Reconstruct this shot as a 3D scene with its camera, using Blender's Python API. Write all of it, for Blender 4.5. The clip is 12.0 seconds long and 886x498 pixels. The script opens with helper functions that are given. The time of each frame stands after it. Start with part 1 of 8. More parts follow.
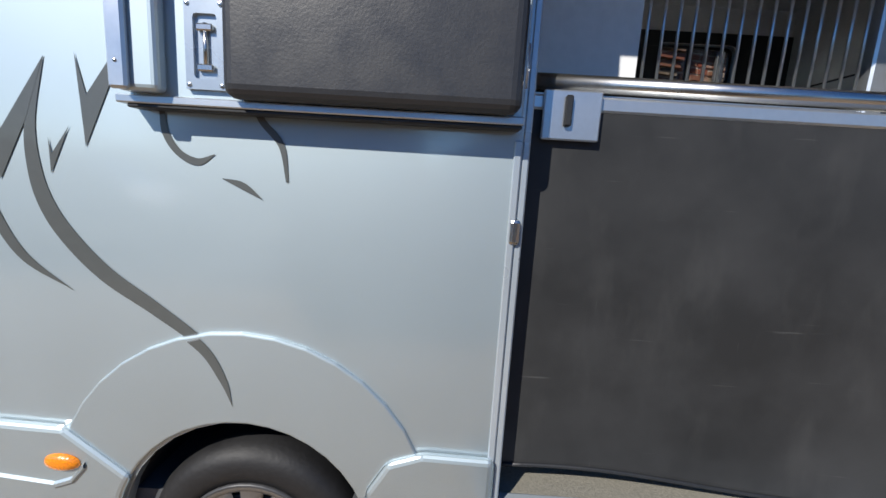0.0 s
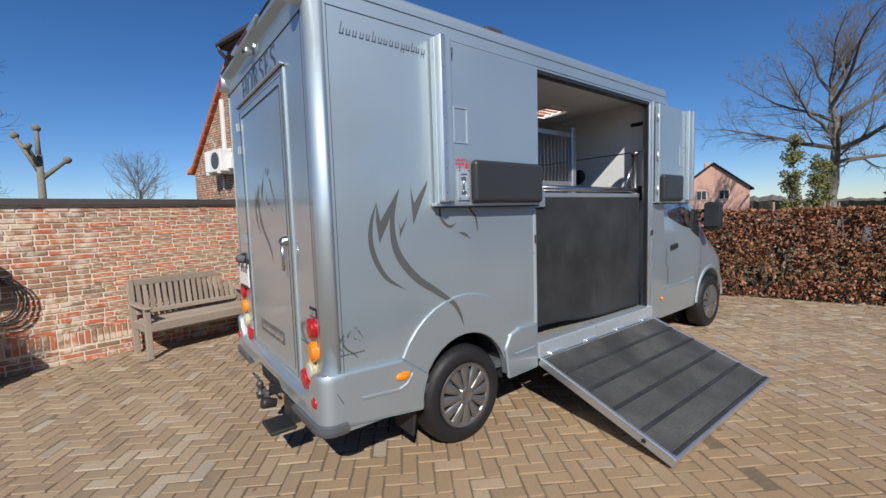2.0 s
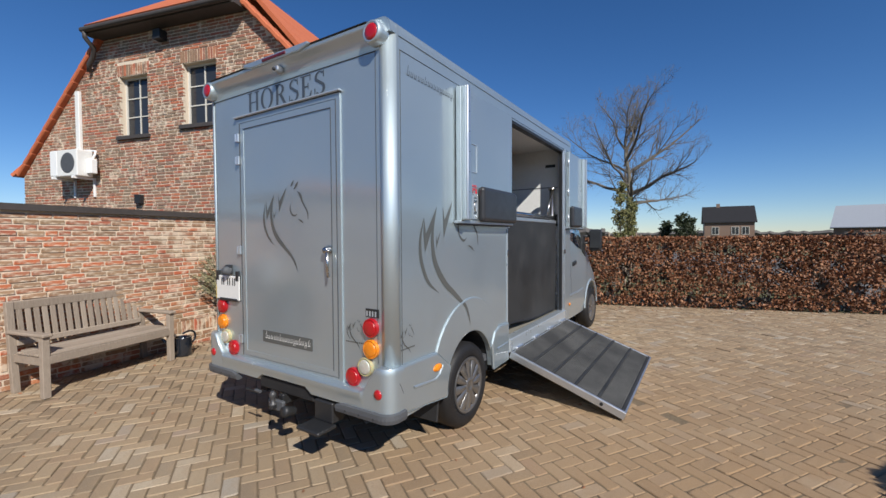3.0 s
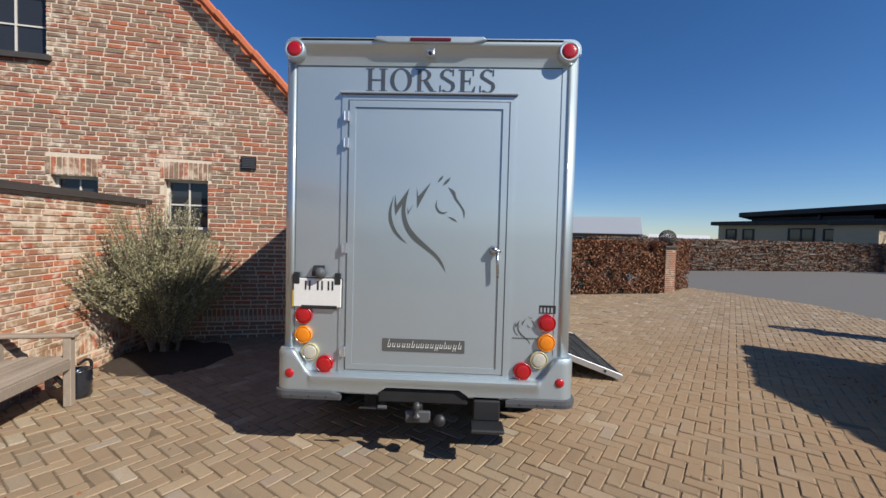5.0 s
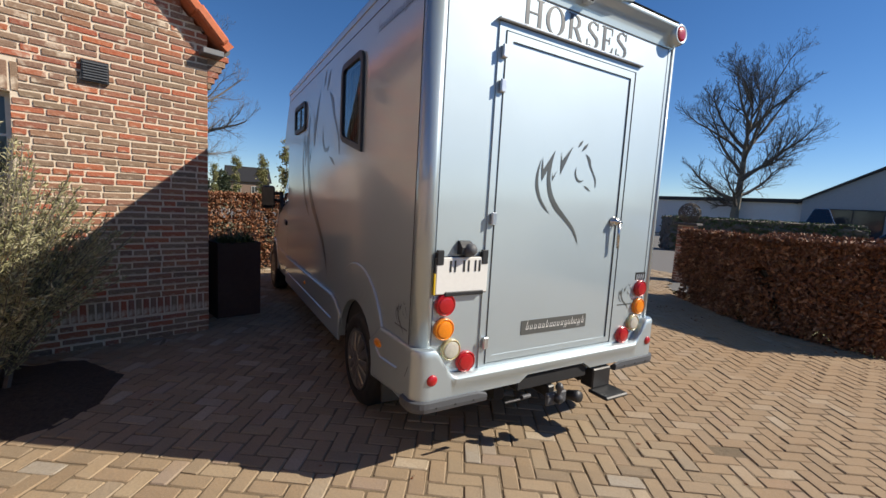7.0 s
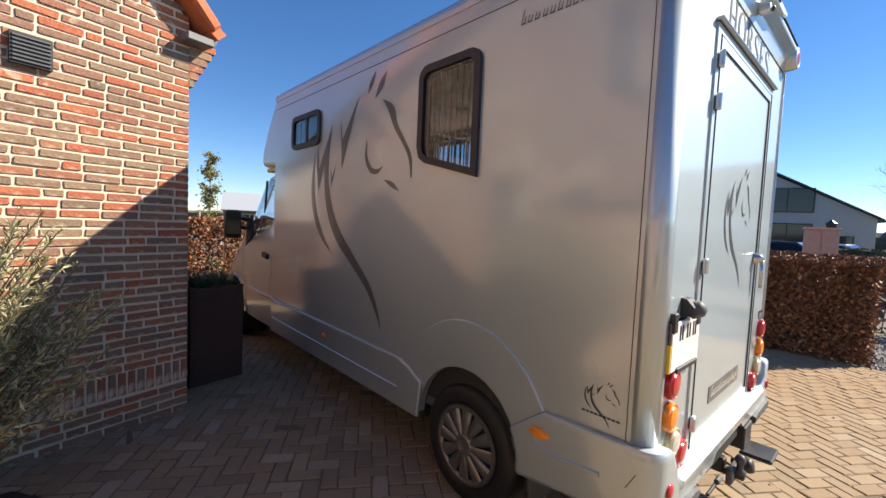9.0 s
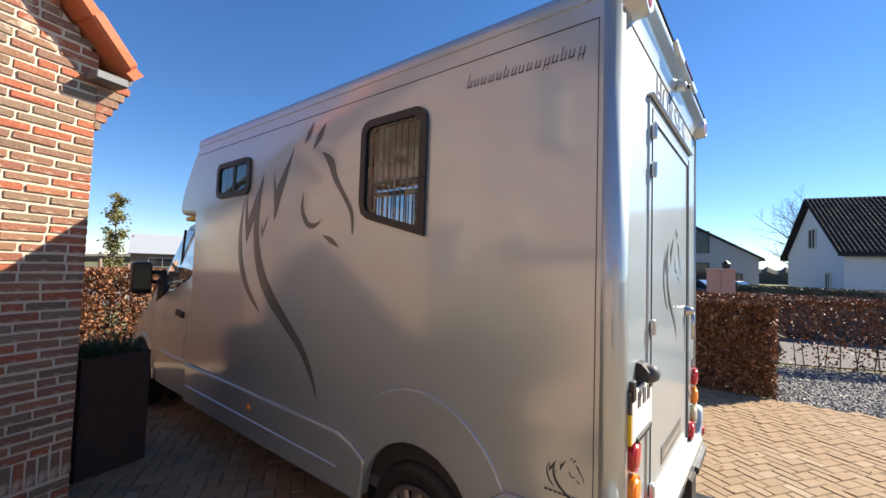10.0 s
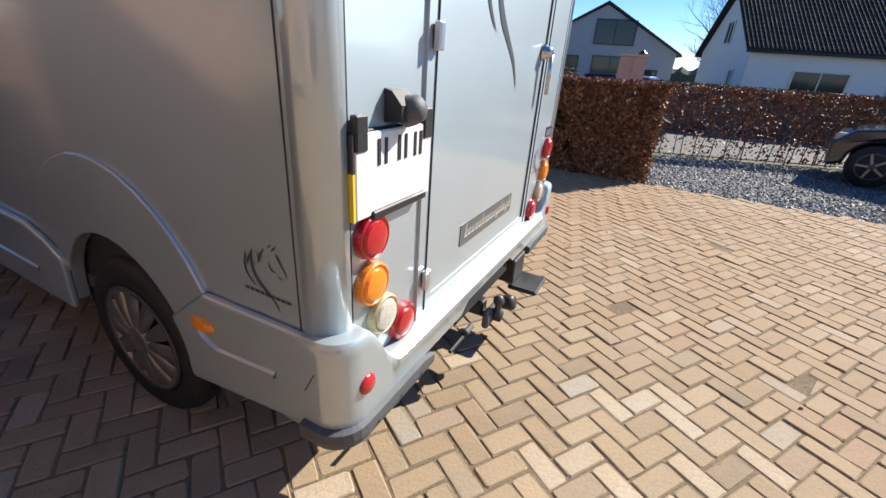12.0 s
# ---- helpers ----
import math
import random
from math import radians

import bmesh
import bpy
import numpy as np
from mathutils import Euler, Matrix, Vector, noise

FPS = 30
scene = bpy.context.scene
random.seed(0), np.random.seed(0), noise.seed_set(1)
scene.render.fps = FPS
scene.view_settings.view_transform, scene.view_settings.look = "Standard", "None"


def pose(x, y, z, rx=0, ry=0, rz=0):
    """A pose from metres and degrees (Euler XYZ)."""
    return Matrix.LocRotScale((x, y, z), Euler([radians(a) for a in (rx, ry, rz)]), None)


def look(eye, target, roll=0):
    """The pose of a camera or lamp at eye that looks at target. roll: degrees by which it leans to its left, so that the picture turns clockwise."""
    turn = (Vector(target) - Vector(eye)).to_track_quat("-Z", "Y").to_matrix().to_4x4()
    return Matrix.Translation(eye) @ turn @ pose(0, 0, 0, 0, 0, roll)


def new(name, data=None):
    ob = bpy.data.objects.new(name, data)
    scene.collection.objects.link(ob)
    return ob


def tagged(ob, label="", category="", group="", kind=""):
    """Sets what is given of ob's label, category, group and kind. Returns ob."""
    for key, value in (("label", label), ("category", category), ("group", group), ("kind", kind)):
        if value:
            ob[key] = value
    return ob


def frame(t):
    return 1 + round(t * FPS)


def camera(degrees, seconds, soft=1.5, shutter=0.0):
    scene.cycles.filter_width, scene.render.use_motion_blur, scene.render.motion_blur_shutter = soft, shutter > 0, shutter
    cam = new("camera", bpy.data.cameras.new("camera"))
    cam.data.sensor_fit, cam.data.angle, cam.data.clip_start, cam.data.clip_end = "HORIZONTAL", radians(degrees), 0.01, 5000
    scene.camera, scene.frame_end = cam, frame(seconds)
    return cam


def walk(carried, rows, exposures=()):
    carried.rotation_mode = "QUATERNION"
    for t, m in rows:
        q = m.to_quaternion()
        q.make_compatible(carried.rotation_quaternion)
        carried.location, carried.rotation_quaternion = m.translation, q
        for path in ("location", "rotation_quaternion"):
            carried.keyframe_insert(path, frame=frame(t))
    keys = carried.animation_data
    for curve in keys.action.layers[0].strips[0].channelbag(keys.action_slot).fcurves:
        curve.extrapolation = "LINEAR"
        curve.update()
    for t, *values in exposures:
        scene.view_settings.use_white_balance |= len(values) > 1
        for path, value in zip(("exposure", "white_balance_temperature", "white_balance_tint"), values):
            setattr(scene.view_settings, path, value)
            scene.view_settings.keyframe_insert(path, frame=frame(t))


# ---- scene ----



cam = camera(94.1, 12.0)
PATH = [
    (0, (1.563, -2.122, 1.522), (1.533, -0.15, 1.189), 3.5),
    (0.5, (1.011, -2.661, 1.59), (1.323, -0.706, 1.307), -0.3),
    (1, (0.424, -2.936, 1.596), (1.134, -1.083, 1.349), -0.5),
    (1.5, (-0.131, -3.166, 1.601), (0.903, -1.463, 1.431), -0.3),
    (2, (-0.817, -3.153, 1.605), (0.4, -1.574, 1.441), -1.8),
    (2.5, (-1.405, -2.996, 1.617), (0.095, -1.677, 1.507), 0.2),
    (2.7, (-1.635, -2.881, 1.589), (-0.048, -1.666, 1.505), 0.0),
    (4.3, (-2.799, -1.14, 1.526), (-0.86, -0.653, 1.474), 1.2),
    (4.5, (-2.844, -0.903, 1.564), (-0.879, -0.535, 1.512), 1.4),
    (5, (-2.832, -0.247, 1.571), (-0.834, -0.174, 1.501), 1.5),
    (5.5, (-2.736, 0.359, 1.57), (-0.751, 0.138, 1.474), 1.6),
    (6, (-2.51, 0.94, 1.545), (-0.579, 0.442, 1.39), 1.2),
    (6.5, (-2.217, 1.53, 1.512), (-0.381, 0.765, 1.304), 1.9),
    (7, (-1.883, 1.94, 1.523), (-0.166, 0.938, 1.309), 3.2),
    (7.2, (-1.697, 2.073, 1.504), (-0.031, 0.989, 1.285), 3.5),
    (8.8, (-0.626, 2.621, 1.563), (0.869, 1.307, 1.37), 2.2),
    (9, (-0.572, 2.635, 1.594), (0.895, 1.281, 1.476), 2.5),
    (9.5, (-0.481, 2.615, 1.664), (0.853, 1.127, 1.747), 2.4),
    (10, (-0.432, 2.599, 1.697), (0.808, 1.032, 1.79), 1.8),
    (10.5, (-0.371, 2.59, 1.602), (0.891, 1.05, 1.408), 2.3),
    (11, (-0.348, 2.519, 1.511), (0.867, 1.003, 1.035), 2.3),
    (11.5, (-0.451, 2.16, 1.44), (0.592, 0.594, 0.762), 2.5),
    (12, (-0.601, 1.593, 1.396), (0.211, -0.04, 0.576), 4.1),
]
STOPS = [(0.0, 0.25, 6400, 10), (1.0, 0.1, 6400, 10), (2.0, 0.1, 6450, 10), (4.5, 0.15, 6550, 10), (7.0, 0.35, 7000, 10), (8.8, 0.95, 7300, 10), (11.0, 1.12, 7200, 10), (12.0, 0.95, 6700, 10)]
walk(cam, [(t, look(eye, target, roll)) for t, eye, target, roll in PATH], STOPS)



# ---- light ----
TO_SUN = Vector((-0.55, -0.83, 0.79)).normalized()
sun = new("sun", bpy.data.lights.new("sun", "SUN"))
sun.data.energy, sun.data.angle, sun.data.color = 5.0, radians(0.55), (1.0, 0.945, 0.86)
sun.matrix_world = look((-11, -16.6, 15.8), (0, 0, 0))
world = bpy.data.worlds.new("sky")
scene.world = world
world.use_nodes = True
sky = world.node_tree.nodes.new("ShaderNodeTexSky")
sky.sky_type, sky.sun_disc = "NISHITA", False
sky.sun_elevation, sky.sun_rotation = math.asin(TO_SUN.z), math.atan2(TO_SUN.x, TO_SUN.y)
sky.altitude, sky.air_density, sky.dust_density, sky.ozone_density = 1200, 1.0, 0.0, 4.0
deep = world.node_tree.nodes.new("ShaderNodeHueSaturation")
deep.inputs["Saturation"].default_value = 1.2
tint = world.node_tree.nodes.new("ShaderNodeVectorMath")
tint.operation = "MULTIPLY"
tint.inputs[1].default_value = (0.93, 0.97, 1.10)
world.node_tree.nodes["Background"].inputs["Strength"].default_value = 0.086
world.node_tree.links.new(sky.outputs[0], deep.inputs["Color"])
world.node_tree.links.new(deep.outputs[0], tint.inputs[0])
world.node_tree.links.new(tint.outputs[0], world.node_tree.nodes["Background"].inputs["Color"])
scene.view_settings.exposure = 0.0


# ---- materials ----
class Nodes:
    """A small wrapper to write node materials in few lines."""

    def __init__(self, name):
        self.mat = bpy.data.materials.new(name)
        self.mat.use_nodes = True
        self.tree = self.mat.node_tree
        self.bsdf = self.tree.nodes["Principled BSDF"]
        self.tc = self.node("ShaderNodeTexCoord")

    def node(self, kind, **inputs):
        n = self.tree.nodes.new(kind)
        for key, value in inputs.items():
            self.put(n, key.replace("_", " "), value)
        return n

    def put(self, n, key, value):
        if isinstance(value, bpy.types.NodeSocket):
            self.tree.links.new(value, n.inputs[key])
        else:
            n.inputs[key].default_value = value

    def set(self, **inputs):
        for key, value in inputs.items():
            self.put(self.bsdf, key.replace("_", " "), value)
        return self

    def noise(self, scale, detail=4.0, rough=0.55, coord="Object", stretch=None):
        n = self.node("ShaderNodeTexNoise", Scale=scale, Detail=detail, Roughness=rough)
        src = self.tc.outputs[coord]
        if stretch:
            m = self.node("ShaderNodeMapping")
            m.inputs["Scale"].default_value = stretch
            self.tree.links.new(src, m.inputs["Vector"])
            src = m.outputs[0]
        self.tree.links.new(src, n.inputs["Vector"])
        return n.outputs["Fac"]

    def ramp(self, fac, *stops):
        n = self.node("ShaderNodeValToRGB", Fac=fac)
        e = n.color_ramp.elements
        while len(e) < len(stops):
            e.new(0.5)
        for el, (pos, col) in zip(e, stops):
            el.position = pos
            el.color = (*col, 1) if len(col) == 3 else (col[0], col[0], col[0], 1)
        return n.outputs["Color"]

    def mix(self, fac, a, b, blend="MIX"):
        n = self.tree.nodes.new("ShaderNodeMix")
        n.data_type, n.blend_type = "RGBA", blend
        for key, value in (("Factor", fac), ("A", a), ("B", b)):
            sock = [s for s in n.inputs if s.name == key and s.enabled][-1]
            if isinstance(value, bpy.types.NodeSocket):
                self.tree.links.new(value, sock)
            else:
                sock.default_value = (*value, 1) if isinstance(value, tuple) and len(value) == 3 else value
        return [s for s in n.outputs if s.enabled][-1]

    def bump(self, height, strength=0.3, distance=0.01):
        n = self.node("ShaderNodeBump", Height=height, Strength=strength, Distance=distance)
        self.put(self.bsdf, "Normal", n.outputs[0])
        return self

    def random(self):
        return self.node("ShaderNodeObjectInfo").outputs["Random"]

    def island(self):
        return self.node("ShaderNodeNewGeometry").outputs["Random Per Island"]


def plain(name, color, rough=0.5, metal=0.0, grain=0.08, scale=30.0, bump=0.05, coat=0.0):
    """One material with fine grain and slow stains round a base colour."""
    n = Nodes(name)
    fine, slow = n.noise(scale), n.noise(scale * 0.08, 3.0)
    dark = tuple(c * (1 - grain) for c in color)
    light = tuple(min(1, c * (1 + grain)) for c in color)
    col = n.mix(slow, n.ramp(fine, (0.3, dark), (0.7, light)), color)
    n.set(Base_Color=col, Roughness=n.ramp(slow, (0.3, (max(0.02, rough * 0.85),)), (0.7, (min(1, rough * 1.15),))), Metallic=metal)
    if coat:
        n.set(Coat_Weight=coat, Coat_Roughness=0.04)
    if bump:
        n.bump(fine, bump, 0.004)
    return n.mat


def paint_silver():
    n = Nodes("silver paint")
    flake, dust = n.noise(900.0, 2.0), n.noise(2.5, 5.0)
    col = n.mix(dust, n.ramp(flake, (0.35, (0.435, 0.51, 0.545)), (0.65, (0.505, 0.585, 0.615))), (0.47, 0.545, 0.58))
    n.set(Base_Color=col, Metallic=0.97, Roughness=n.ramp(dust, (0.3, (0.64,)), (0.75, (0.69,))), Coat_Weight=1.0, Coat_IOR=2.2, Coat_Roughness=n.ramp(dust, (0.3, (0.10,)), (0.8, (0.18,))))
    n.bump(n.noise(3.0, 2.0), 0.03, 0.01)
    return n.mat


def rubber_mat():
    n = Nodes("black rubber")
    dust = n.noise(2.2, 5.0, 0.6)
    scratch = n.noise(2.6, 4.0, 0.55, stretch=(1.0, 1.0, 24.0))
    upright = n.noise(3.1, 4.0, 0.55, stretch=(16.0, 1.0, 1.3))
    smudge = n.noise(4.5, 3.0, 0.6, stretch=(2.2, 1.0, 0.8))
    col = n.mix(n.ramp(dust, (0.35, (0.0,)), (0.72, (1.0,))), (0.021, 0.0218, 0.0225), (0.041, 0.042, 0.043))
    col = n.mix(n.ramp(smudge, (0.56, (0.0,)), (0.85, (0.4,))), col, (0.06, 0.06, 0.059))
    col = n.mix(n.ramp(scratch, (0.70, (0.0,)), (0.76, (0.5,))), col, (0.10, 0.10, 0.098))
    col = n.mix(n.ramp(upright, (0.71, (0.0,)), (0.76, (0.4,))), col, (0.085, 0.085, 0.085))
    n.set(Base_Color=col, Roughness=n.ramp(dust, (0.3, (0.5,)), (0.7, (0.62,))), Specular_IOR_Level=0.35)
    n.bump(n.noise(140.0, 3.0), 0.07, 0.002)
    return n.mat


def brick_mat(name, per_object, tint=(1, 1, 1), lime=0.62):
    n = Nodes(name)
    pick = n.random() if per_object else n.island()
    cols = [(0.0, (0.44, 0.085, 0.042)), (0.13, (0.50, 0.12, 0.05)), (0.24, (0.29, 0.12, 0.082)), (0.36, (0.27, 0.165, 0.11)), (0.47, (0.36, 0.08, 0.045)), (0.58, (0.31, 0.13, 0.09)), (0.69, (0.19, 0.115, 0.082)), (0.79, (0.46, 0.15, 0.075)), (0.90, (0.25, 0.15, 0.10)), (1.0, (0.38, 0.20, 0.135))]
    base = n.ramp(pick, *[(p, tuple(c * t for c, t in zip(col, tint))) for p, col in cols])
    grain = n.noise(60.0, 5.0, 0.65, "Object")
    col = n.mix(n.ramp(grain, (0.4, (0.0,)), (0.85, (0.4,))), base, (0.56, 0.42, 0.32))
    smear = n.mix(0.4, n.noise(9.0, 4.0, 0.6, "Object"), n.noise(1.3, 3.0, 0.6, "Object"))
    col = n.mix(n.ramp(smear, (lime, (0.0,)), (lime + 0.09, (0.75,))), col, (0.68, 0.57, 0.44))
    n.set(Base_Color=col, Roughness=0.9)
    n.bump(n.mix(0.5, grain, n.noise(22.0, 4.0)), 0.8, 0.010)
    return n.mat


def mortar_mat():
    n = Nodes("pale mortar")
    a, b = n.noise(45.0, 6.0, 0.7), n.noise(2.2, 4.0)
    n.set(Base_Color=n.mix(b, n.ramp(a, (0.3, (0.56, 0.46, 0.35)), (0.7, (0.74, 0.635, 0.50))), (0.67, 0.565, 0.44)), Roughness=0.95)
    n.bump(a, 0.6, 0.008)
    return n.mat


def paver_mat(name, per_object):
    n = Nodes(name)
    pick = n.random() if per_object else n.island()
    base = n.ramp(pick, (0.0, (0.255, 0.18, 0.108)), (0.25, (0.335, 0.248, 0.155)), (0.45, (0.285, 0.198, 0.122)), (0.6, (0.375, 0.285, 0.182)), (0.8, (0.225, 0.165, 0.105)), (0.92, (0.46, 0.375, 0.27)), (0.96, (0.33, 0.29, 0.235)), (1.0, (0.305, 0.195, 0.125)))
    grain, patch = n.noise(55.0, 6.0, 0.7, "Object"), n.noise(3.0, 4.0, 0.6, "Object")
    col = n.mix(n.ramp(grain, (0.4, (0.0,)), (0.8, (0.6,))), base, (0.20, 0.16, 0.115))
    col = n.mix(n.ramp(patch, (0.45, (0.0,)), (0.7, (0.5,))), col, (0.34, 0.235, 0.135))
    if not per_object:
        # trodden brown soil round the foot of the ramp
        away = n.node("ShaderNodeVectorMath")
        away.operation = "DISTANCE"
        n.tree.links.new(n.tc.outputs["Object"], away.inputs[0])
        away.inputs[1].default_value = (0.6, -3.9, 0.0)
        near = n.node("ShaderNodeMapRange")
        n.tree.links.new(away.outputs["Value"], near.inputs["Value"])
        near.inputs["From Min"].default_value, near.inputs["From Max"].default_value = 1.0, 5.5
        near.inputs["To Min"].default_value, near.inputs["To Max"].default_value = 0.9, 0.0
        cover = n.mix(1.0, near.outputs["Result"], n.ramp(n.noise(1.1, 5.0, 0.65), (0.3, (0.45,)), (0.55, (1.0,))), "MULTIPLY")
        col = n.mix(cover, col, (0.30, 0.19, 0.10))
    speck = n.noise(190.0, 3.0, 0.6, "Object")
    col = n.mix(n.ramp(speck, (0.56, (0.0,)), (0.72, (0.45,))), col, (0.46, 0.39, 0.30))
    pit = n.noise(120.0, 3.0, 0.6, "Object")
    col = n.mix(n.ramp(pit, (0.60, (0.0,)), (0.72, (0.6,))), col, (0.15, 0.11, 0.075))
    n.set(Base_Color=col, Roughness=0.88)
    n.bump(grain, 0.6, 0.007)
    return n.mat


def soil_mat(name, c1, c2, c3, scale=1.0, bump=0.6):
    n = Nodes(name)
    a, b = n.noise(40.0 * scale, 6.0, 0.7), n.noise(0.6 * scale, 5.0)
    n.set(Base_Color=n.mix(n.ramp(b, (0.35, (0.0,)), (0.65, (1.0,))), n.ramp(a, (0.3, c1), (0.7, c2)), c3), Roughness=0.95)
    n.bump(a, bump, 0.02)
    return n.mat


def weathered_wood(name, c1, c2, stretch=(1.5, 1.5, 14.0)):
    n = Nodes(name)
    g, p = n.noise(9.0, 6.0, 0.65, "Object", stretch), n.noise(1.6, 3.0)
    pick = n.random()
    col = n.mix(p, n.ramp(g, (0.3, c1), (0.68, c2)), c1)
    col = n.mix(n.ramp(pick, (0.0, (0.0,)), (1.0, (0.5,))), col, c2)
    n.set(Base_Color=col, Roughness=0.85)
    n.bump(g, 0.35, 0.006)
    return n.mat


def leaf_mat(name, *cols):
    n = Nodes(name)
    pick = n.island()
    n.set(Base_Color=n.ramp(pick, *[(i / (len(cols) - 1), c) for i, c in enumerate(cols)]), Roughness=0.55, Specular_IOR_Level=0.35)
    return n.mat


def glass_mat(name, tint=(0.85, 0.9, 0.9), rough=0.0):
    n = Nodes(name)
    n.set(Base_Color=(*tint, 1), Roughness=rough, Transmission_Weight=1.0, IOR=1.45)
    return n.mat


def lens_mat(name, color):
    n = Nodes(name)
    cell = n.node("ShaderNodeTexVoronoi", Scale=170.0)
    n.tree.links.new(n.tc.outputs["Object"], cell.inputs["Vector"])
    n.set(Base_Color=n.mix(cell.outputs["Distance"], color, tuple(c * 0.6 for c in color)), Roughness=0.28, Coat_Weight=0.5, Coat_Roughness=0.05, Subsurface_Weight=0.12)
    n.bump(cell.outputs["Distance"], 0.35, 0.002)
    return n.mat


M_PAINT = paint_silver()
M_ALU = plain("anodised aluminium", (0.60, 0.63, 0.66), 0.34, 0.85, 0.05, 60.0, 0.02)
M_ALU_PAINT = plain("silver painted profile", (0.47, 0.53, 0.58), 0.30, 0.45, 0.05, 50.0, 0.02, 0.6)
M_STEEL = plain("brushed stainless steel", (0.55, 0.54, 0.52), 0.25, 1.0, 0.08, 80.0, 0.03)
M_BLACK = plain("black plastic", (0.018, 0.019, 0.021), 0.5, 0.0, 0.3, 90.0, 0.15)
M_DARK = plain("dark underbody", (0.012, 0.012, 0.013), 0.85, 0.0, 0.3, 20.0, 0.2)
M_GREY_PLASTIC = plain("dark grey bumper plastic", (0.075, 0.08, 0.088), 0.6, 0.0, 0.15, 120.0, 0.25)
M_SEAM = plain("dark seam", (0.05, 0.055, 0.06), 0.7, 0.0, 0.1, 40.0, 0.0)
M_RUBBER = rubber_mat()
M_TYRE = plain("tyre rubber", (0.010, 0.010, 0.011), 0.62, 0.0, 0.35, 60.0, 0.3)
M_RIM = plain("grey wheel cover", (0.215, 0.21, 0.205), 0.34, 0.7, 0.12, 50.0, 0.03, 0.4)
M_RIM_DARK = plain("dark wheel cover", (0.06, 0.06, 0.062), 0.45, 0.2, 0.15, 50.0, 0.03)
M_WHITE = plain("white laminate", (0.80, 0.81, 0.80), 0.45, 0.0, 0.05, 25.0, 0.02)
M_INNER = plain("pale grey inner panel", (0.80, 0.81, 0.81), 0.5, 0.0, 0.06, 25.0, 0.03)
M_DECAL = plain("grey decal film", (0.085, 0.092, 0.09), 0.4, 0.0, 0.08, 40.0, 0.0, 0.4)
M_DECAL_TEXT = plain("dark blue grey letter film", (0.055, 0.068, 0.085), 0.45, 0.0, 0.06, 40.0, 0.0)
M_RED = lens_mat("red lamp lens", (0.52, 0.008, 0.014))
M_RED_DEEP = lens_mat("dark red lamp lens", (0.16, 0.008, 0.012))
M_PAD = plain("black leatherette", (0.030, 0.031, 0.034), 0.38, 0.0, 0.2, 160.0, 0.12)
M_AMBER = lens_mat("amber lamp lens", (0.98, 0.30, 0.012))
M_CLEAR = lens_mat("clear lamp lens", (0.62, 0.60, 0.52))
M_CLEAR_RIM = lens_mat("yellowish clear lamp rim", (0.56, 0.50, 0.27))
M_RED_PRINT = plain("red print", (0.62, 0.03, 0.05), 0.5, 0.0, 0.05, 40.0, 0.0)
M_PLATE = plain("white number plate", (0.74, 0.74, 0.71), 0.4, 0.0, 0.04, 40.0, 0.0)
M_YELLOW = plain("yellow plate edge", (0.75, 0.52, 0.03), 0.45, 0.0, 0.05, 40.0, 0.0)
M_GLASS = glass_mat("clear glass")
M_TINTED = glass_mat("dark tinted glass", (0.42, 0.44, 0.45))
M_BRICK = brick_mat("brick", True, (0.78, 0.9, 0.86), 0.53)
M_BRICK_FAR = brick_mat("brick bulk", False, (0.78, 0.9, 0.86), 0.53)
M_BRICK_LIME = brick_mat("lime-smeared brick", True, (1.0, 1.08, 0.9), 0.478)
M_BRICK_LIME_FAR = brick_mat("lime-smeared brick bulk", False, (1.0, 1.08, 0.9), 0.478)
M_MORTAR = mortar_mat()
M_PAVER = paver_mat("paver", True)
M_PAVER_FAR = paver_mat("paver bulk", False)
M_SAND = soil_mat("joint sand", (0.09, 0.065, 0.04), (0.26, 0.195, 0.12), (0.17, 0.125, 0.078), 1.5)
M_FIELD = soil_mat("field grass and soil", (0.10, 0.095, 0.04), (0.17, 0.14, 0.075), (0.12, 0.125, 0.05), 0.2)
M_ROAD = soil_mat("asphalt", (0.11, 0.105, 0.10), (0.175, 0.17, 0.16), (0.145, 0.138, 0.13), 1.0, 0.3)
M_GRAVEL = soil_mat("grey gravel bed", (0.07, 0.07, 0.072), (0.20, 0.20, 0.20), (0.13, 0.13, 0.133), 1.2)
M_STONE = leaf_mat("grey gravel stone", (0.10, 0.10, 0.105), (0.24, 0.24, 0.24), (0.16, 0.155, 0.15), (0.38, 0.375, 0.36), (0.13, 0.13, 0.14))
M_MAT = soil_mat("dusty ramp rubber", (0.024, 0.025, 0.026), (0.15, 0.15, 0.145), (0.034, 0.035, 0.036), 2.8, 0.2)
M_GRIT = soil_mat("dusty truck floor", (0.10, 0.095, 0.08), (0.30, 0.285, 0.24), (0.22, 0.21, 0.175), 3.0, 0.3)
M_TILE = plain("orange clay roof tile", (0.50, 0.135, 0.055), 0.75, 0.0, 0.22, 25.0, 0.25)
M_TILE_DARK = plain("dark roof tile", (0.030, 0.030, 0.033), 0.95, 0.0, 0.12, 20.0, 0.0)
M_TILE_DARK.node_tree.nodes["Principled BSDF"].inputs["Specular IOR Level"].default_value = 0.12
M_CAP = plain("dark coping", (0.06, 0.052, 0.048), 0.6, 0.0, 0.25, 20.0, 0.2)
M_BENCH = weathered_wood("grey weathered teak", (0.19, 0.15, 0.115), (0.43, 0.36, 0.29), (14.0, 1.5, 1.5))
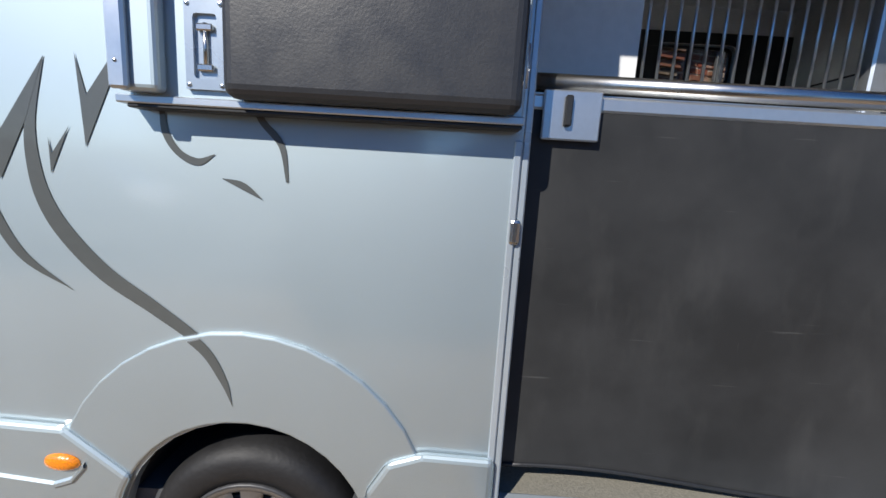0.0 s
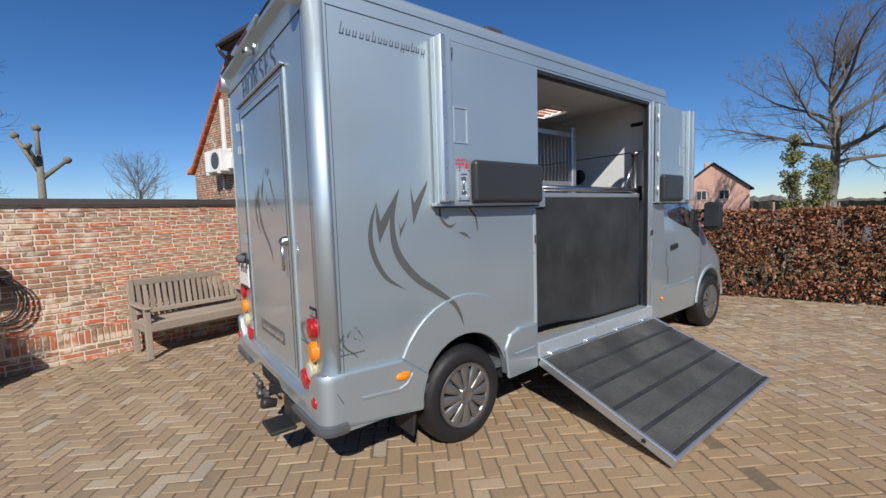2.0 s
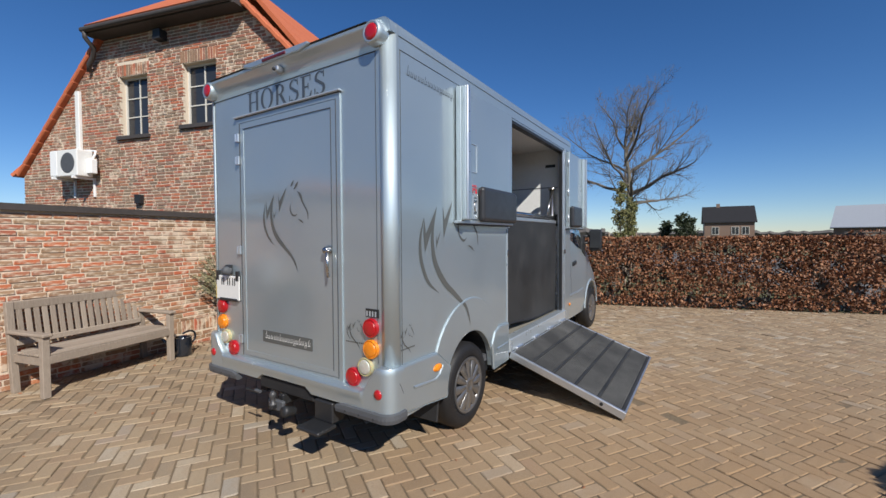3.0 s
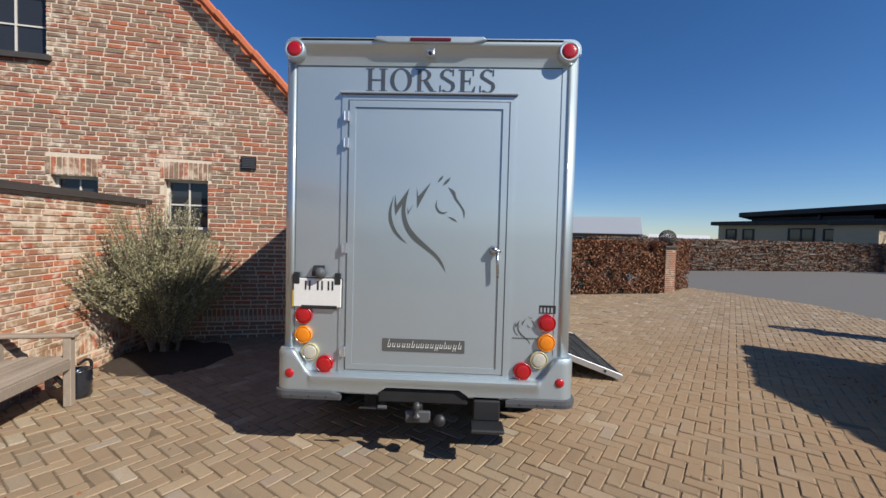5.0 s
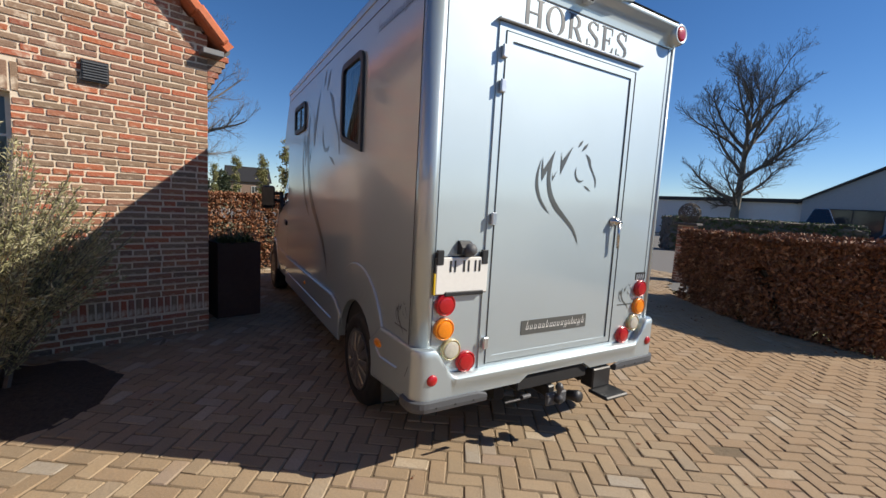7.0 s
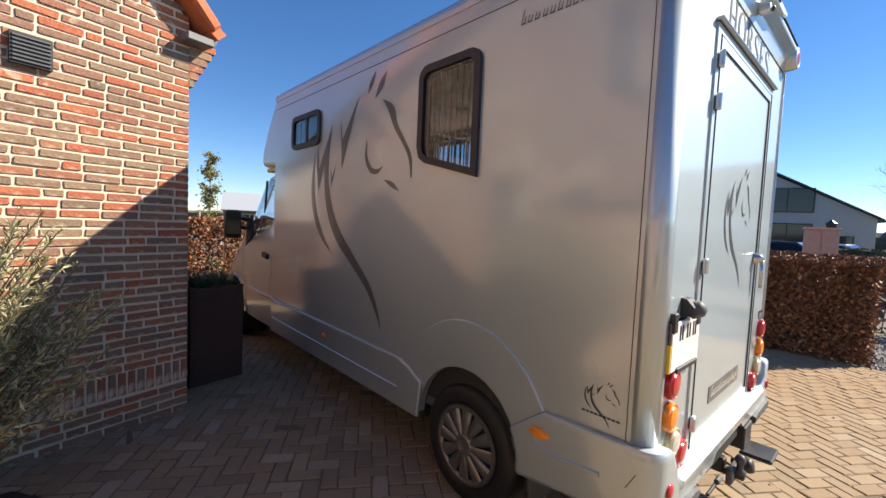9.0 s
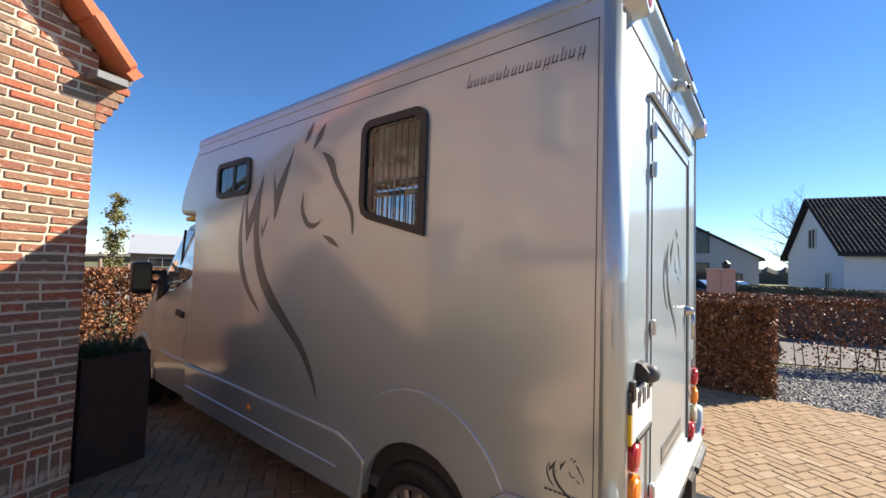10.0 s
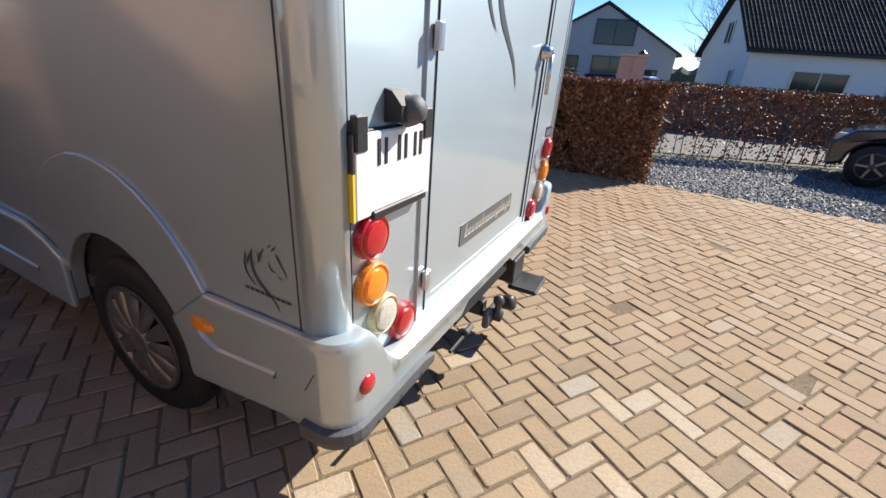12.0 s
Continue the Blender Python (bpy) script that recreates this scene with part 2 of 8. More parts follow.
M_SHED = weathered_wood("weathered shed board", (0.15, 0.10, 0.068), (0.52, 0.42, 0.33), (14.0, 1.5, 1.5))
M_CREAM = plain("cream window paint", (0.62, 0.60, 0.54), 0.5, 0.0, 0.06, 25.0, 0.05)
M_CORTEN = plain("brown planter steel", (0.055, 0.03, 0.024), 0.85, 0.0, 0.2, 18.0, 0.15)
M_ZINC = plain("zinc gutter", (0.17, 0.175, 0.18), 0.6, 0.3, 0.15, 20.0, 0.05)
M_BARK = plain("tree bark", (0.18, 0.165, 0.13), 0.9, 0.0, 0.35, 14.0, 0.8)
M_TWIG = plain("twig bark", (0.12, 0.104, 0.088), 0.9, 0.0, 0.3, 30.0, 0.2)
M_BEECH = leaf_mat("dry beech leaf", (0.15, 0.058, 0.027), (0.24, 0.10, 0.047), (0.33, 0.15, 0.075), (0.10, 0.045, 0.024), (0.44, 0.24, 0.135))
M_CONIFER = leaf_mat("dark conifer needle", (0.018, 0.03, 0.014), (0.035, 0.05, 0.02), (0.06, 0.065, 0.035))
M_BROWNBRICK = plain("brown brick", (0.20, 0.135, 0.10), 0.85, 0.0, 0.12, 12.0, 0.2)
M_OLIVE = leaf_mat("grey green leaf", (0.20, 0.205, 0.10), (0.33, 0.32, 0.17), (0.45, 0.42, 0.25), (0.12, 0.125, 0.06), (0.56, 0.51, 0.33))
M_GREEN = leaf_mat("green leaf", (0.035, 0.06, 0.018), (0.06, 0.095, 0.028), (0.10, 0.13, 0.05))
M_IVY = leaf_mat("light green leaf", (0.10, 0.115, 0.035), (0.17, 0.17, 0.06), (0.24, 0.22, 0.10))
M_WHITEWALL = plain("white rendered wall", (0.66, 0.67, 0.68), 0.8, 0.0, 0.05, 6.0, 0.1)
M_PINKBRICK = plain("pale pink brick", (0.55, 0.33, 0.25), 0.85, 0.0, 0.12, 12.0, 0.2)
M_BEIGE = plain("beige cladding", (0.52, 0.41, 0.27), 0.7, 0.0, 0.1, 8.0, 0.1)
M_BLACKWOOD = plain("black stained boarding", (0.025, 0.025, 0.028), 0.6, 0.0, 0.2, 12.0, 0.15)
M_GREYWALL = plain("blue grey wall", (0.34, 0.365, 0.40), 0.7, 0.0, 0.08, 6.0, 0.1)
M_PANE = plain("dark window pane", (0.03, 0.033, 0.038), 0.06, 0.0, 0.1, 5.0, 0.0)
M_CAR = plain("dark blue car paint", (0.02, 0.025, 0.035), 0.25, 0.3, 0.1, 50.0, 0.0, 1.0)
M_CAR_WHITE = plain("white car paint", (0.62, 0.63, 0.64), 0.3, 0.0, 0.05, 50.0, 0.0, 1.0)
M_WOODS = plain("far bare woods", (0.115, 0.105, 0.095), 0.95, 0.0, 0.35, 0.9, 0.5)


# ---- building blocks ----
def empty(name, label, category, group="", kind="", at=None):
    ob = new(name)
    ob.empty_display_size = 0.2
    if at is not None:
        ob.matrix_world = at
    return tagged(ob, label, category, group, kind)


def part(name, bm, material, parent=None, label="", smooth=False, at=None):
    """Links a bmesh as one mesh object, under a thing or a part."""
    me = bpy.data.meshes.new(name)
    bm.normal_update()
    bm.to_mesh(me)
    bm.free()
    for m in material if isinstance(material, (list, tuple)) else (material,):
        me.materials.append(m)
    if smooth:
        for p in me.polygons:
            p.use_smooth = True
    ob = new(name, me)
    if parent is not None:
        ob.parent = parent
    if at is not None:
        ob.matrix_basis = at
    return tagged(ob, label)


def box(x0, x1, y0, y1, z0, z1, bevel=0.0, segs=1, bm=None):
    bm = bm or bmesh.new()
    r = bmesh.ops.create_cube(bm, size=1.0)
    vs = r["verts"]
    bmesh.ops.scale(bm, vec=(x1 - x0, y1 - y0, z1 - z0), verts=vs)
    bmesh.ops.translate(bm, vec=((x0 + x1) / 2, (y0 + y1) / 2, (z0 + z1) / 2), verts=vs)
    if bevel:
        es = list({e for v in vs for e in v.link_edges})
        bmesh.ops.bevel(bm, geom=es, offset=bevel, segments=segs, affect="EDGES", profile=0.5)
    return bm


def tube(a, b, r0, r1=None, n=10, bm=None, cap=True):
    """A round bar from a to b."""
    bm = bm or bmesh.new()
    a, b = Vector(a), Vector(b)
    r = bmesh.ops.create_cone(bm, cap_ends=cap, segments=n, radius1=r0, radius2=r0 if r1 is None else r1, depth=(b - a).length)
    m = Matrix.Translation((a + b) / 2) @ (b - a).to_track_quat("Z", "Y").to_matrix().to_4x4()
    bmesh.ops.transform(bm, matrix=m, verts=r["verts"])
    return bm


def lathe(profile, n=24, bm=None, m=None):
    """Turns a list of (radius, height) round the z axis, then moves it by m."""
    bm = bm or bmesh.new()
    rings = []
    for r, h in profile:
        rings.append([bm.verts.new((r * math.cos(2 * math.pi * i / n), r * math.sin(2 * math.pi * i / n), h)) for i in range(n)] if r > 1e-6 else [bm.verts.new((0, 0, h))])
    made = [v for ring in rings for v in ring]
    for p, q in zip(rings, rings[1:]):
        for i in range(n):
            j = (i + 1) % n
            if len(p) == 1 and len(q) > 1:
                bm.faces.new((p[0], q[i], q[j]))
            elif len(q) == 1 and len(p) > 1:
                bm.faces.new((p[i], q[0], p[j]))
            elif len(p) > 1:
                bm.faces.new((p[i], q[i], q[j], p[j]))
    if m is not None:
        bmesh.ops.transform(bm, matrix=m, verts=made)
    bmesh.ops.recalc_face_normals(bm, faces=bm.faces)
    return bm


def hose(points, r, n=8):
    """One round hose along a line of points."""
    bm = bmesh.new()
    rings = []
    pts = [Vector(q) for q in points]
    side = (pts[1] - pts[0]).orthogonal().normalized()
    for k, q in enumerate(pts):
        d = (pts[min(k + 1, len(pts) - 1)] - pts[max(k - 1, 0)]).normalized()
        side = (side - d * side.dot(d)).normalized()
        up = d.cross(side)
        rings.append([bm.verts.new(q + (side * math.cos(2 * math.pi * i / n) + up * math.sin(2 * math.pi * i / n)) * r) for i in range(n)])
    for p, q in zip(rings, rings[1:]):
        for i in range(n):
            j = (i + 1) % n
            bm.faces.new((p[i], p[j], q[j], q[i]))
    bm.faces.new(rings[0])
    bm.faces.new(rings[-1])
    bmesh.ops.recalc_face_normals(bm, faces=bm.faces)
    return bm


def slab(outline, thick, holes=(), to=None, bm=None):
    """A plate with holes: outlines in a plane (a, b), drawn out by thick; to() maps (a, b, c) into the world."""
    bm = bm or bmesh.new()
    to = to or (lambda a, b, c: (a, c, b))
    loops, first = [], None
    for loop in (outline, *holes):
        vs = [bm.verts.new(to(a, b, 0.0)) for a, b in loop]
        first = first or vs
        loops.append([bm.edges.new((vs[i], vs[(i + 1) % len(vs)])) for i in range(len(vs))])
    a0 = Vector(to(0, 0, 0))
    normal = Vector(to(0, 0, 1)) - a0
    if len(loops) == 1:
        faces = [bm.faces.new(first)]
    else:
        r = bmesh.ops.triangle_fill(bm, use_beauty=True, use_dissolve=False, edges=[e for l in loops for e in l], normal=normal)
        faces = [f for f in r["geom"] if isinstance(f, bmesh.types.BMFace)]
    ext = bmesh.ops.extrude_face_region(bm, geom=faces)
    vs = [v for v in ext["geom"] if isinstance(v, bmesh.types.BMVert)]
    bmesh.ops.translate(bm, vec=normal.normalized() * thick, verts=vs)
    bmesh.ops.recalc_face_normals(bm, faces=bm.faces)
    return bm


def arc(cx, cz, r, a0, a1, n):
    return [(cx + r * math.cos(radians(a0 + (a1 - a0) * i / n)), cz + r * math.sin(radians(a0 + (a1 - a0) * i / n))) for i in range(n + 1)]


def rounded(x0, x1, z0, z1, r, n=4):
    return arc(x1 - r, z1 - r, r, 0, 90, n) + arc(x0 + r, z1 - r, r, 90, 180, n) + arc(x0 + r, z0 + r, r, 180, 270, n) + arc(x1 - r, z0 + r, r, 270, 360, n)


def raked(x0, x1, z0, z1, r, rise, n=4):
    """A window outline whose lower edge climbs by rise towards x1, with a sharp corner at its low end."""
    k = rise / (x1 - x0)
    low = [(x1, z0 + rise + r), (x1 - r * 0.3, z0 + rise + r * 0.25 - k * r * 0.3), (x1 - r, z0 + rise - k * r)]
    return arc(x1 - r, z1 - r, r, 0, 90, n) + arc(x0 + r, z1 - r, r, 90, 180, n) + [(x0, z0)] + low[::-1]


def text_mesh(words, size, thick=0.002):
    """Letters in the built-in font as a bmesh in the xy plane, centred."""
    cu = bpy.data.curves.new("lettering", "FONT")
    cu.body, cu.size, cu.extrude, cu.align_x, cu.align_y = words, size, thick / 2, "CENTER", "CENTER"
    ob = bpy.data.objects.new("lettering", cu)
    me = bpy.data.meshes.new_from_object(ob)
    bm = bmesh.new()
    bm.from_mesh(me)
    bpy.data.objects.remove(ob)
    bpy.data.curves.remove(cu)
    bpy.data.meshes.remove(me)
    return bm


def fast_mesh(name, verts, faces, material, parent=None, label="", kind=""):
    me = bpy.data.meshes.new(name)
    me.from_pydata(verts, [], faces)
    me.materials.append(material)
    ob = new(name, me)
    if parent is not None:
        ob.parent = parent
    return tagged(ob, label, kind=kind)


def cut(bm, cutters):
    """Cuts solids out of a solid; returns the remaining bmesh."""
    def ob_of(b):
        me = bpy.data.meshes.new("solid")
        b.to_mesh(me)
        b.free()
        o = bpy.data.objects.new("solid", me)
        scene.collection.objects.link(o)
        return o

    base = ob_of(bm)
    tools = [ob_of(c) for c in cutters]
    for t in tools:
        m = base.modifiers.new("cut", "BOOLEAN")
        m.operation, m.object, m.solver = "DIFFERENCE", t, "EXACT"
    me = bpy.data.meshes.new_from_object(base.evaluated_get(bpy.context.evaluated_depsgraph_get()))
    out = bmesh.new()
    out.from_mesh(me)
    for o in (base, *tools):
        d = o.data
        bpy.data.objects.remove(o)
        bpy.data.meshes.remove(d)
    bpy.data.meshes.remove(me)
    return out


# ---- the ground ----
def sheet(name, outline, z, material, label, category, kind="structure"):
    bm = bmesh.new()
    bm.faces.new([bm.verts.new((x, y, z)) for x, y in outline])
    bmesh.ops.recalc_face_normals(bm, faces=bm.faces)
    for f in bm.faces:
        if f.normal.z < 0:
            f.normal_flip()
    return tagged(part(name, bm, material), label, category, kind=kind)


ground = sheet("ground", [(-900, -900), (900, -900), (900, 900), (-900, 900)], -0.05, M_FIELD, "flat spring field of thin grass and bare soil", "field")
yard = sheet("yard_bed", [(-9, -5.0), (-0.4, -4.95), (1.0, -5.0), (3.3, -6.7), (4.6, -9.2), (8.3, -9.5), (11.6, -8.0), (9.7, -6.7), (8.6, -3.0), (6.4, 3.4), (6.6, 7.0), (-9, 7.0)], -0.006, M_SAND, "brown joint sand between the yard pavers", "paving bed")
gravel = sheet("gravel_bed", [(-9, -5.0), (-0.4, -4.95), (-0.6, -8.0), (-9, -11.8)], -0.02, M_GRAVEL, "loose grey gravel strip beside the yard", "gravel")
road = sheet("road", [(3.3, -6.7), (9.6, -7.6), (60, 22), (64, 14), (24.5, -14), (31, -36), (60, -120), (48, -120), (18, -38), (6, -18), (-40, -34), (-40, -26)], -0.03, M_ROAD, "pale grey worn asphalt village road", "road")

# ---- the house ----
H0 = Vector((3.24, 1.90, 0.0))
HU = Vector((-0.27, 1.0, 0.0)).normalized()
HN = Vector((-HU.y, HU.x, 0.0))  # out of the gable, towards the yard
HB = -HN
EAVE, HIP, WIDTH = 3.08, 5.82, 8.95


def on_gable(u, z, c=0.0):
    return H0 + HU * u + HB * c + Vector((0, 0, z))


house = empty("house", "old red brick house with half-hipped orange tiled roof", "house")
gable_line = [(0, -0.05), (WIDTH, -0.05), (WIDTH, EAVE), (WIDTH - HIP + EAVE, HIP), (HIP - EAVE, HIP), (0, EAVE)]
WINDOWS = [(1.44, 1.99, 1.55, 2.24), (2.77, 3.31, 1.55, 2.22), (3.34, 4.16, 3.74, 4.92), (5.08, 5.85, 3.65, 4.86)]
holes = [[(a, c), (b, c), (b, d), (a, d)] for a, b, c, d in WINDOWS]
gable = part("wall", slab(gable_line, 0.3, holes, lambda a, b, c: on_gable(a, b, c + 0.007)), M_MORTAR, house, "pale mortar and red brick gable wall")
part("wall", slab([(0.0, -0.05), (9.0, -0.05), (9.0, EAVE), (0.0, EAVE)], 0.3, (), lambda a, b, c: H0 + HB * (a + 0.32) + HU * (c + 0.012) + Vector((0, 0, b))), M_MORTAR, house)
part("wall", slab([(0.0, -0.05), (9.0, -0.05), (9.0, EAVE), (0.0, EAVE)], 0.3, (), lambda a, b, c: H0 + HU * WIDTH + HB * (a + 0.32) - HU * (c + 0.012) + Vector((0, 0, b))), M_MORTAR, house)
part("inner_wall", slab([(0.3, -0.05), (WIDTH - 0.3, -0.05), (WIDTH - 0.3, EAVE - 0.1), (WIDTH - HIP + EAVE - 0.3, HIP - 0.5), (HIP - EAVE + 0.3, HIP - 0.5), (0.3, EAVE - 0.1)], 0.1, (), lambda a, b, c: on_gable(a, b, c + 2.5)), M_INNER, house)


def roof_side(u0, z0, u1, z1, c0, c1, c2, c3):
    """One slope of the roof, from the eave (u0) to the ridge or hip (u1)."""
    bm = bmesh.new()
    v = [bm.verts.new(on_gable(u0, z0, c0)), bm.verts.new(on_gable(u0, z0, c1)), bm.verts.new(on_gable(u1, z1, c2)), bm.verts.new(on_gable(u1, z1, c3))]
    f = bm.faces.new(v)
    bm.normal_update()
    up = f.normal * (0.09 if f.normal.z > 0 else -0.09)
    ext = bmesh.ops.extrude_face_region(bm, geom=[f])
    bmesh.ops.translate(bm, vec=up, verts=[g for g in ext["geom"] if isinstance(g, bmesh.types.BMVert)])
    bmesh.ops.recalc_face_normals(bm, faces=bm.faces)
    return bm


MID = WIDTH / 2
RIDGE = EAVE + MID
over = 0.14
roof = part("roof", roof_side(-0.15, EAVE - 0.11, MID, RIDGE + 0.04, -over, 9.3, 9.3, 1.9), M_TILE, house, "orange clay tiled roof")
part("roof", roof_side(WIDTH + 0.15, EAVE - 0.11, MID, RIDGE + 0.04, -over, 9.3, 9.3, 1.9), M_TILE, house, "orange clay tiled roof")
hip = bmesh.new()
hip.faces.new([hip.verts.new(p) for p in (on_gable(HIP - EAVE - 0.1, HIP - 0.06, -0.28), on_gable(WIDTH - HIP + EAVE + 0.1, HIP - 0.06, -0.28), on_gable(MID, RIDGE + 0.06, 1.9))])
ext = bmesh.ops.extrude_face_region(hip, geom=hip.faces[:])
bmesh.ops.translate(hip, vec=(HN.x * 0.06, HN.y * 0.06, 0.07), verts=[g for g in ext["geom"] if isinstance(g, bmesh.types.BMVert)])
bmesh.ops.recalc_face_normals(hip, faces=hip.faces)
part("roof", hip, M_TILE, house, "orange clay tiled half hip")

# verge tiles, one by one up the slope that faces the yard, and the half hip's edge
verge_bm = box(-0.115, 0.115, -0.19, 0.19, -0.04, 0.055, 0.02)
verge_me = None


def tile_row(start, end, count, parent, side):
    global verge_me
    along = (end - start).normalized()
    out = along.cross(HN).normalized()
    m = Matrix((HN, along, out)).transposed().to_4x4()
    for i in range(count):
        p = start.lerp(end, (i + 0.5) / count)
        if verge_me is None:
            ob = part("roof_tile", verge_bm, M_TILE, parent)
            verge_me = ob.data
        else:
            ob = new("roof_tile", verge_me)
            ob.parent = parent
        ob.matrix_basis = Matrix.Translation(p) @ m @ pose(0, 0, 0.0, 2.5, 0, 0)


tile_row(on_gable(-0.12, EAVE - 0.02, -0.06), on_gable(HIP - EAVE + 0.02, HIP + 0.12, -0.06), 12, roof, 1)
tile_row(on_gable(WIDTH + 0.04, EAVE - 0.06, -0.0), on_gable(WIDTH - HIP + EAVE - 0.06, HIP + 0.04, -0.0), 12, roof, -1)
part("hip_gutter", tube(on_gable(HIP - EAVE - 0.1, HIP - 0.10, -0.37), on_gable(WIDTH - HIP + EAVE + 0.12, HIP - 0.10, -0.37), 0.05, None, 12), M_CAP, house, "dark half-hip gutter")
part("hip_downpipe", hose([on_gable(WIDTH - HIP + EAVE + 0.05 + a, HIP - 0.12 - b, c) for a, b, c in ((0, 0, -0.36), (0.02, 0.12, -0.34), (0.05, 0.26, -0.16), (0.16, 0.42, -0.12), (0.30, 0.52, -0.10), (0.36, 0.66, -0.06))], 0.045), M_CAP, house, "dark bent downpipe", True)
part("eaves_lamp", slab([(4.52, HIP - 0.42), (4.70, HIP - 0.42), (4.70, HIP - 0.24), (4.52, HIP - 0.24)], 0.16, (), lambda a, b, c: on_gable(a, b, c - 0.165)), M_BLACK, house, "black floodlight under the eaves")
part("fascia", slab([(HIP - EAVE - 0.15, HIP - 0.16), (WIDTH - HIP + EAVE + 0.15, HIP - 0.16), (WIDTH - HIP + EAVE + 0.15, HIP - 0.05), (HIP - EAVE - 0.15, HIP - 0.05)], 0.3, (), lambda a, b, c: on_gable(a, b, c - 0.32)), M_CAP, house, "dark eaves board")
part("gutter", tube(on_gable(-0.17, EAVE - 0.07, 0.0), on_gable(-0.17, EAVE - 0.07, 9.2), 0.05, None, 12), M_GREY_PLASTIC, house, "grey zinc gutter")
part("gutter_block", box(-0.10, 0.10, -0.06, 0.14, -0.06, 0.0, 0.008), M_ZINC, house, "zinc eaves block", at=Matrix.Translation(on_gable(-0.02, EAVE - 0.12, -0.08)) @ Matrix((HU, HB, Vector((0, 0, 1)))).transposed().to_4x4())
part("downpipe", tube(on_gable(-0.05, 0.0, 0.75), on_gable(-0.05, EAVE - 0.1, 0.75), 0.04, None, 12), M_ZINC, house, "grey zinc downpipe")
chim = part("chimney", box(-0.35, 0.35, -0.3, 0.3, -1.0, 0.85, 0.02), M_BRICK_FAR, house, "square brick chimney", at=Matrix.Translation(on_gable(4.3, RIDGE - 0.2, 8.6)))
part("chimney_cap", box(-0.42, 0.42, -0.37, 0.37, 0.85, 0.98, 0.02), M_CAP, chim)

# brick corbel under the eaves corner
for k in range(6):
    z = EAVE - 0.49 + 0.0615 * k
    part("corbel_brick", slab([(-0.034 * (k + 1), z), (0.0, z), (0.0, z + 0.050), (-0.034 * (k + 1), z + 0.050)], 0.32, (), lambda a, b, c: on_gable(a, b, c - 0.002)), M_BRICK, house)
part("corbel_core", slab([(0.0, EAVE - 0.47), (0.0, EAVE - 0.12), (-0.19, EAVE - 0.12)], 0.30, (), lambda a, b, c: on_gable(a, b, c + 0.008)), M_MORTAR, house)


def house_window(a, b, c, d, cols, rows, depth=0.12):
    w = empty("window", "", "")
    w.parent = house
    place = lambda p, q, r: on_gable(p, q, r + depth)
    f = 0.034
    part("window_frame", slab([(a, c), (b, c), (b, d), (a, d)], 0.06, [[(a + f, c + f), (b - f, c + f), (b - f, d - f), (a + f, d - f)]], place), M_CREAM, w, "cream painted window frame")
    for i in range(1, cols):
        x = a + f + (b - a - 2 * f) * i / cols
        part("glazing_bar", slab([(x - 0.010, c + f), (x + 0.010, c + f), (x + 0.010, d - f), (x - 0.010, d - f)], 0.035, (), lambda p, q, r: place(p, q, r + 0.012)), M_CREAM, w)
    for i in range(1, rows):
        z = c + f + (d - c - 2 * f) * i / rows
        part("glazing_bar", slab([(a + f, z - 0.010), (b - f, z - 0.010), (b - f, z + 0.010), (a + f, z + 0.010)], 0.035, (), lambda p, q, r: place(p, q, r + 0.014)), M_CREAM, w)
    for i in range(cols):
        for k in range(rows):
            x0, x1 = a + f + (b - a - 2 * f) * i / cols, a + f + (b - a - 2 * f) * (i + 1) / cols
            z0, z1 = c + f + (d - c - 2 * f) * k / rows, c + f + (d - c - 2 * f) * (k + 1) / rows
            part("pane", slab([(x0, z0), (x1, z0), (x1, z1), (x0, z1)], 0.006, (), lambda p, q, r: place(p, q, r + 0.03)), M_PANE, w, "dark glass pane")
    part("window_sill", slab([(a - 0.06, c - 0.07), (b + 0.06, c - 0.07), (b + 0.06, c), (a - 0.06, c)], 0.2, (), lambda p, q, r: on_gable(p, q, r - 0.06)), M_CAP, w, "dark stone sill")


for a, b, c, d in WINDOWS:
    house_window(a, b, c, d, 2, 3 if d - c > 1 else 2)

# ---- the garden wall ----
W0 = Vector((0.0, 3.52, 0.0))
WU = Vector((1.0, 0.145, 0.0)).normalized()
WB = Vector((-WU.y, WU.x, 0.0))
WALL_A, WALL_B, WALL_H = -2.62, 2.50, 1.86


def on_wall(u, z, c=0.0):
    return W0 + WU * u + WB * c + Vector((0, 0, z))


garden_wall = empty("wall_garden", "tall old red brick garden wall with dark coping", "wall", kind="structure")
part("core", slab([(WALL_A, -0.05), (WALL_B, -0.05), (WALL_B, WALL_H), (WALL_A, WALL_H)], 0.2, (), lambda a, b, c: on_wall(a, b, c + 0.007)), M_MORTAR, garden_wall, "pale mortar")
part("coping", slab([(WALL_A, WALL_H), (WALL_B + 0.05, WALL_H), (WALL_B + 0.05, WALL_H + 0.07), (WALL_A, WALL_H + 0.07)], 0.3, (), lambda a, b, c: on_wall(a, b, c - 0.045)), M_CAP, garden_wall, "dark stone coping")


# ---- the horse truck ----
YR, YL = -1.03, 0.97
YM = (YR + YL) / 2
BOX_X, TOP = 3.92, 2.88
HUB_R, HUB_F, HUB_Z, TYRE_R = 1.0, 5.34, 0.338, 0.345
truck = empty("horse_truck", "silver blue two-horse truck with open side doors and lowered ramp", "horse truck")


def right(a, b, c):
    return (a, YR + c, b)


def left(a, b, c):
    return (a, YL - c, b)


def rear(a, b, c):
    return (c, a, b)


ARCH = arc(HUB_R, 0.40, 0.385, 180, 0, 16)
DOOR_X0, DOOR_X1, DOOR_Z = 1.735, 3.62, 2.70
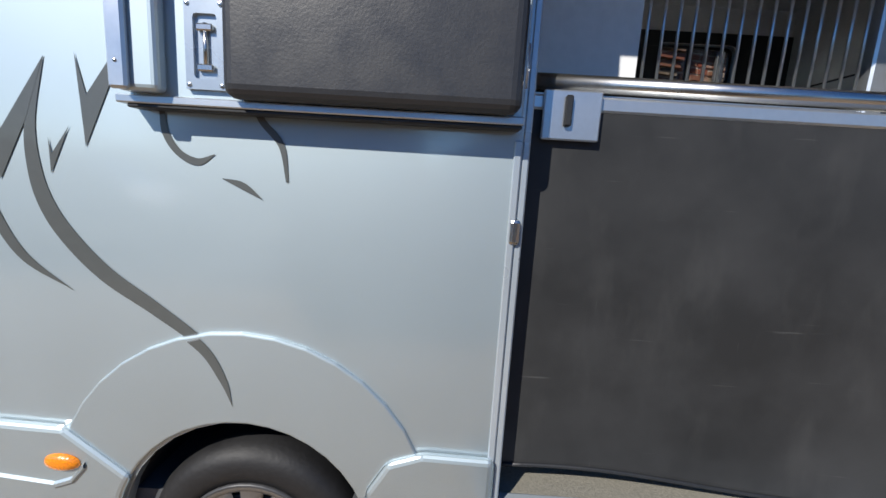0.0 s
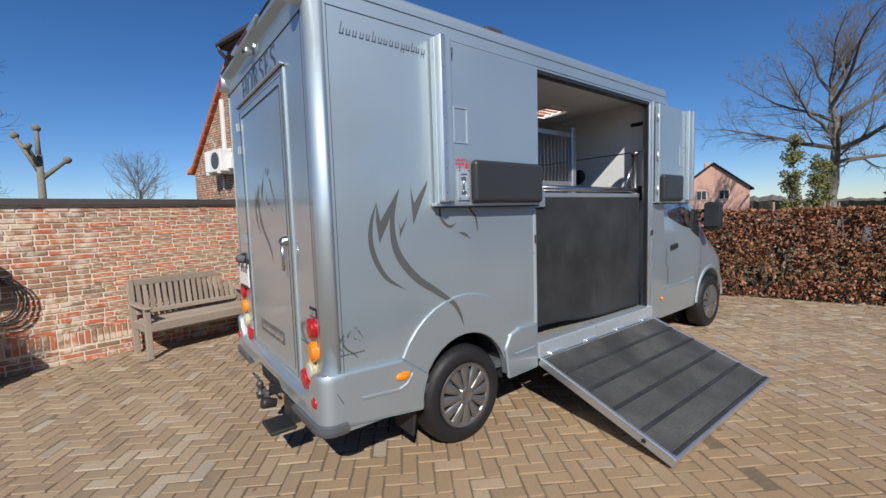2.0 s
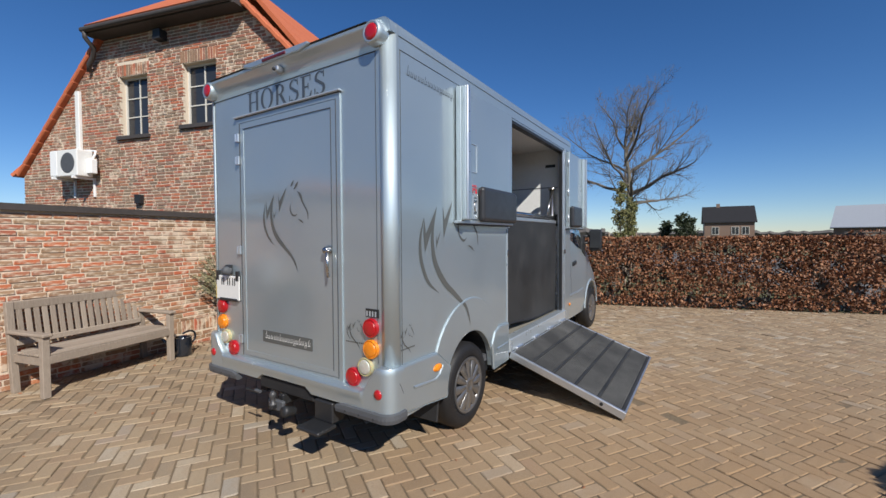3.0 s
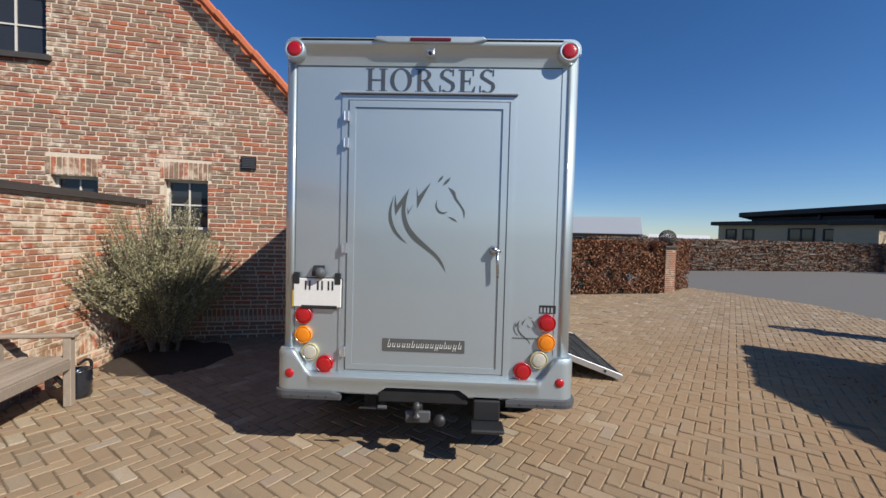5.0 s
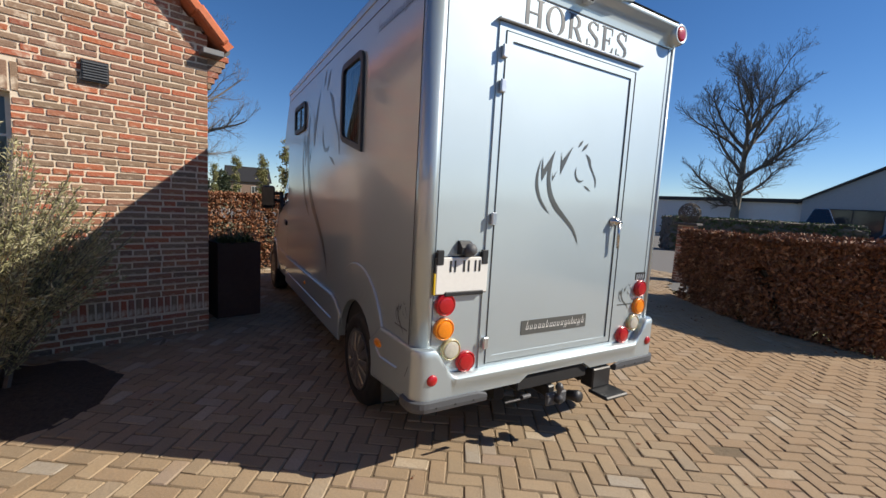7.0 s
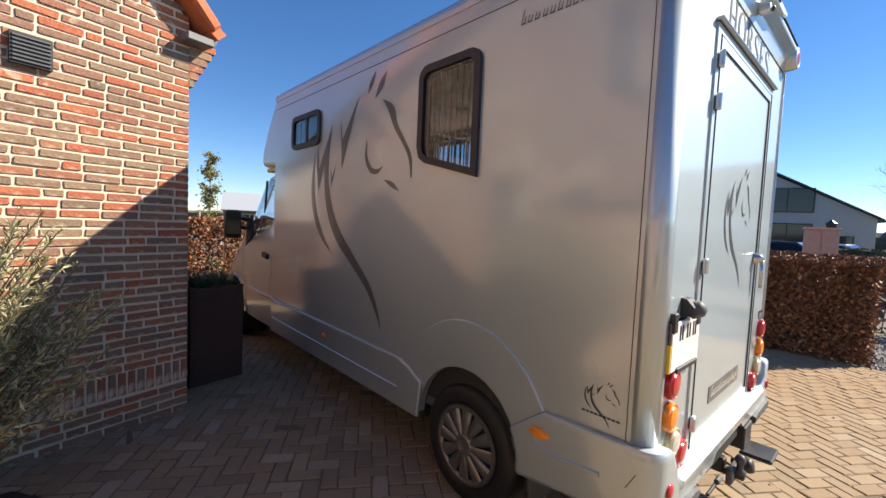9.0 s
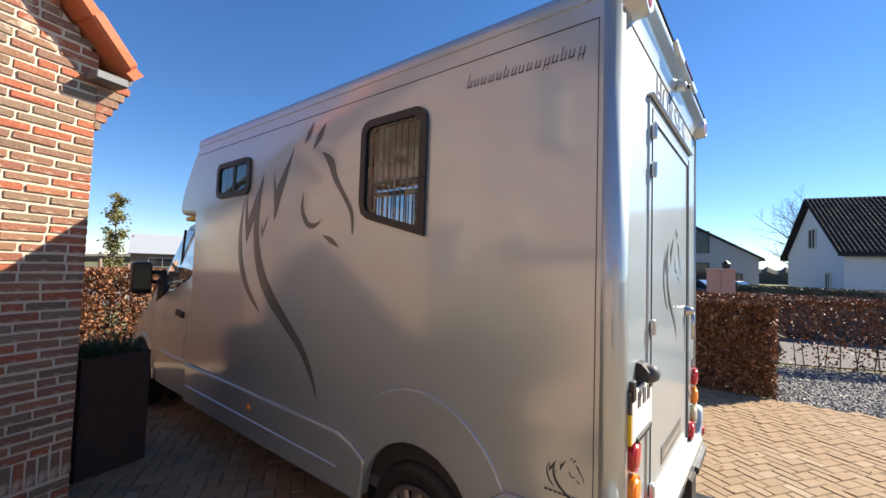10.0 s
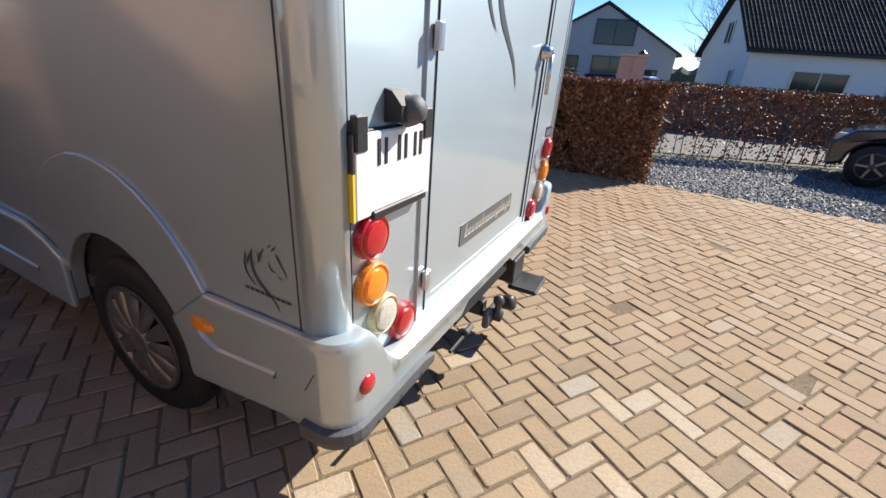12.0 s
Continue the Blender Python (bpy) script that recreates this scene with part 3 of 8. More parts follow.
# right side: panel behind the doorway, panel before it, header over it
part("side_panel", slab([(0.06, 0.40), *ARCH, (DOOR_X0, 0.40), (DOOR_X0, DOOR_Z), (DOOR_X0, 2.83), (0.06, 2.83)], 0.04, (), right), M_PAINT, truck, "silver blue side panel")
part("side_panel", slab([(DOOR_X1, 0.40), (BOX_X, 0.40), (BOX_X, 2.83), (DOOR_X1, 2.83)], 0.04, (), right), M_PAINT, truck, "silver blue side panel")
part("door_header", slab([(DOOR_X0, DOOR_Z), (DOOR_X1, DOOR_Z), (DOOR_X1, 2.83), (DOOR_X0, 2.83)], 0.04, (), right), M_PAINT, truck)
# left side with two windows
LWIN, SWIN = (0.98, 1.50, 1.86, 2.565), (2.865, 3.46, 2.25, 2.56)
part("side_panel", slab([(0.06, 0.40), *ARCH, (BOX_X, 0.40), (BOX_X, 2.83), (0.06, 2.83)], 0.04, [raked(LWIN[0] + 0.03, LWIN[1] - 0.03, LWIN[2] + 0.035, LWIN[3] - 0.03, 0.05, 0.11), rounded(SWIN[0] + 0.03, SWIN[1] - 0.03, SWIN[2] + 0.03, SWIN[3] - 0.03, 0.04)], left), M_PAINT, truck, "silver blue side panel with two windows")
# rear wall round the rear door
RD = (-0.61, 0.57, 0.58, 2.51)
part("rear_panel", slab([(YR + 0.06, 0.44), (YL - 0.06, 0.44), (YL - 0.06, 2.83), (YR + 0.06, 2.83)], 0.04, (), rear), M_PAINT, truck, "silver blue rear panel")


def corner_post(y, sign):
    """A rounded vertical profile at the rear corner."""
    bm = bmesh.new()
    r = 0.082
    pts = [(r, 0.0), *[(r - r * math.sin(radians(a)), r - r * math.cos(radians(a))) for a in range(15, 90, 15)], (0.0, r), (0.035, r), (r, 0.035)]
    for z in (0.42, TOP - 0.03):
        for px, py in pts:
            bm.verts.new((px - 0.008, y + sign * (py - 0.008), z))
    n = len(pts)
    bm.verts.ensure_lookup_table()
    for i in range(n):
        j = (i + 1) % n
        bm.faces.new((bm.verts[i], bm.verts[j], bm.verts[n + j], bm.verts[n + i]))
    bm.faces.new(bm.verts[:n])
    bm.faces.new(bm.verts[n:])
    bmesh.ops.recalc_face_normals(bm, faces=bm.faces)
    return bm


part("corner_post", corner_post(YR, 1), M_PAINT, truck, "rounded aluminium corner profile", True)
part("corner_post", corner_post(YL, -1), M_PAINT, truck, "rounded aluminium corner profile", True)
# roof with rounded long edges
bm = bmesh.new()
prof = [(YR - 0.006, 2.80), *[(YR + 0.06 - 0.066 * math.cos(radians(a)), 2.83 + 0.066 * math.sin(radians(a))) for a in range(0, 91, 15)], *[(YL - 0.06 + 0.066 * math.cos(radians(a)), 2.83 + 0.066 * math.sin(radians(a))) for a in range(90, -1, -15)], (YL + 0.006, 2.80), (YL - 0.05, 2.80), (YR + 0.05, 2.80)]
for x in (0.0, BOX_X):
    for y, z in prof:
        bm.verts.new((x, y, z))
bm.verts.ensure_lookup_table()
n = len(prof)
for i in range(n):
    j = (i + 1) % n
    bm.faces.new((bm.verts[i], bm.verts[j], bm.verts[n + j], bm.verts[n + i]))
bm.faces.new(bm.verts[:n])
bm.faces.new(bm.verts[n:])
bmesh.ops.recalc_face_normals(bm, faces=bm.faces)
bm = cut(bm, [box(2.98, 3.38, -0.22, 0.17, 2.6, 3.2)])
part("roof", bm, M_PAINT, truck, "silver blue roof with rounded edges")
part("floor_pan", box(0.03, BOX_X, YR + 0.05, YL - 0.05, 0.44, 0.50), M_GREY_PLASTIC, truck, "grey floor pan")


def wheel(x, y, sign):
    """A road wheel with its axle along y; sign is the side that its cover faces."""
    w = empty("wheel", "", "")
    w.parent = truck
    w.matrix_basis = pose(x, y, HUB_Z, -90 * sign, 0, 0) if sign > 0 else pose(x, y, HUB_Z, 90, 0, 0)
    r = TYRE_R
    ty = lathe([(0.225, -0.20), (0.30, -0.205), (r - 0.02, -0.19), (r, -0.165), (r, -0.045), (r - 0.018, -0.012), (0.30, 0.004), (0.255, 0.002), (0.222, -0.01), (0.222, -0.20), (0.225, -0.20)], 40)
    part("tyre", ty, M_TYRE, w, "worn black tyre", True)
    part("rim", lathe([(0.0, -0.03), (0.10, -0.03), (0.205, -0.035), (0.226, -0.012), (0.23, 0.0), (0.222, 0.006), (0.212, -0.006)], 40), M_RIM_DARK, w, "dark wheel rim", True)
    for k in range(12):
        bm = bmesh.new()
        a = []
        for rr, half, h in ((0.060, 0.0150, 0.010), (0.105, 0.0255, 0.010), (0.150, 0.034, 0.008), (0.188, 0.036, 0.003), (0.206, 0.050, -0.002)):
            a.append([bm.verts.new((rr, -half, h - 0.012)), bm.verts.new((rr, -half * 0.7, h)), bm.verts.new((rr, half * 0.7, h)), bm.verts.new((rr, half, h - 0.012))])
        for p, q in zip(a, a[1:]):
            for i in range(3):
                bm.faces.new((p[i], p[i + 1], q[i + 1], q[i]))
        part("spoke", bm, M_RIM, w, "grey spoke of the wheel cover", True, pose(0, 0, 0, 0, 0, 30 * k))
    part("cover_ring", lathe([(0.196, -0.012), (0.202, -0.001), (0.212, 0.002), (0.224, 0.004), (0.229, -0.002)], 40), M_RIM, w, "outer ring of the wheel cover", True)
    part("hub_cap", lathe([(0.0, 0.010), (0.035, 0.010), (0.04, 0.014), (0.058, 0.014), (0.064, 0.004), (0.075, -0.006)], 28), M_RIM, w, "round hub cap", True)
    return w


for x in (HUB_R, HUB_F):
    wheel(x, YR + 0.02, -1)
    wheel(x, YL - 0.02, 1)


# ---- lower skirts and wheel arch flares ----
def swept(path, section, bm=None, close=False):
    """Sweeps a section, a list of (out, up) pairs, along points with their own out and up ways."""
    bm = bm or bmesh.new()
    rings = [[bm.verts.new(p + o * a + u * b) for a, b in section] for p, o, u in path]
    for r, s in zip(rings, rings[1:]):
        for i in range(len(section) - (0 if close else 1)):
            j = (i + 1) % len(section)
            bm.faces.new((r[i], r[j], s[j], s[i]))
    if close:
        bm.faces.new(rings[0])
        bm.faces.new(rings[-1])
    bmesh.ops.recalc_face_normals(bm, faces=bm.faces)
    return bm


def skirt(outline, place, thick, name="skirt", label="", edge=0.012):
    """A raised plate with a softened outer edge."""
    bm = slab(outline, thick, (), place)
    es = [e for e in bm.edges if len(e.link_faces) == 2 and abs(e.calc_face_angle(0)) > 0.3]
    bmesh.ops.bevel(bm, geom=es, offset=edge, segments=3, affect="EDGES", profile=0.5)
    return part(name, bm, M_PAINT, truck, label)


for side, y0, s in ((right, YR, 1), (left, YL, -1)):
    out = lambda a, b, c, y0=y0, s=s: (a, y0 - s * (0.024 - c), b)
    # behind the wheel: from the corner to the arch
    skirt([(0.065, 0.445), (HUB_R - 0.388, 0.375), (HUB_R - 0.385, 0.42), *arc(HUB_R, 0.40, 0.39, 175, 150, 3), (0.47, 0.742), (0.065, 0.752)], out, 0.024, "rear_skirt", "silver lower skirt behind the wheel", 0.018)
    # flare over the wheel
    flare = arc(HUB_R - 0.01, 0.40, 0.388, 152, 22, 14)
    skirt([(0.462, 0.745), *flare, (1.40, 0.655), (1.50, 0.70), *arc(HUB_R - 0.01, 0.50, 0.565, 23, 155, 14)], lambda a, b, c, o=out: (o(a, b, c)[0], o(a, b, c)[1] + (0.012 if y0 < 0 else -0.012), b), 0.018, "wheel_flare", "curved flare over the rear wheel", 0.007)
    # before the wheel
    end = DOOR_X0 - 0.003 if s > 0 else BOX_X
    skirt([(HUB_R + 0.388, 0.36), (end, 0.37), (end, 0.732), (1.52, 0.736), (1.42, 0.70), (HUB_R + 0.36, 0.60)] if s > 0 else [(HUB_R + 0.388, 0.36), (BOX_X, 0.37), (BOX_X, 0.72), (1.62, 0.70), (1.48, 0.66), (HUB_R + 0.36, 0.60)], out, 0.024, "front_skirt", "silver lower skirt before the wheel", 0.018)
    # long groove lines pressed in the skirts
    groove = [(0.185, 0.578), (0.435, 0.556), (0.49, 0.577), (0.532, 0.628)]
    pts = [Vector((a, y0 - s * 0.024, b)) for a, b in groove]
    part("rib", swept([(p, Vector((0, -s, 0)), Vector((0, 0, 1))) for p in pts], [(0.0, -0.011), (0.008, -0.005), (0.008, 0.005), (0.0, 0.011)]), M_PAINT, truck)
    a0, a1 = ((1.45, 1.70) if s > 0 else (1.60, 3.86))
    pts = [Vector((a0, y0 - s * 0.024, 0.535 if s > 0 else 0.49)), Vector((a1, y0 - s * 0.024, 0.542 if s > 0 else 0.52))]
    part("rib", swept([(p, Vector((0, -s, 0)), Vector((0, 0, 1))) for p in pts], [(0.0, -0.011), (0.008, -0.005), (0.008, 0.005), (0.0, 0.011)]), M_PAINT, truck)
    lining = bmesh.new()
    ring = [(Vector((x, y0 + s * 0.045, z)), Vector((0, s, 0)), Vector((0, 0, 1))) for x, z in arc(HUB_R, 0.40, 0.392, 188, -8, 18)]
    part("wheel_arch", swept(ring, [(0.0, 0.0), (0.30, 0.0)], lining), M_DARK, truck, "black wheel arch lining")
    part("arch_back", slab(arc(HUB_R, 0.40, 0.392, 188, -8, 18), 0.01, (), lambda a, b, c, y0=y0, s=s: (a, y0 + s * (0.34 + c), b)), M_DARK, truck)
    # amber side marker lamps
    marks = [0.465, 3.88] if s > 0 else [0.485, 2.67]
    for k, mx in enumerate(marks):
        w, h = ((0.052, 0.026) if k == 0 else (0.026, 0.02))
        bm = lathe([(0.0, 0.016), (0.5, 0.015), (0.85, 0.011), (1.0, 0.004), (1.06, 0.0)], 20)
        bmesh.ops.scale(bm, vec=(w, h, 1.0), verts=bm.verts)
        part("side_marker", bm, M_AMBER, truck, "amber side marker lamp", True, pose(mx, y0 - s * (0.025 if k == 0 or s < 0 else 0.006), 0.635 if k == 0 else 0.60, 90 * s, 0, 0))
    # panel seams
    part("seam", box(0.0945, 0.0968, y0 - s * 0.001 - 0.002, y0 - s * 0.001 + 0.002, 0.45, 2.72), M_SEAM, truck)
    part("seam", box(0.092, BOX_X, y0 - s * 0.001 - 0.002, y0 - s * 0.001 + 0.002, 2.717, 2.720), M_SEAM, truck)
    part("seam", box(0.10, 0.18, -0.0015, 0.0015, -0.002, 0.002), M_SEAM, truck, at=pose(0.0, y0 - s * 0.025, 0.72, 0, 62 if s > 0 else 62, 0) @ pose(-0.02, 0, 0))
    part("mud_flap", box(-0.012, 0.012, -0.11, 0.11, -0.2, 0.0, 0.006), M_BLACK, truck, "black rubber mud flap", at=pose(HUB_R - 0.40, y0 + s * 0.16, 0.38, 0, 8, 0))

# ---- rear face ----
def rear_plate(y0, y1, z0, z1, x, thick, holes=(), r=0.0):
    o = rounded(y0, y1, z0, z1, r) if r else [(y0, z0), (y1, z0), (y1, z1), (y0, z1)]
    return slab(o, thick, holes, lambda a, b, c: (x - c, a, b))


rear_door = empty("rear_door", "", "")
rear_door.parent = truck
part("door_frame", rear_plate(RD[0], RD[1], RD[2], RD[3], 0.0, 0.009, [[(RD[0] + 0.035, RD[2] + 0.03), (RD[1] - 0.045, RD[2] + 0.03), (RD[1] - 0.045, RD[3] - 0.035), (RD[0] + 0.035, RD[3] - 0.035)]]), M_PAINT, rear_door, "silver door frame")
part("leaf", rear_plate(RD[0] + 0.038, RD[1] - 0.048, RD[2] + 0.033, RD[3] - 0.038, 0.0, 0.006), M_PAINT, rear_door, "silver blue door leaf")
part("leaf_edge", rear_plate(RD[0] + 0.042, RD[1] - 0.052, RD[2] + 0.036, RD[3] - 0.042, -0.006, 0.0035, [[(RD[0] + 0.085, RD[2] + 0.075), (RD[1] - 0.095, RD[2] + 0.075), (RD[1] - 0.095, RD[3] - 0.085), (RD[0] + 0.085, RD[3] - 0.085)]]), M_PAINT, rear_door)
for y0, y1, z0, z1 in ((RD[0] + 0.085, RD[1] - 0.095, RD[3] - 0.087, RD[3] - 0.085), (RD[0] + 0.084, RD[0] + 0.086, RD[2] + 0.075, RD[3] - 0.085), (RD[1] - 0.0475, RD[1] - 0.0455, RD[2] + 0.03, RD[3] - 0.036), (RD[0] + 0.0355, RD[0] + 0.0375, RD[2] + 0.03, RD[3] - 0.036), (RD[0] - 0.004, RD[1] + 0.004, RD[3], RD[3] + 0.012)):
    part("seam", rear_plate(y0, y1, z0, z1, -0.004, 0.0095), M_SEAM, rear_door)
part("rain_strip", box(-0.03, 0.0, RD[0] - 0.015, RD[1] + 0.015, RD[3] + 0.004, RD[3] + 0.018, 0.004), M_ALU_PAINT, rear_door, "thin rain strip over the door")
for z in (2.36, 2.18, 1.46, 0.74):
    h = part("hinge", box(-0.03, -0.012, 0.518, 0.552, z - 0.035, z + 0.035, 0.004), M_ALU, rear_door, "small metal hinge")
    part("pin", tube((-0.03, 0.549, z - 0.03), (-0.03, 0.549, z + 0.03), 0.007), M_ALU, h)
part("lock", lathe([(0.0, 0.042), (0.018, 0.04), (0.024, 0.028), (0.03, 0.012), (0.034, 0.0)], 20), M_STEEL, rear_door, "chrome door lock", True, pose(-0.012, -0.49, 1.472, 0, -90, 0))
part("door_handle", tube((-0.045, -0.512, 1.47), (-0.045, -0.518, 1.29), 0.011, 0.009, 12), M_STEEL, rear_door, "chrome lever handle", True)
part("handle_neck", tube((-0.048, -0.485, 1.472), (-0.045, -0.535, 1.468), 0.012, 0.010, 12), M_STEEL, rear_door, "", True)
for y in (YR + 0.115, YL - 0.085):
    part("seam", rear_plate(y - 0.001, y + 0.001, 0.76, 2.71, -0.001, 0.002), M_SEAM, truck)
part("seam", rear_plate(YR + 0.115, YL - 0.085, 2.700, 2.703, -0.001, 0.003), M_SEAM, truck)

# top visor with lamps: a hollow cove under a rounded lip
prof = [(0.02, 2.70), (-0.004, 2.706), (-0.010, 2.735), (-0.020, 2.768), (-0.036, 2.797), (-0.058, 2.818), (-0.066, 2.832), (-0.063, 2.846), (-0.046, 2.862), (0.0, 2.879), (0.04, 2.888), (0.04, 2.70)]
bm = slab(prof, YL - YR - 0.13, (), lambda a, b, c: (a, YR + 0.065 + c, b))
part("visor", bm, M_PAINT, truck, "curved roof visor", True).data.set_sharp_from_angle(angle=radians(50))
bm = slab([(-0.40, 2.852), (-0.30, 2.828), (0.25, 2.828), (0.35, 2.852), (0.33, 2.872), (-0.38, 2.872)], 0.10, (), lambda a, b, c: (-0.082 + c, a, b))
bmesh.ops.bevel(bm, geom=[e for e in bm.edges if max(v.co.x for v in e.verts) < -0.08], offset=0.008, segments=2, affect="EDGES", profile=0.5)
sp = part("spoiler", bm, M_PAINT, truck, "small roof spoiler")
part("brake_light", box(-0.088, -0.07, -0.165, 0.105, 2.838, 2.861, 0.005), M_RED_DEEP, sp, "dark red high brake lamp")
for y0, y1 in ((YR + 0.13, -0.37), (0.32, YL - 0.13)):
    part("spoiler_slot", slab([(-0.066, 2.853), (-0.060, 2.848), (0.0, 2.874), (0.0, 2.881)], y1 - y0, (), lambda a, b, c, y0=y0: (a - 0.004, y0 + c, b + 0.004)), M_BLACK, sp, "thin black strip")
for y in (0.885, -0.94):
    lamp = part("corner_lamp", lathe([(0.0, 0.036), (0.052, 0.036), (0.058, 0.042), (0.066, 0.036), (0.072, 0.01), (0.074, -0.05)], 28), M_PAINT, truck, "silver housing of the upper corner lamp", True, pose(-0.03, y, 2.79, 0, -90, 0))
    part("lens", lathe([(0.0, 0.046), (0.03, 0.045), (0.046, 0.041), (0.051, 0.034)], 24), M_RED, lamp, "red lamp lens", True)
cam_b = part("rear_camera", box(-0.075, -0.02, -0.06, 0.0, 2.748, 2.79, 0.012, 2), M_ALU, truck, "small rear view camera")
part("camera_lens", lathe([(0.0, 0.012), (0.011, 0.01), (0.014, 0.0)], 14), M_BLACK, cam_b, "", True, pose(-0.077, -0.03, 2.765, 0, -100, 0))

# round rear lamps
for y, z, m, lab in ((0.815, 0.985, M_RED, "red"), (0.815, 0.85, M_AMBER, "amber"), (0.765, 0.73, M_CLEAR, "clear"), (0.662, 0.648, M_RED, "red"), (-0.866, 0.985, M_RED, "red"), (-0.866, 0.85, M_AMBER, "amber"), (-0.818, 0.73, M_CLEAR, "clear"), (-0.71, 0.648, M_RED, "red")):
    rim = M_CLEAR_RIM if m is M_CLEAR else m
    lamp = part("tail_lamp", lathe([(0.0, 0.022), (0.052, 0.022), (0.056, 0.026), (0.0605, 0.022), (0.062, 0.006), (0.060, 0.0)], 30), rim, truck, lab + " round tail lamp", True, pose(0.0, y, z, 0, -90, 0))
    lens = part("lens", lathe([(0.0, 0.034), (0.030, 0.033), (0.0425, 0.030), (0.047, 0.023)], 30), m, lamp, "", True)
    for ob in (lamp, lens):
        ob.data.set_sharp_from_angle(angle=radians(38))

# number plate with its bracket and lamp
plate = part("number_plate", box(-0.022, -0.012, 0.552, 0.886, 1.045, 1.245, 0.004), M_PLATE, truck, "white square number plate with dark bars")
part("plate_backing", box(-0.012, 0.0, 0.546, 0.890, 1.040, 1.250, 0.003), M_BLACK, plate)
part("plate_edge", box(-0.020, -0.006, 0.887, 0.8935, 1.045, 1.160), M_YELLOW, plate, "yellow edge of the plate")
for y, w in ((0.80, 0.010), (0.772, 0.010), (0.715, 0.012), (0.685, 0.010), (0.64, 0.010), (0.612, 0.011)):
    part("plate_bar", box(-0.0245, -0.021, y - w / 2, y + w / 2, 1.166, 1.228), M_BLACK, plate)
part("plate_clip", box(-0.03, -0.01, 0.58, 0.83, 1.034, 1.058, 0.004), M_BLACK, plate, "black lower clip")
for y in (0.865, 0.578):
    part("plate_clip", box(-0.027, -0.006, y - 0.021, y + 0.021, 1.205, 1.285, 0.004), M_BLACK, plate, "black upper clip")
bm = lathe([(0.0, 0.040), (0.018, 0.038), (0.032, 0.026), (0.037, 0.006), (0.037, -0.02)], 22)
lamp_p = part("plate_lamp", bm, M_GREY_PLASTIC, plate, "dark plate lamp housing", True, pose(-0.040, 0.695, 1.286, 0, -70, 0))
part("lamp_foot", slab([(0.0, 1.258), (0.0, 1.335), (-0.022, 1.330), (-0.050, 1.300), (-0.050, 1.262)], 0.075, (), lambda a, b, c: (a, 0.675 + c, b)), M_BLACK, plate, "black lamp foot")
part("plate_strip", box(-0.0205, -0.006, 0.8865, 0.8935, 1.160, 1.245), M_CAR, plate)

# bumper
def bumper_plan(extra, steps=8):
    """The bumper's line seen from above, from one side round the rear to the other: (x, y, out)."""
    r = 0.085
    yr, yl, xr = YR - 0.026 - extra, YL + 0.026 + extra, -0.054 - extra
    pts = [(0.088, yr, Vector((0, -1, 0))), (xr + r, yr, Vector((0, -1, 0)))]
    pts += [(xr + r - r * math.sin(radians(a)), yr + r - r * math.cos(radians(a)), Vector((-math.sin(radians(a)), -math.cos(radians(a)), 0))) for a in range(15, 91, 15)]
    ys = [yr + r + 0.012 * k for k in range(1, 16)] + [yr + r + 0.19 + (yl - yr - 2 * r - 0.38) * k / 24 for k in range(25)] + [yl - r - 0.012 * k for k in range(15, 0, -1)]
    pts += [(xr, y, Vector((-1, 0, 0))) for y in ys]
    pts += [(xr + r - r * math.sin(radians(a)), yl - r + r * math.cos(radians(a)), Vector((-math.sin(radians(a)), math.cos(radians(a)), 0))) for a in range(90, 0, -15)]
    return pts + [(xr + r, yl, Vector((0, 1, 0))), (0.088, yl, Vector((0, 1, 0)))]


def bumper_top(y):
    edge = min(y - YR, YL - y)
    f = min(1.0, max(0.0, (edge - 0.085) / 0.15))
    return 0.752 - 0.162 * (0.5 - 0.5 * math.cos(math.pi * f ** 0.85))


bm = bmesh.new()
rings = []
for x, y, out in bumper_plan(0.0):
    top = bumper_top(y)
    low = 0.50 if -0.34 < y < 0.28 else 0.458
    lip = 0.016 if top < 0.60 else 0.0
    sec = [(-0.03, low), (0.0, low + 0.012), (0.0, top - 0.060), (lip * 0.6, top - 0.045), (lip * 0.6, top - 0.016), (-0.008, top - 0.003), (-0.026, top), (-0.070, top + 0.002)]
    rings.append([bm.verts.new(Vector((x, y, z)) + out * o) for o, z in sec])
for p, q in zip(rings, rings[1:]):
    for i in range(len(p) - 1):
        bm.faces.new((p[i], p[i + 1], q[i + 1], q[i]))
bmesh.ops.recalc_face_normals(bm, faces=bm.faces)
bumper = part("bumper", bm, M_PAINT, truck, "silver rear bumper with raised rounded ends", True)
bumper.data.set_sharp_from_angle(angle=radians(48))
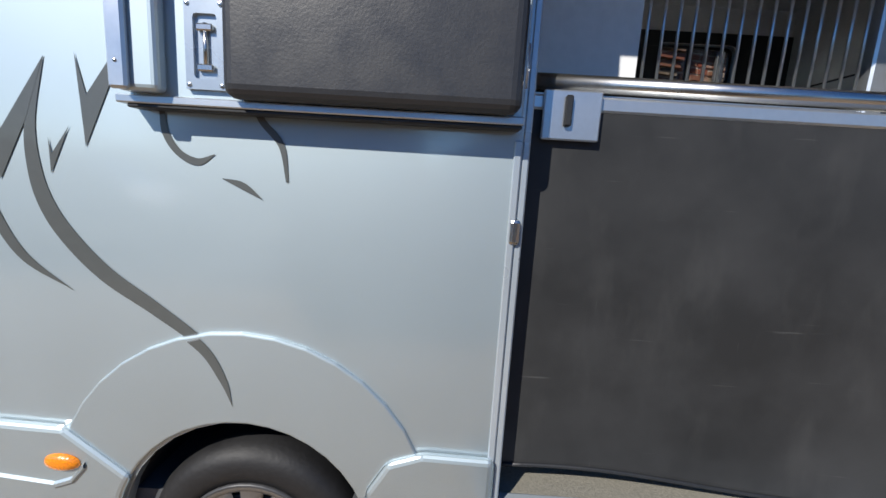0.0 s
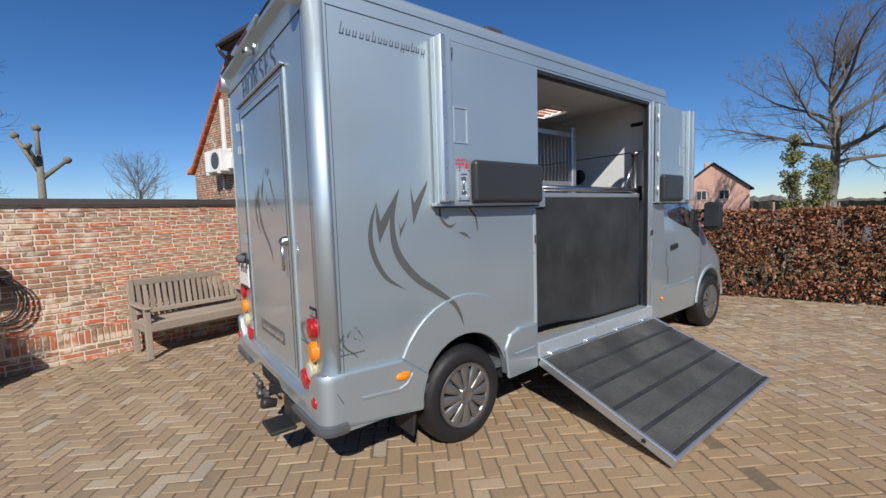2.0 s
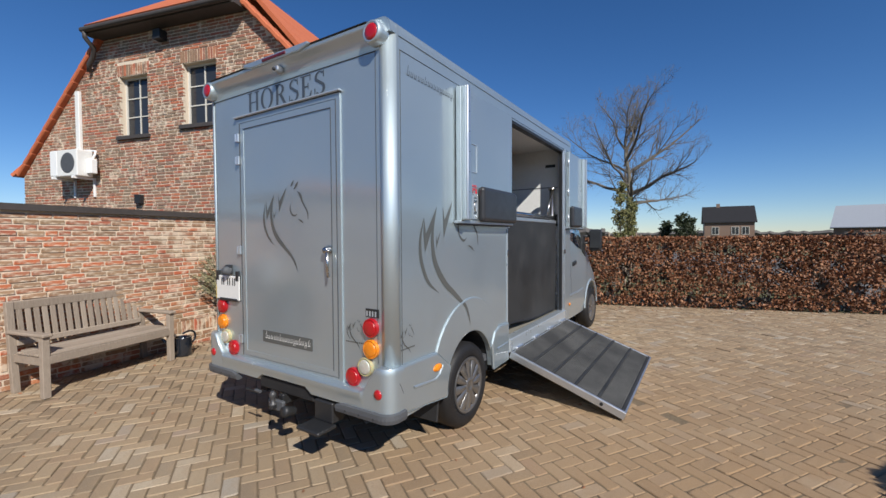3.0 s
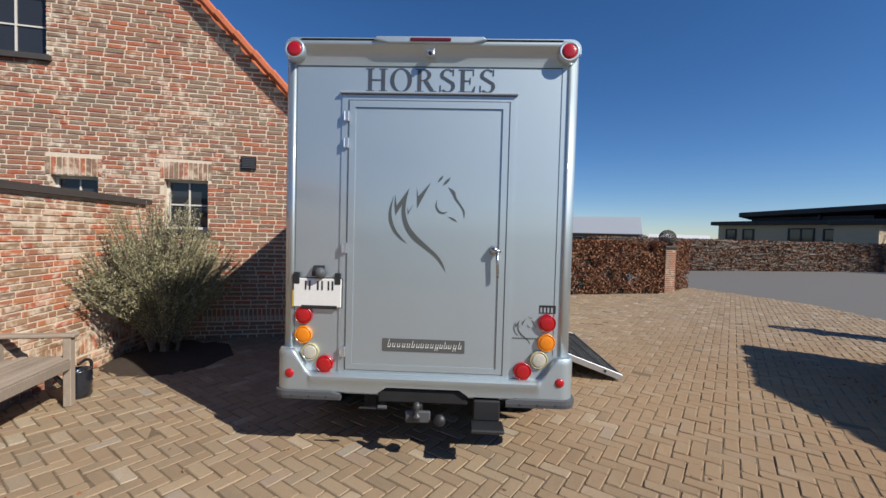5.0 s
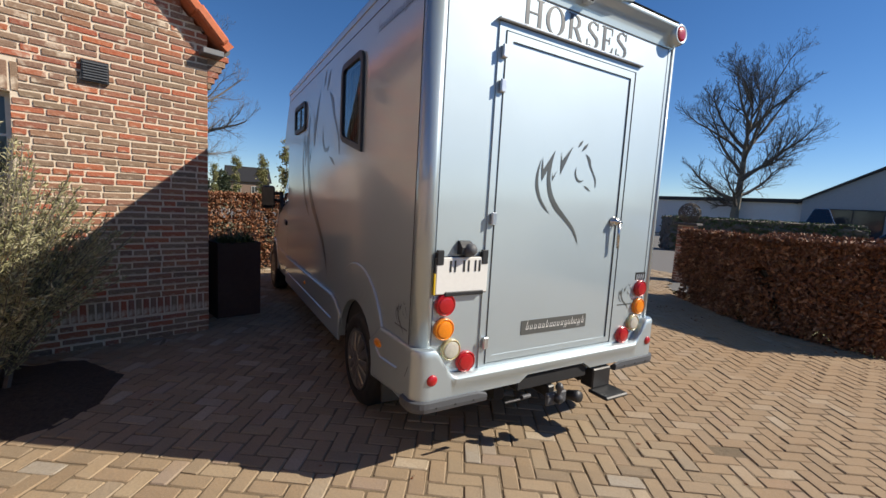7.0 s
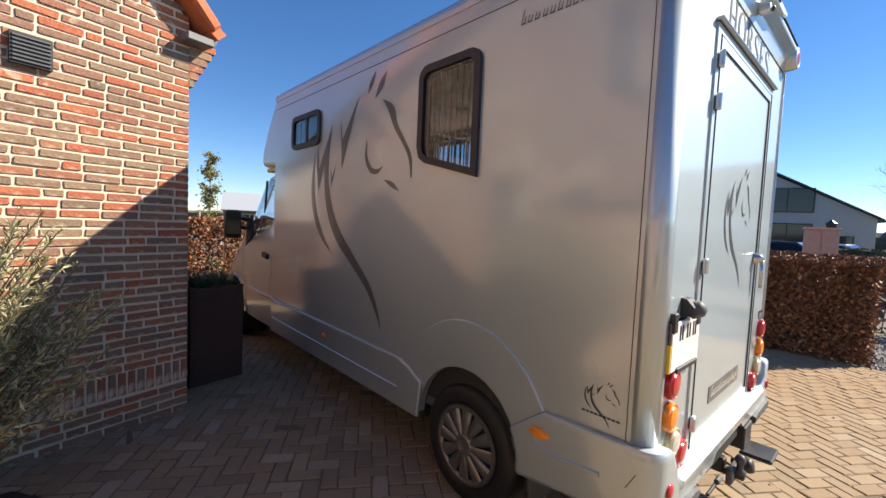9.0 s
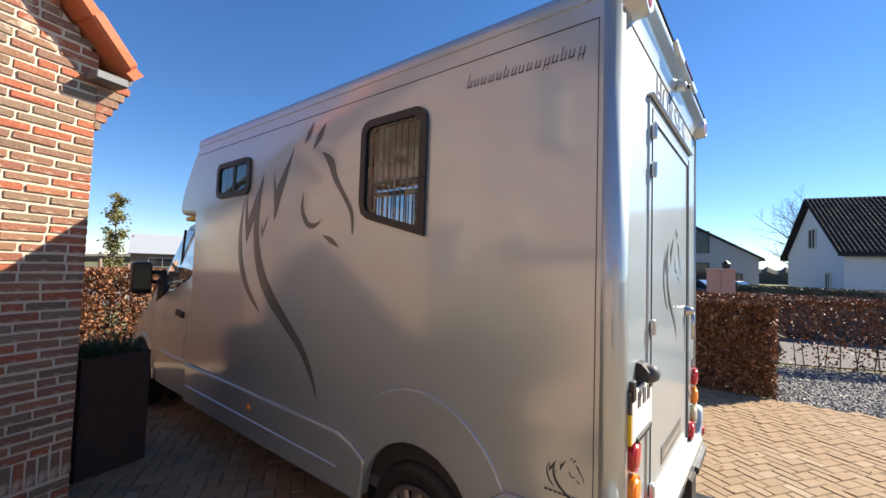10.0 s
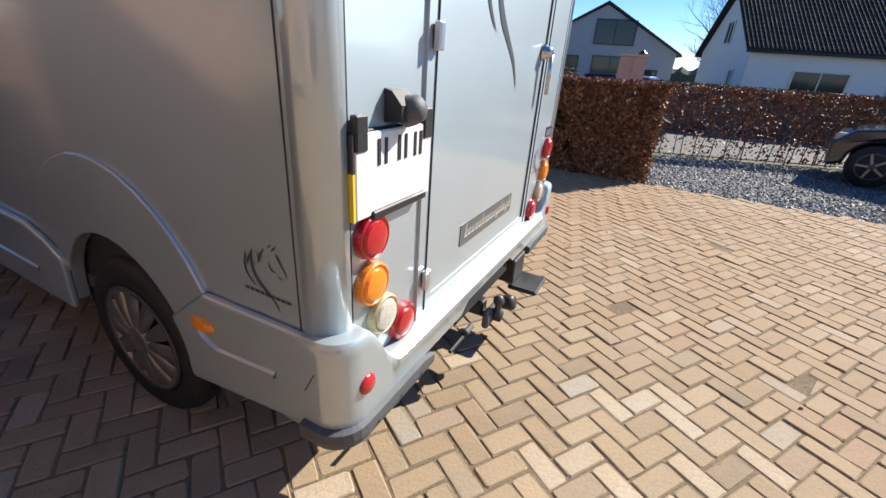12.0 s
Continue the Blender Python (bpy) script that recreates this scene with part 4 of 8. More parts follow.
for y0, y1, s in ((YR - 0.2, -0.56, 1), (0.50, YL + 0.2, -1)):
    bm = bmesh.new()
    rings = []
    for x, y, out in bumper_plan(0.004):
        if y0 < y < y1:
            f = min(1.0, abs(y - (y1 if s > 0 else y0)) / 0.07)
            sec = [(-0.05, 0.418), (-0.012, 0.408), (0.010, 0.416), (0.016, 0.44), (0.014, 0.440 + 0.030 * f), (-0.004, 0.444 + 0.032 * f)]
            rings.append([bm.verts.new(Vector((x, y, z)) + out * o) for o, z in sec])
    for p, q in zip(rings, rings[1:]):
        for i in range(len(p) - 1):
            bm.faces.new((p[i], p[i + 1], q[i + 1], q[i]))
    bm.faces.new(rings[0])
    bm.faces.new(rings[-1])
    bmesh.ops.recalc_face_normals(bm, faces=bm.faces)
    part("bumper_strip", bm, M_GREY_PLASTIC, bumper, "dark grey plastic bumper strip")
    e = YR if s > 0 else YL
    part("reflector", lathe([(0.0, 0.012), (0.024, 0.010), (0.031, 0.003), (0.032, 0.0)], 20), M_RED, bumper, "round red reflector", True, pose(-0.054, e + s * 0.075, 0.588, 0, -90, 0))
    for k in range(3):
        part("screw", lathe([(0.0, 0.004), (0.006, 0.003), (0.007, 0.0)], 10), M_BLACK, bumper, "", False, pose(-0.072, e + s * (0.10 + 0.12 * k), 0.438, 0, -90, 0))
# M_DARK puts the shade under the bumper's overhang into the crossbar's colour
part("rear_crossbar", box(-0.03, 0.06, -0.34, 0.28, 0.40, 0.50, 0.01), M_DARK, truck, "black recess under the bumper")
part("chassis_beam", box(0.05, 5.6, -0.45, -0.37, 0.33, 0.45), M_DARK, truck, "black chassis beam")
part("chassis_beam", box(0.05, 5.6, 0.31, 0.39, 0.33, 0.45), M_DARK, truck, "black chassis beam")
part("axle", tube((HUB_R, YR + 0.2, HUB_Z), (HUB_R, YL - 0.2, HUB_Z), 0.05, None, 12), M_DARK, truck, "rear axle", True)
part("axle", tube((HUB_F, YR + 0.2, HUB_Z), (HUB_F, YL - 0.2, HUB_Z), 0.045, None, 12), M_DARK, truck, "front axle", True)
hitch = part("tow_hitch", box(-0.05, 0.12, -0.03, 0.03, 0.32, 0.40, 0.008), M_BLACK, truck, "black tow hitch")
part("hitch_plate", box(-0.10, -0.07, -0.09, 0.08, 0.295, 0.375, 0.008), M_GREY_PLASTIC, hitch, "worn grey hitch plate")
part("tow_ball", lathe([(0.0, 0.10), (0.014, 0.098), (0.025, 0.08), (0.026, 0.066), (0.016, 0.048), (0.016, 0.02), (0.03, 0.012), (0.03, 0.0)], 20), M_RIM_DARK, hitch, "worn dark tow ball", True, pose(-0.115, 0.0, 0.345))
part("hitch_bar", box(-0.14, 0.10, -0.022, 0.022, 0.315, 0.35, 0.006), M_BLACK, hitch)
part("tow_socket", lathe([(0.0, 0.05), (0.034, 0.048), (0.04, 0.03), (0.036, 0.0), (0.03, -0.05)], 18), M_BLACK, hitch, "black trailer socket", True, pose(-0.10, -0.155, 0.325, 0, -75, 0))
part("hitch_rod", tube((-0.07, 0.22, 0.372), (-0.07, 0.40, 0.372), 0.008), M_BLACK, hitch)
part("hitch_grip", tube((-0.075, 0.21, 0.385), (-0.075, 0.27, 0.385), 0.013), M_GREY_PLASTIC, hitch, "grey grip")
step = part("fold_step", box(-0.20, -0.04, -0.58, -0.36, 0.285, 0.31, 0.008), M_BLACK, truck, "black folding entry step")
part("step_bracket", box(-0.06, 0.05, -0.56, -0.38, 0.31, 0.45, 0.008), M_BLACK, step)

# ---- decals ----
def curve_points(pts, n=8):
    """Points along a smooth line through pts."""
    p = [Vector(q) for q in pts]
    p = [p[0] * 2 - p[1]] + p + [p[-1] * 2 - p[-2]]
    out = []
    for i in range(1, len(p) - 2):
        for k in range(n):
            t = k / n
            out.append(0.5 * ((2 * p[i]) + (p[i + 1] - p[i - 1]) * t + (2 * p[i - 1] - 5 * p[i] + 4 * p[i + 1] - p[i + 2]) * t * t + (3 * p[i] - p[i - 1] - 3 * p[i + 1] + p[i + 2]) * t ** 3))
    return out + [p[-2]]


def brush(pts, widths):
    """The outline of a brush stroke with a swelling width."""
    line = curve_points([(x, y, 0) for x, y in pts])
    wide = [w.x for w in curve_points([(w, 0, 0) for w in widths])]
    a, b = [], []
    for i, p in enumerate(line):
        d = (line[min(i + 1, len(line) - 1)] - line[max(i - 1, 0)]).normalized()
        o = Vector((-d.y, d.x, 0)) * max(wide[i], 0.6) / 2
        a.append((p.x + o.x, p.y + o.y))
        b.append((p.x - o.x, p.y - o.y))
    return a, b


HORSE_LINES = [
    ([(86, 162), (70, 230), (73, 290), (95, 343), (130, 384), (164, 411)], [1, 12, 18, 16, 11, 0]),
    ([(168, 118), (146, 180), (141, 250), (160, 318), (200, 374), (260, 424), (320, 474), (354, 520), (372, 560)], [1, 18, 21, 26, 28, 22, 17, 11, 0]),
    ([(348, 46), (334, 64), (320, 82)], [2, 12, 2]),
    ([(386, 56), (367, 77), (347, 98)], [2, 15, 2]),
    ([(374, 107), (401, 132), (416, 166), (442, 202), (460, 232), (463, 268)], [0, 17, 12, 9, 9, 3]),
    ([(317, 177), (314, 210), (331, 238), (355, 244), (375, 236)], [1, 9, 11, 9, 1]),
    ([(379, 263), (405, 275), (428, 289)], [1, 10, 1]),
]
HORSE_SHAPES = [[(95, 150), (103, 210), (172, 112), (146, 180), (98, 262), (91, 205)], [(160, 214), (167, 240), (192, 202), (164, 257)], [(209, 110), (217, 158), (284, 82), (213, 222)]]


SIDE_LINES = [
    ([(108, 211), (92, 259), (88, 306), (100, 354), (130, 403), (185, 440)], [1, 9, 13, 14, 11, 0]),
    ([(175, 176), (153, 246), (153, 301), (165, 343), (190, 381), (229, 420), (284, 457), (341, 500), (366, 540), (377, 574)], [1, 12, 17, 20, 21, 20, 17, 13, 9, 0]),
    ([(304, 222), (307, 250), (321, 271), (342, 280), (362, 271)], [6, 8, 8, 8, 1]),
    ([(370, 297), (393, 304), (415, 318)], [1, 8, 1]),
    ([(412, 225), (419, 235), (438, 258), (444, 297)], [7, 8, 7, 3]),
]
SIDE_SHAPES = [[(108, 210), (117, 258), (175, 176), (148, 245), (112, 313), (105, 257)], [(172, 262), (175, 280), (198, 248), (172, 303)], [(210, 170), (220, 214), (266, 152), (261, 173), (215, 271)]]


def horse_decal(name, place, scale, material, parent, label, lines=HORSE_LINES, shapes=HORSE_SHAPES):
    """A horse's head in brush strokes; place() maps metres right and up of the neck's tip, and out, into the world."""
    bm = bmesh.new()
    k = lambda x, y: ((x - 372) * scale, (560 - y) * scale)
    for pts, widths in lines:
        a, b = brush(pts, widths)
        va = [bm.verts.new(place(*k(*p), 0.0022)) for p in a]
        vb = [bm.verts.new(place(*k(*p), 0.0022)) for p in b]
        for i in range(len(va) - 1):
            bm.faces.new((va[i], va[i + 1], vb[i + 1], vb[i]))
    for shape in shapes:
        vs = [bm.verts.new(place(*k(*p), 0.0026)) for p in shape]
        es = [bm.edges.new((vs[i], vs[(i + 1) % len(vs)])) for i in range(len(vs))]
        bmesh.ops.triangle_fill(bm, use_beauty=True, edges=es)
    return part(name, bm, material, parent, label)


def on_right(x0, z0):
    def place(a, b, c):
        # the film runs over the flare where it crosses its crest
        over = 0.012 if (x0 + a - HUB_R + 0.01) ** 2 + (z0 + b - 0.50) ** 2 < 0.562 ** 2 else 0.0
        return (x0 + a, YR - c - over, z0 + b)
    return place


def on_left(x0, z0, tilt=0.0):
    co, si = math.cos(radians(tilt)), math.sin(radians(tilt))
    return lambda a, b, c: (x0 - a * co + b * si, YL + c, z0 + a * si + b * co)


def on_rear(y0, z0, base=0.0):
    return lambda a, b, c: (base - c, y0 - a, z0 + b)


horse_decal("decal", on_right(0.9586, 0.876), 0.00233, M_DECAL, truck, "grey brush-stroke horse drawing", SIDE_LINES, SIDE_SHAPES)
horse_decal("decal", on_left(1.847, 0.813, 2.7), 0.00363, M_DECAL, truck, "large grey brush-stroke horse drawing")
horse_decal("decal", on_rear(-0.165, 1.31, -0.006), 0.00129, M_DECAL, truck, "dark brush-stroke horse drawing")
for place, m in ((on_right(0.185, 0.80), M_DECAL), (on_left(0.165, 0.775), M_DECAL_TEXT), (on_rear(-0.76, 0.83), M_DECAL)):
    horse_decal("maker_mark", place, 0.00038, m, truck, "small horse head mark")
    bm = bmesh.new()
    for i in range(9):
        a = -0.125 + i * 0.019
        vs = [bm.verts.new(place(a + p, q, 0.0022)) for p, q in ((0, 0.038), (0.015, 0.038), (0.015, 0.047), (0, 0.047))]
        bm.faces.new(vs)
    part("maker_bar", bm, m, truck, "small row of dark bars")


def script_bars(place, length, height, material, parent, label):
    """A line of slanted strokes in the rhythm of handwriting, not readable."""
    rng = random.Random(11)
    bm = bmesh.new()
    a, k = 0.0, 0
    while a < length:
        tall = 1.6 if k in (0, 19) else (1.35 if k in (5, 12, 15, 20) else 0.85)
        low = -0.45 if k in (10, 14) else 0.0
        w = height * 0.10
        for p in (0.0, height * 0.42):
            vs = [bm.verts.new(place(a + p + q * height * 0.22 + r, q * height, 0.0024)) for q, r in ((low, 0), (low, w), (tall if p == 0 else 0.8, w), (tall if p == 0 else 0.8, 0))]
            bm.faces.new(vs)
        vs = [bm.verts.new(place(a + q, r * height, 0.0021)) for q, r in ((0, 0.0), (height * 0.62, 0.08), (height * 0.62, 0.22), (0, 0.12))]
        bm.faces.new(vs)
        a += height * (0.78 + 0.25 * rng.random())
        k += 1
    return part("script", bm, material, parent, label)


script_bars(on_right(0.165, 2.585), 0.54, 0.042, M_DECAL_TEXT, truck, "dark handwritten strokes")
script_bars(on_left(0.735, 2.585), 0.56, 0.044, M_DECAL_TEXT, truck, "dark handwritten strokes")
sign = part("sign", rear_plate(-0.31, 0.262, 0.752, 0.842, -0.006, 0.003, (), 0.008), M_DECAL, truck, "grey name sign with pale strokes")
script_bars(on_rear(0.225, 0.782, -0.0085), 0.49, 0.036, M_PLATE, sign, "pale handwritten strokes")
part("badge", rear_plate(-0.925, -0.815, 1.05, 1.105, -0.0005, 0.003), M_BLACK, truck, "small black badge")
for i in range(4):
    part("badge_bar", rear_plate(-0.905 + 0.024 * i, -0.893 + 0.024 * i, 1.056, 1.09, -0.003, 0.002), M_ALU_PAINT, truck)
# the large word over the rear door


def serif_letter(ch):
    """Heavy serif capitals from simple outlines in a unit box (height 1)."""
    bm = bmesh.new()

    def poly(*pts):
        bm.faces.new([bm.verts.new((x, y, 0)) for x, y in pts])

    def bar(x0, x1, y0, y1):
        poly((x0, y0), (x1, y0), (x1, y1), (x0, y1))

    def ring(cx, cy, rx, ry, t_side, t_top, a0=0, a1=360, n=28):
        prev = None
        for i in range(n + 1):
            a = radians(a0 + (a1 - a0) * i / n)
            o = bm.verts.new((cx + rx * math.cos(a), cy + ry * math.sin(a), 0))
            q = bm.verts.new((cx + (rx - t_side) * math.cos(a), cy + (ry - t_top) * math.sin(a), 0))
            if prev:
                bm.faces.new((prev[0], o, q, prev[1]))
            prev = (o, q)

    if ch == "H":
        for x in (0.12, 0.70):
            bar(x, x + 0.17, 0.04, 0.96), bar(x - 0.10, x + 0.27, 0, 0.045), bar(x - 0.10, x + 0.27, 0.955, 1)
        bar(0.29, 0.70, 0.47, 0.53)
    if ch == "O":
        ring(0.5, 0.5, 0.48, 0.52, 0.18, 0.05)
    if ch == "R":
        bar(0.12, 0.29, 0.04, 0.96), bar(0.02, 0.39, 0, 0.045), bar(0.02, 0.34, 0.955, 1)
        ring(0.34, 0.74, 0.38, 0.26, 0.17, 0.05, -90, 90, 16)
        bar(0.29, 0.34, 0.95, 1.0), bar(0.29, 0.34, 0.48, 0.53)
        poly((0.38, 0.48), (0.56, 0.50), (0.86, 0.05), (0.66, 0.05)), bar(0.66, 0.95, 0, 0.05)
    if ch == "S":
        ring(0.40, 0.745, 0.32, 0.265, 0.15, 0.055, 40, 215, 18), ring(0.40, 0.265, 0.34, 0.275, 0.16, 0.055, -140, 35, 18)
        poly((0.10, 0.63), (0.24, 0.70), (0.71, 0.42), (0.60, 0.33)), bar(0.62, 0.68, 0.72, 1.0), bar(0.06, 0.12, 0.0, 0.30)
    if ch == "E":
        bar(0.12, 0.29, 0.04, 0.96), bar(0.02, 0.70, 0, 0.05), bar(0.02, 0.68, 0.95, 1), bar(0.29, 0.52, 0.47, 0.53)
        poly((0.72, 0.0), (0.76, 0.28), (0.72, 0.28), (0.60, 0.05), (0.60, 0.0)), bar(0.64, 0.69, 0.72, 1.0), bar(0.50, 0.55, 0.36, 0.64)
    return bm


word = empty("lettering", "", "")
word.parent = truck
cursor = 0.415
for ch, adv in (("H", 1.02), ("O", 1.05), ("R", 0.98), ("S", 0.82), ("E", 0.84), ("S", 0.8)):
    bm = serif_letter(ch)
    for i, v in enumerate(bm.verts):
        v.co = Vector((-0.0024 - 0.00003 * (i % 7), cursor - v.co.x * 0.155, 2.535 + v.co.y * 0.155))
    part("letter", bm, M_DECAL_TEXT, word, "dark blue grey capital letter")
    cursor -= adv * 0.163

# ---- upper side doors, folded open against the body ----
def side_door(x0, x1, hinge_at, label):
    """An upper half door with its inner face outwards."""
    d = empty("side_door", "", "")
    d.parent = truck
    z0, z1, y = 1.664, 2.69, YR - 0.012
    lo, hi = (x0, x1) if x0 < x1 else (x1, x0)
    mx = lambda a: x1 - (a - x0) if False else a
    part("panel", box(lo, hi, y - 0.045, y, z0, z1, 0.004), M_PAINT, d, label)
    part("bottom_rail", box(lo - 0.024, hi + 0.004, y - 0.055, y + 0.004, z0 - 0.004, z0 + 0.016, 0.003), M_ALU, d, "aluminium bottom rail")
    part("bottom_seal", box(lo, hi, y - 0.05, y + 0.004, z0 - 0.014, z0 - 0.004, 0.003), M_BLACK, d, "black rubber seal")
    f = x1 + (0.0 if x1 > x0 else 0.0)
    s = 1 if x0 > x1 else -1  # from the free edge back towards the hinge
    edge = sorted((f, f + s * 0.105))
    part("edge_profile", box(edge[0], edge[1], y - 0.088, y - 0.044, z0 + 0.02, z1, 0.014, 3), M_PAINT, d, "raised silver edge profile")
    flange = sorted((f, f + s * 0.045))
    part("edge_flange", box(flange[0], flange[1], y - 0.105, y - 0.086, z0 + 0.02, z1, 0.006), M_ALU, d)
    pad = sorted((x0 - s * 0.01, f + s * 0.26))
    bm = box(pad[0], pad[1], y - 0.105, y - 0.044, z0 + 0.014, z0 + 0.298, 0.030, 4)
    part("pad", bm, M_PAD, d, "black padded cushion")
    cup = sorted((f + s * 0.155, f + s * 0.25))
    part("lock_plate", slab([(cup[0], z0 + 0.035), (cup[1], z0 + 0.035), (cup[1], z0 + 0.235), (cup[0], z0 + 0.235)], 0.012, [rounded(cup[0] + 0.02, cup[1] - 0.018, z0 + 0.06, z0 + 0.205, 0.008, 2)], lambda a, b, c: (a, y - 0.045 - c, b)), M_ALU_PAINT, d, "pale lock plate")
    part("lock_cup", box(cup[0] + 0.016, cup[1] - 0.014, y - 0.047, y - 0.044, z0 + 0.056, z0 + 0.209), M_ALU_PAINT, d)
    cx = (cup[0] + cup[1]) / 2
    latch = part("latch", tube((cx, y - 0.052, z0 + 0.08), (cx, y - 0.052, z0 + 0.185), 0.006), M_STEEL, d, "steel latch rod", True)
    for z in (z0 + 0.085, z0 + 0.175):
        part("latch_arm", box(cx - 0.02, cx + 0.02, y - 0.06, y - 0.048, z - 0.008, z + 0.008, 0.003), M_STEEL, latch)
    for a, b in ((cup[0] + 0.008, z0 + 0.045), (cup[1] - 0.008, z0 + 0.045), (cup[0] + 0.008, z0 + 0.226), (cup[1] - 0.008, z0 + 0.226)):
        part("screw", lathe([(0.0, 0.004), (0.005, 0.003), (0.006, 0.0)], 8), M_STEEL, d, "", False, pose(a, y - 0.057, b, 90, 0, 0))
    grip = sorted((f + s * 0.135, f + s * 0.25))
    part("grip_recess", slab([(grip[0], z0 + 0.40), (grip[1], z0 + 0.40), (grip[1], z0 + 0.625), (grip[0], z0 + 0.625)], 0.006, [[(grip[0] + 0.006, z0 + 0.406), (grip[1] - 0.006, z0 + 0.406), (grip[1] - 0.006, z0 + 0.619), (grip[0] + 0.006, z0 + 0.619)]], lambda a, b, c: (a, y - 0.045 - c, b)), M_ALU_PAINT, d, "thin grip frame")
    part("top_clip", box(edge[0] + 0.06, edge[1] + 0.02, y - 0.075, y - 0.044, z1 - 0.10, z1 - 0.05, 0.004), M_GREY_PLASTIC, d)
    for k in range(7):
        part("rivet", lathe([(0.0, 0.003), (0.004, 0.002), (0.005, 0.0)], 8), M_STEEL, d, "", False, pose((flange[0] + flange[1]) / 2, y - 0.105, z0 + 0.08 + 0.15 * k, 90, 0, 0))
    for z in (1.80, 2.15, 2.55):
        part("hinge", tube((x0 - s * 0.005, y - 0.03, z - 0.05), (x0 - s * 0.005, y - 0.03, z + 0.05), 0.012, None, 10), M_ALU, d, "door hinge", True)
    return d


rear_half = side_door(DOOR_X0 - 0.015, 0.755, 0, "silver blue upper door, folded open")
side_door(DOOR_X1 + 0.05, 4.40, 1, "silver blue upper door, folded open")
for words, z, size in (("UNLOCK", 1.958, 0.025), ("DOOR", 1.932, 0.025)):
    bm = text_mesh(words, size)
    part("warning_word", bm, M_RED_PRINT, rear_half, "red warning lettering", at=pose(0.948 if words == "UNLOCK" else 0.935, YR - 0.0595, z, 90, 0, 0))
part("warning_arrow", slab([(0.982, 1.94), (1.0, 1.94), (1.0, 1.915), (1.008, 1.915), (0.991, 1.888), (0.974, 1.915), (0.982, 1.915)], 0.0015, (), lambda a, b, c: (a, YR - 0.0575 - c, b)), M_RED_PRINT, rear_half, "red arrow")

part("warning_triangle", slab([(0.905, 1.888), (0.955, 1.888), (0.93, 1.926)], 0.0015, [[(0.913, 1.892), (0.947, 1.892), (0.93, 1.918)]], lambda a, b, c: (a, YR - 0.0575 - c, b)), M_RED_PRINT, rear_half, "red warning triangle")
part("warning_bar", box(0.9285, 0.9315, YR - 0.0595, YR - 0.0575, 1.898, 1.911), M_BLACK, rear_half)

# ---- doorway, sill and ramp ----
part("door_jamb", box(DOOR_X1 - 0.045, DOOR_X1, YR, YR + 0.075, 0.46, DOOR_Z, 0.006), M_ALU, truck, "aluminium door jamb")
part("door_jamb", box(DOOR_X0, DOOR_X0 + 0.02, YR, YR + 0.075, 0.46, DOOR_Z, 0.004), M_ALU_PAINT, truck, "aluminium door jamb")
part("door_head", box(DOOR_X0, DOOR_X1, YR + 0.004, YR + 0.07, DOOR_Z - 0.03, DOOR_Z, 0.004), M_BLACK, truck, "black rubber door seal")
part("door_seal", box(DOOR_X1 - 0.062, DOOR_X1 - 0.045, YR + 0.01, YR + 0.05, 0.5, DOOR_Z - 0.03), M_BLACK, truck)
part("jamb_strip", box(DOOR_X1 + 0.004, DOOR_X1 + 0.024, YR - 0.012, YR, 0.46, 2.72, 0.004), M_ALU, truck, "pale aluminium edge strip")
part("jamb_strip", box(DOOR_X0 - 0.022, DOOR_X0 - 0.002, YR - 0.008, YR, 0.72, 1.63, 0.003), M_ALU_PAINT, truck, "pale aluminium edge strip")
part("striker", box(DOOR_X0 - 0.018, DOOR_X0 + 0.012, YR - 0.014, YR + 0.01, 1.36, 1.43, 0.010, 2), M_STEEL, truck, "steel striker")
part("striker", box(DOOR_X1 - 0.02, DOOR_X1 + 0.02, YR - 0.02, YR + 0.01, 1.32, 1.38, 0.006), M_STEEL, truck, "steel striker")
sill = part("sill", box(DOOR_X0, DOOR_X1, YR - 0.03, YR + 0.075, 0.43, 0.562, 0.01, 2), M_ALU_PAINT, truck, "scuffed silver sill")
part("sill_board", box(DOOR_X0, DOOR_X1, YR + 0.075, YR + 0.30, 0.50, 0.552), M_GRIT, truck, "dusty ribbed floor strip")
for k in range(4):
    part("sill_hinge", box(DOOR_X0 + 0.12 + 0.5 * k, DOOR_X0 + 0.30 + 0.5 * k, YR - 0.055, YR - 0.02, 0.425, 0.46, 0.008), M_ALU, sill, "ramp hinge")

ramp = empty("ramp", "", "")
ramp.parent = truck
ra, rb = Vector((0, YR - 0.035, 0.435)), Vector((0, -2.07, 0.075))
rl = (rb - ra).length
RAMP_M = Matrix.Translation((DOOR_X0 + 0.01, ra.y, ra.z)) @ Matrix.Rotation(math.atan2(rb.z - ra.z, -(rb.y - ra.y)) * -1.0, 4, "X")
ramp.matrix_basis = RAMP_M
RW = DOOR_X1 - DOOR_X0 - 0.02
part("deck", box(0, RW, -rl, 0, -0.045, -0.006), M_ALU_PAINT, ramp, "silver ramp panel")
part("edge_rail", box(-0.012, 0.018, -rl - 0.005, 0, -0.055, 0.012, 0.004), M_ALU, ramp, "aluminium edge rail")
part("edge_rail", box(RW - 0.018, RW + 0.012, -rl - 0.005, 0, -0.055, 0.012, 0.004), M_ALU, ramp, "aluminium edge rail")
part("edge_rail", box(-0.012, RW + 0.012, -rl - 0.03, -rl, -0.055, 0.010, 0.004), M_ALU, ramp, "aluminium end rail")
bands = 5
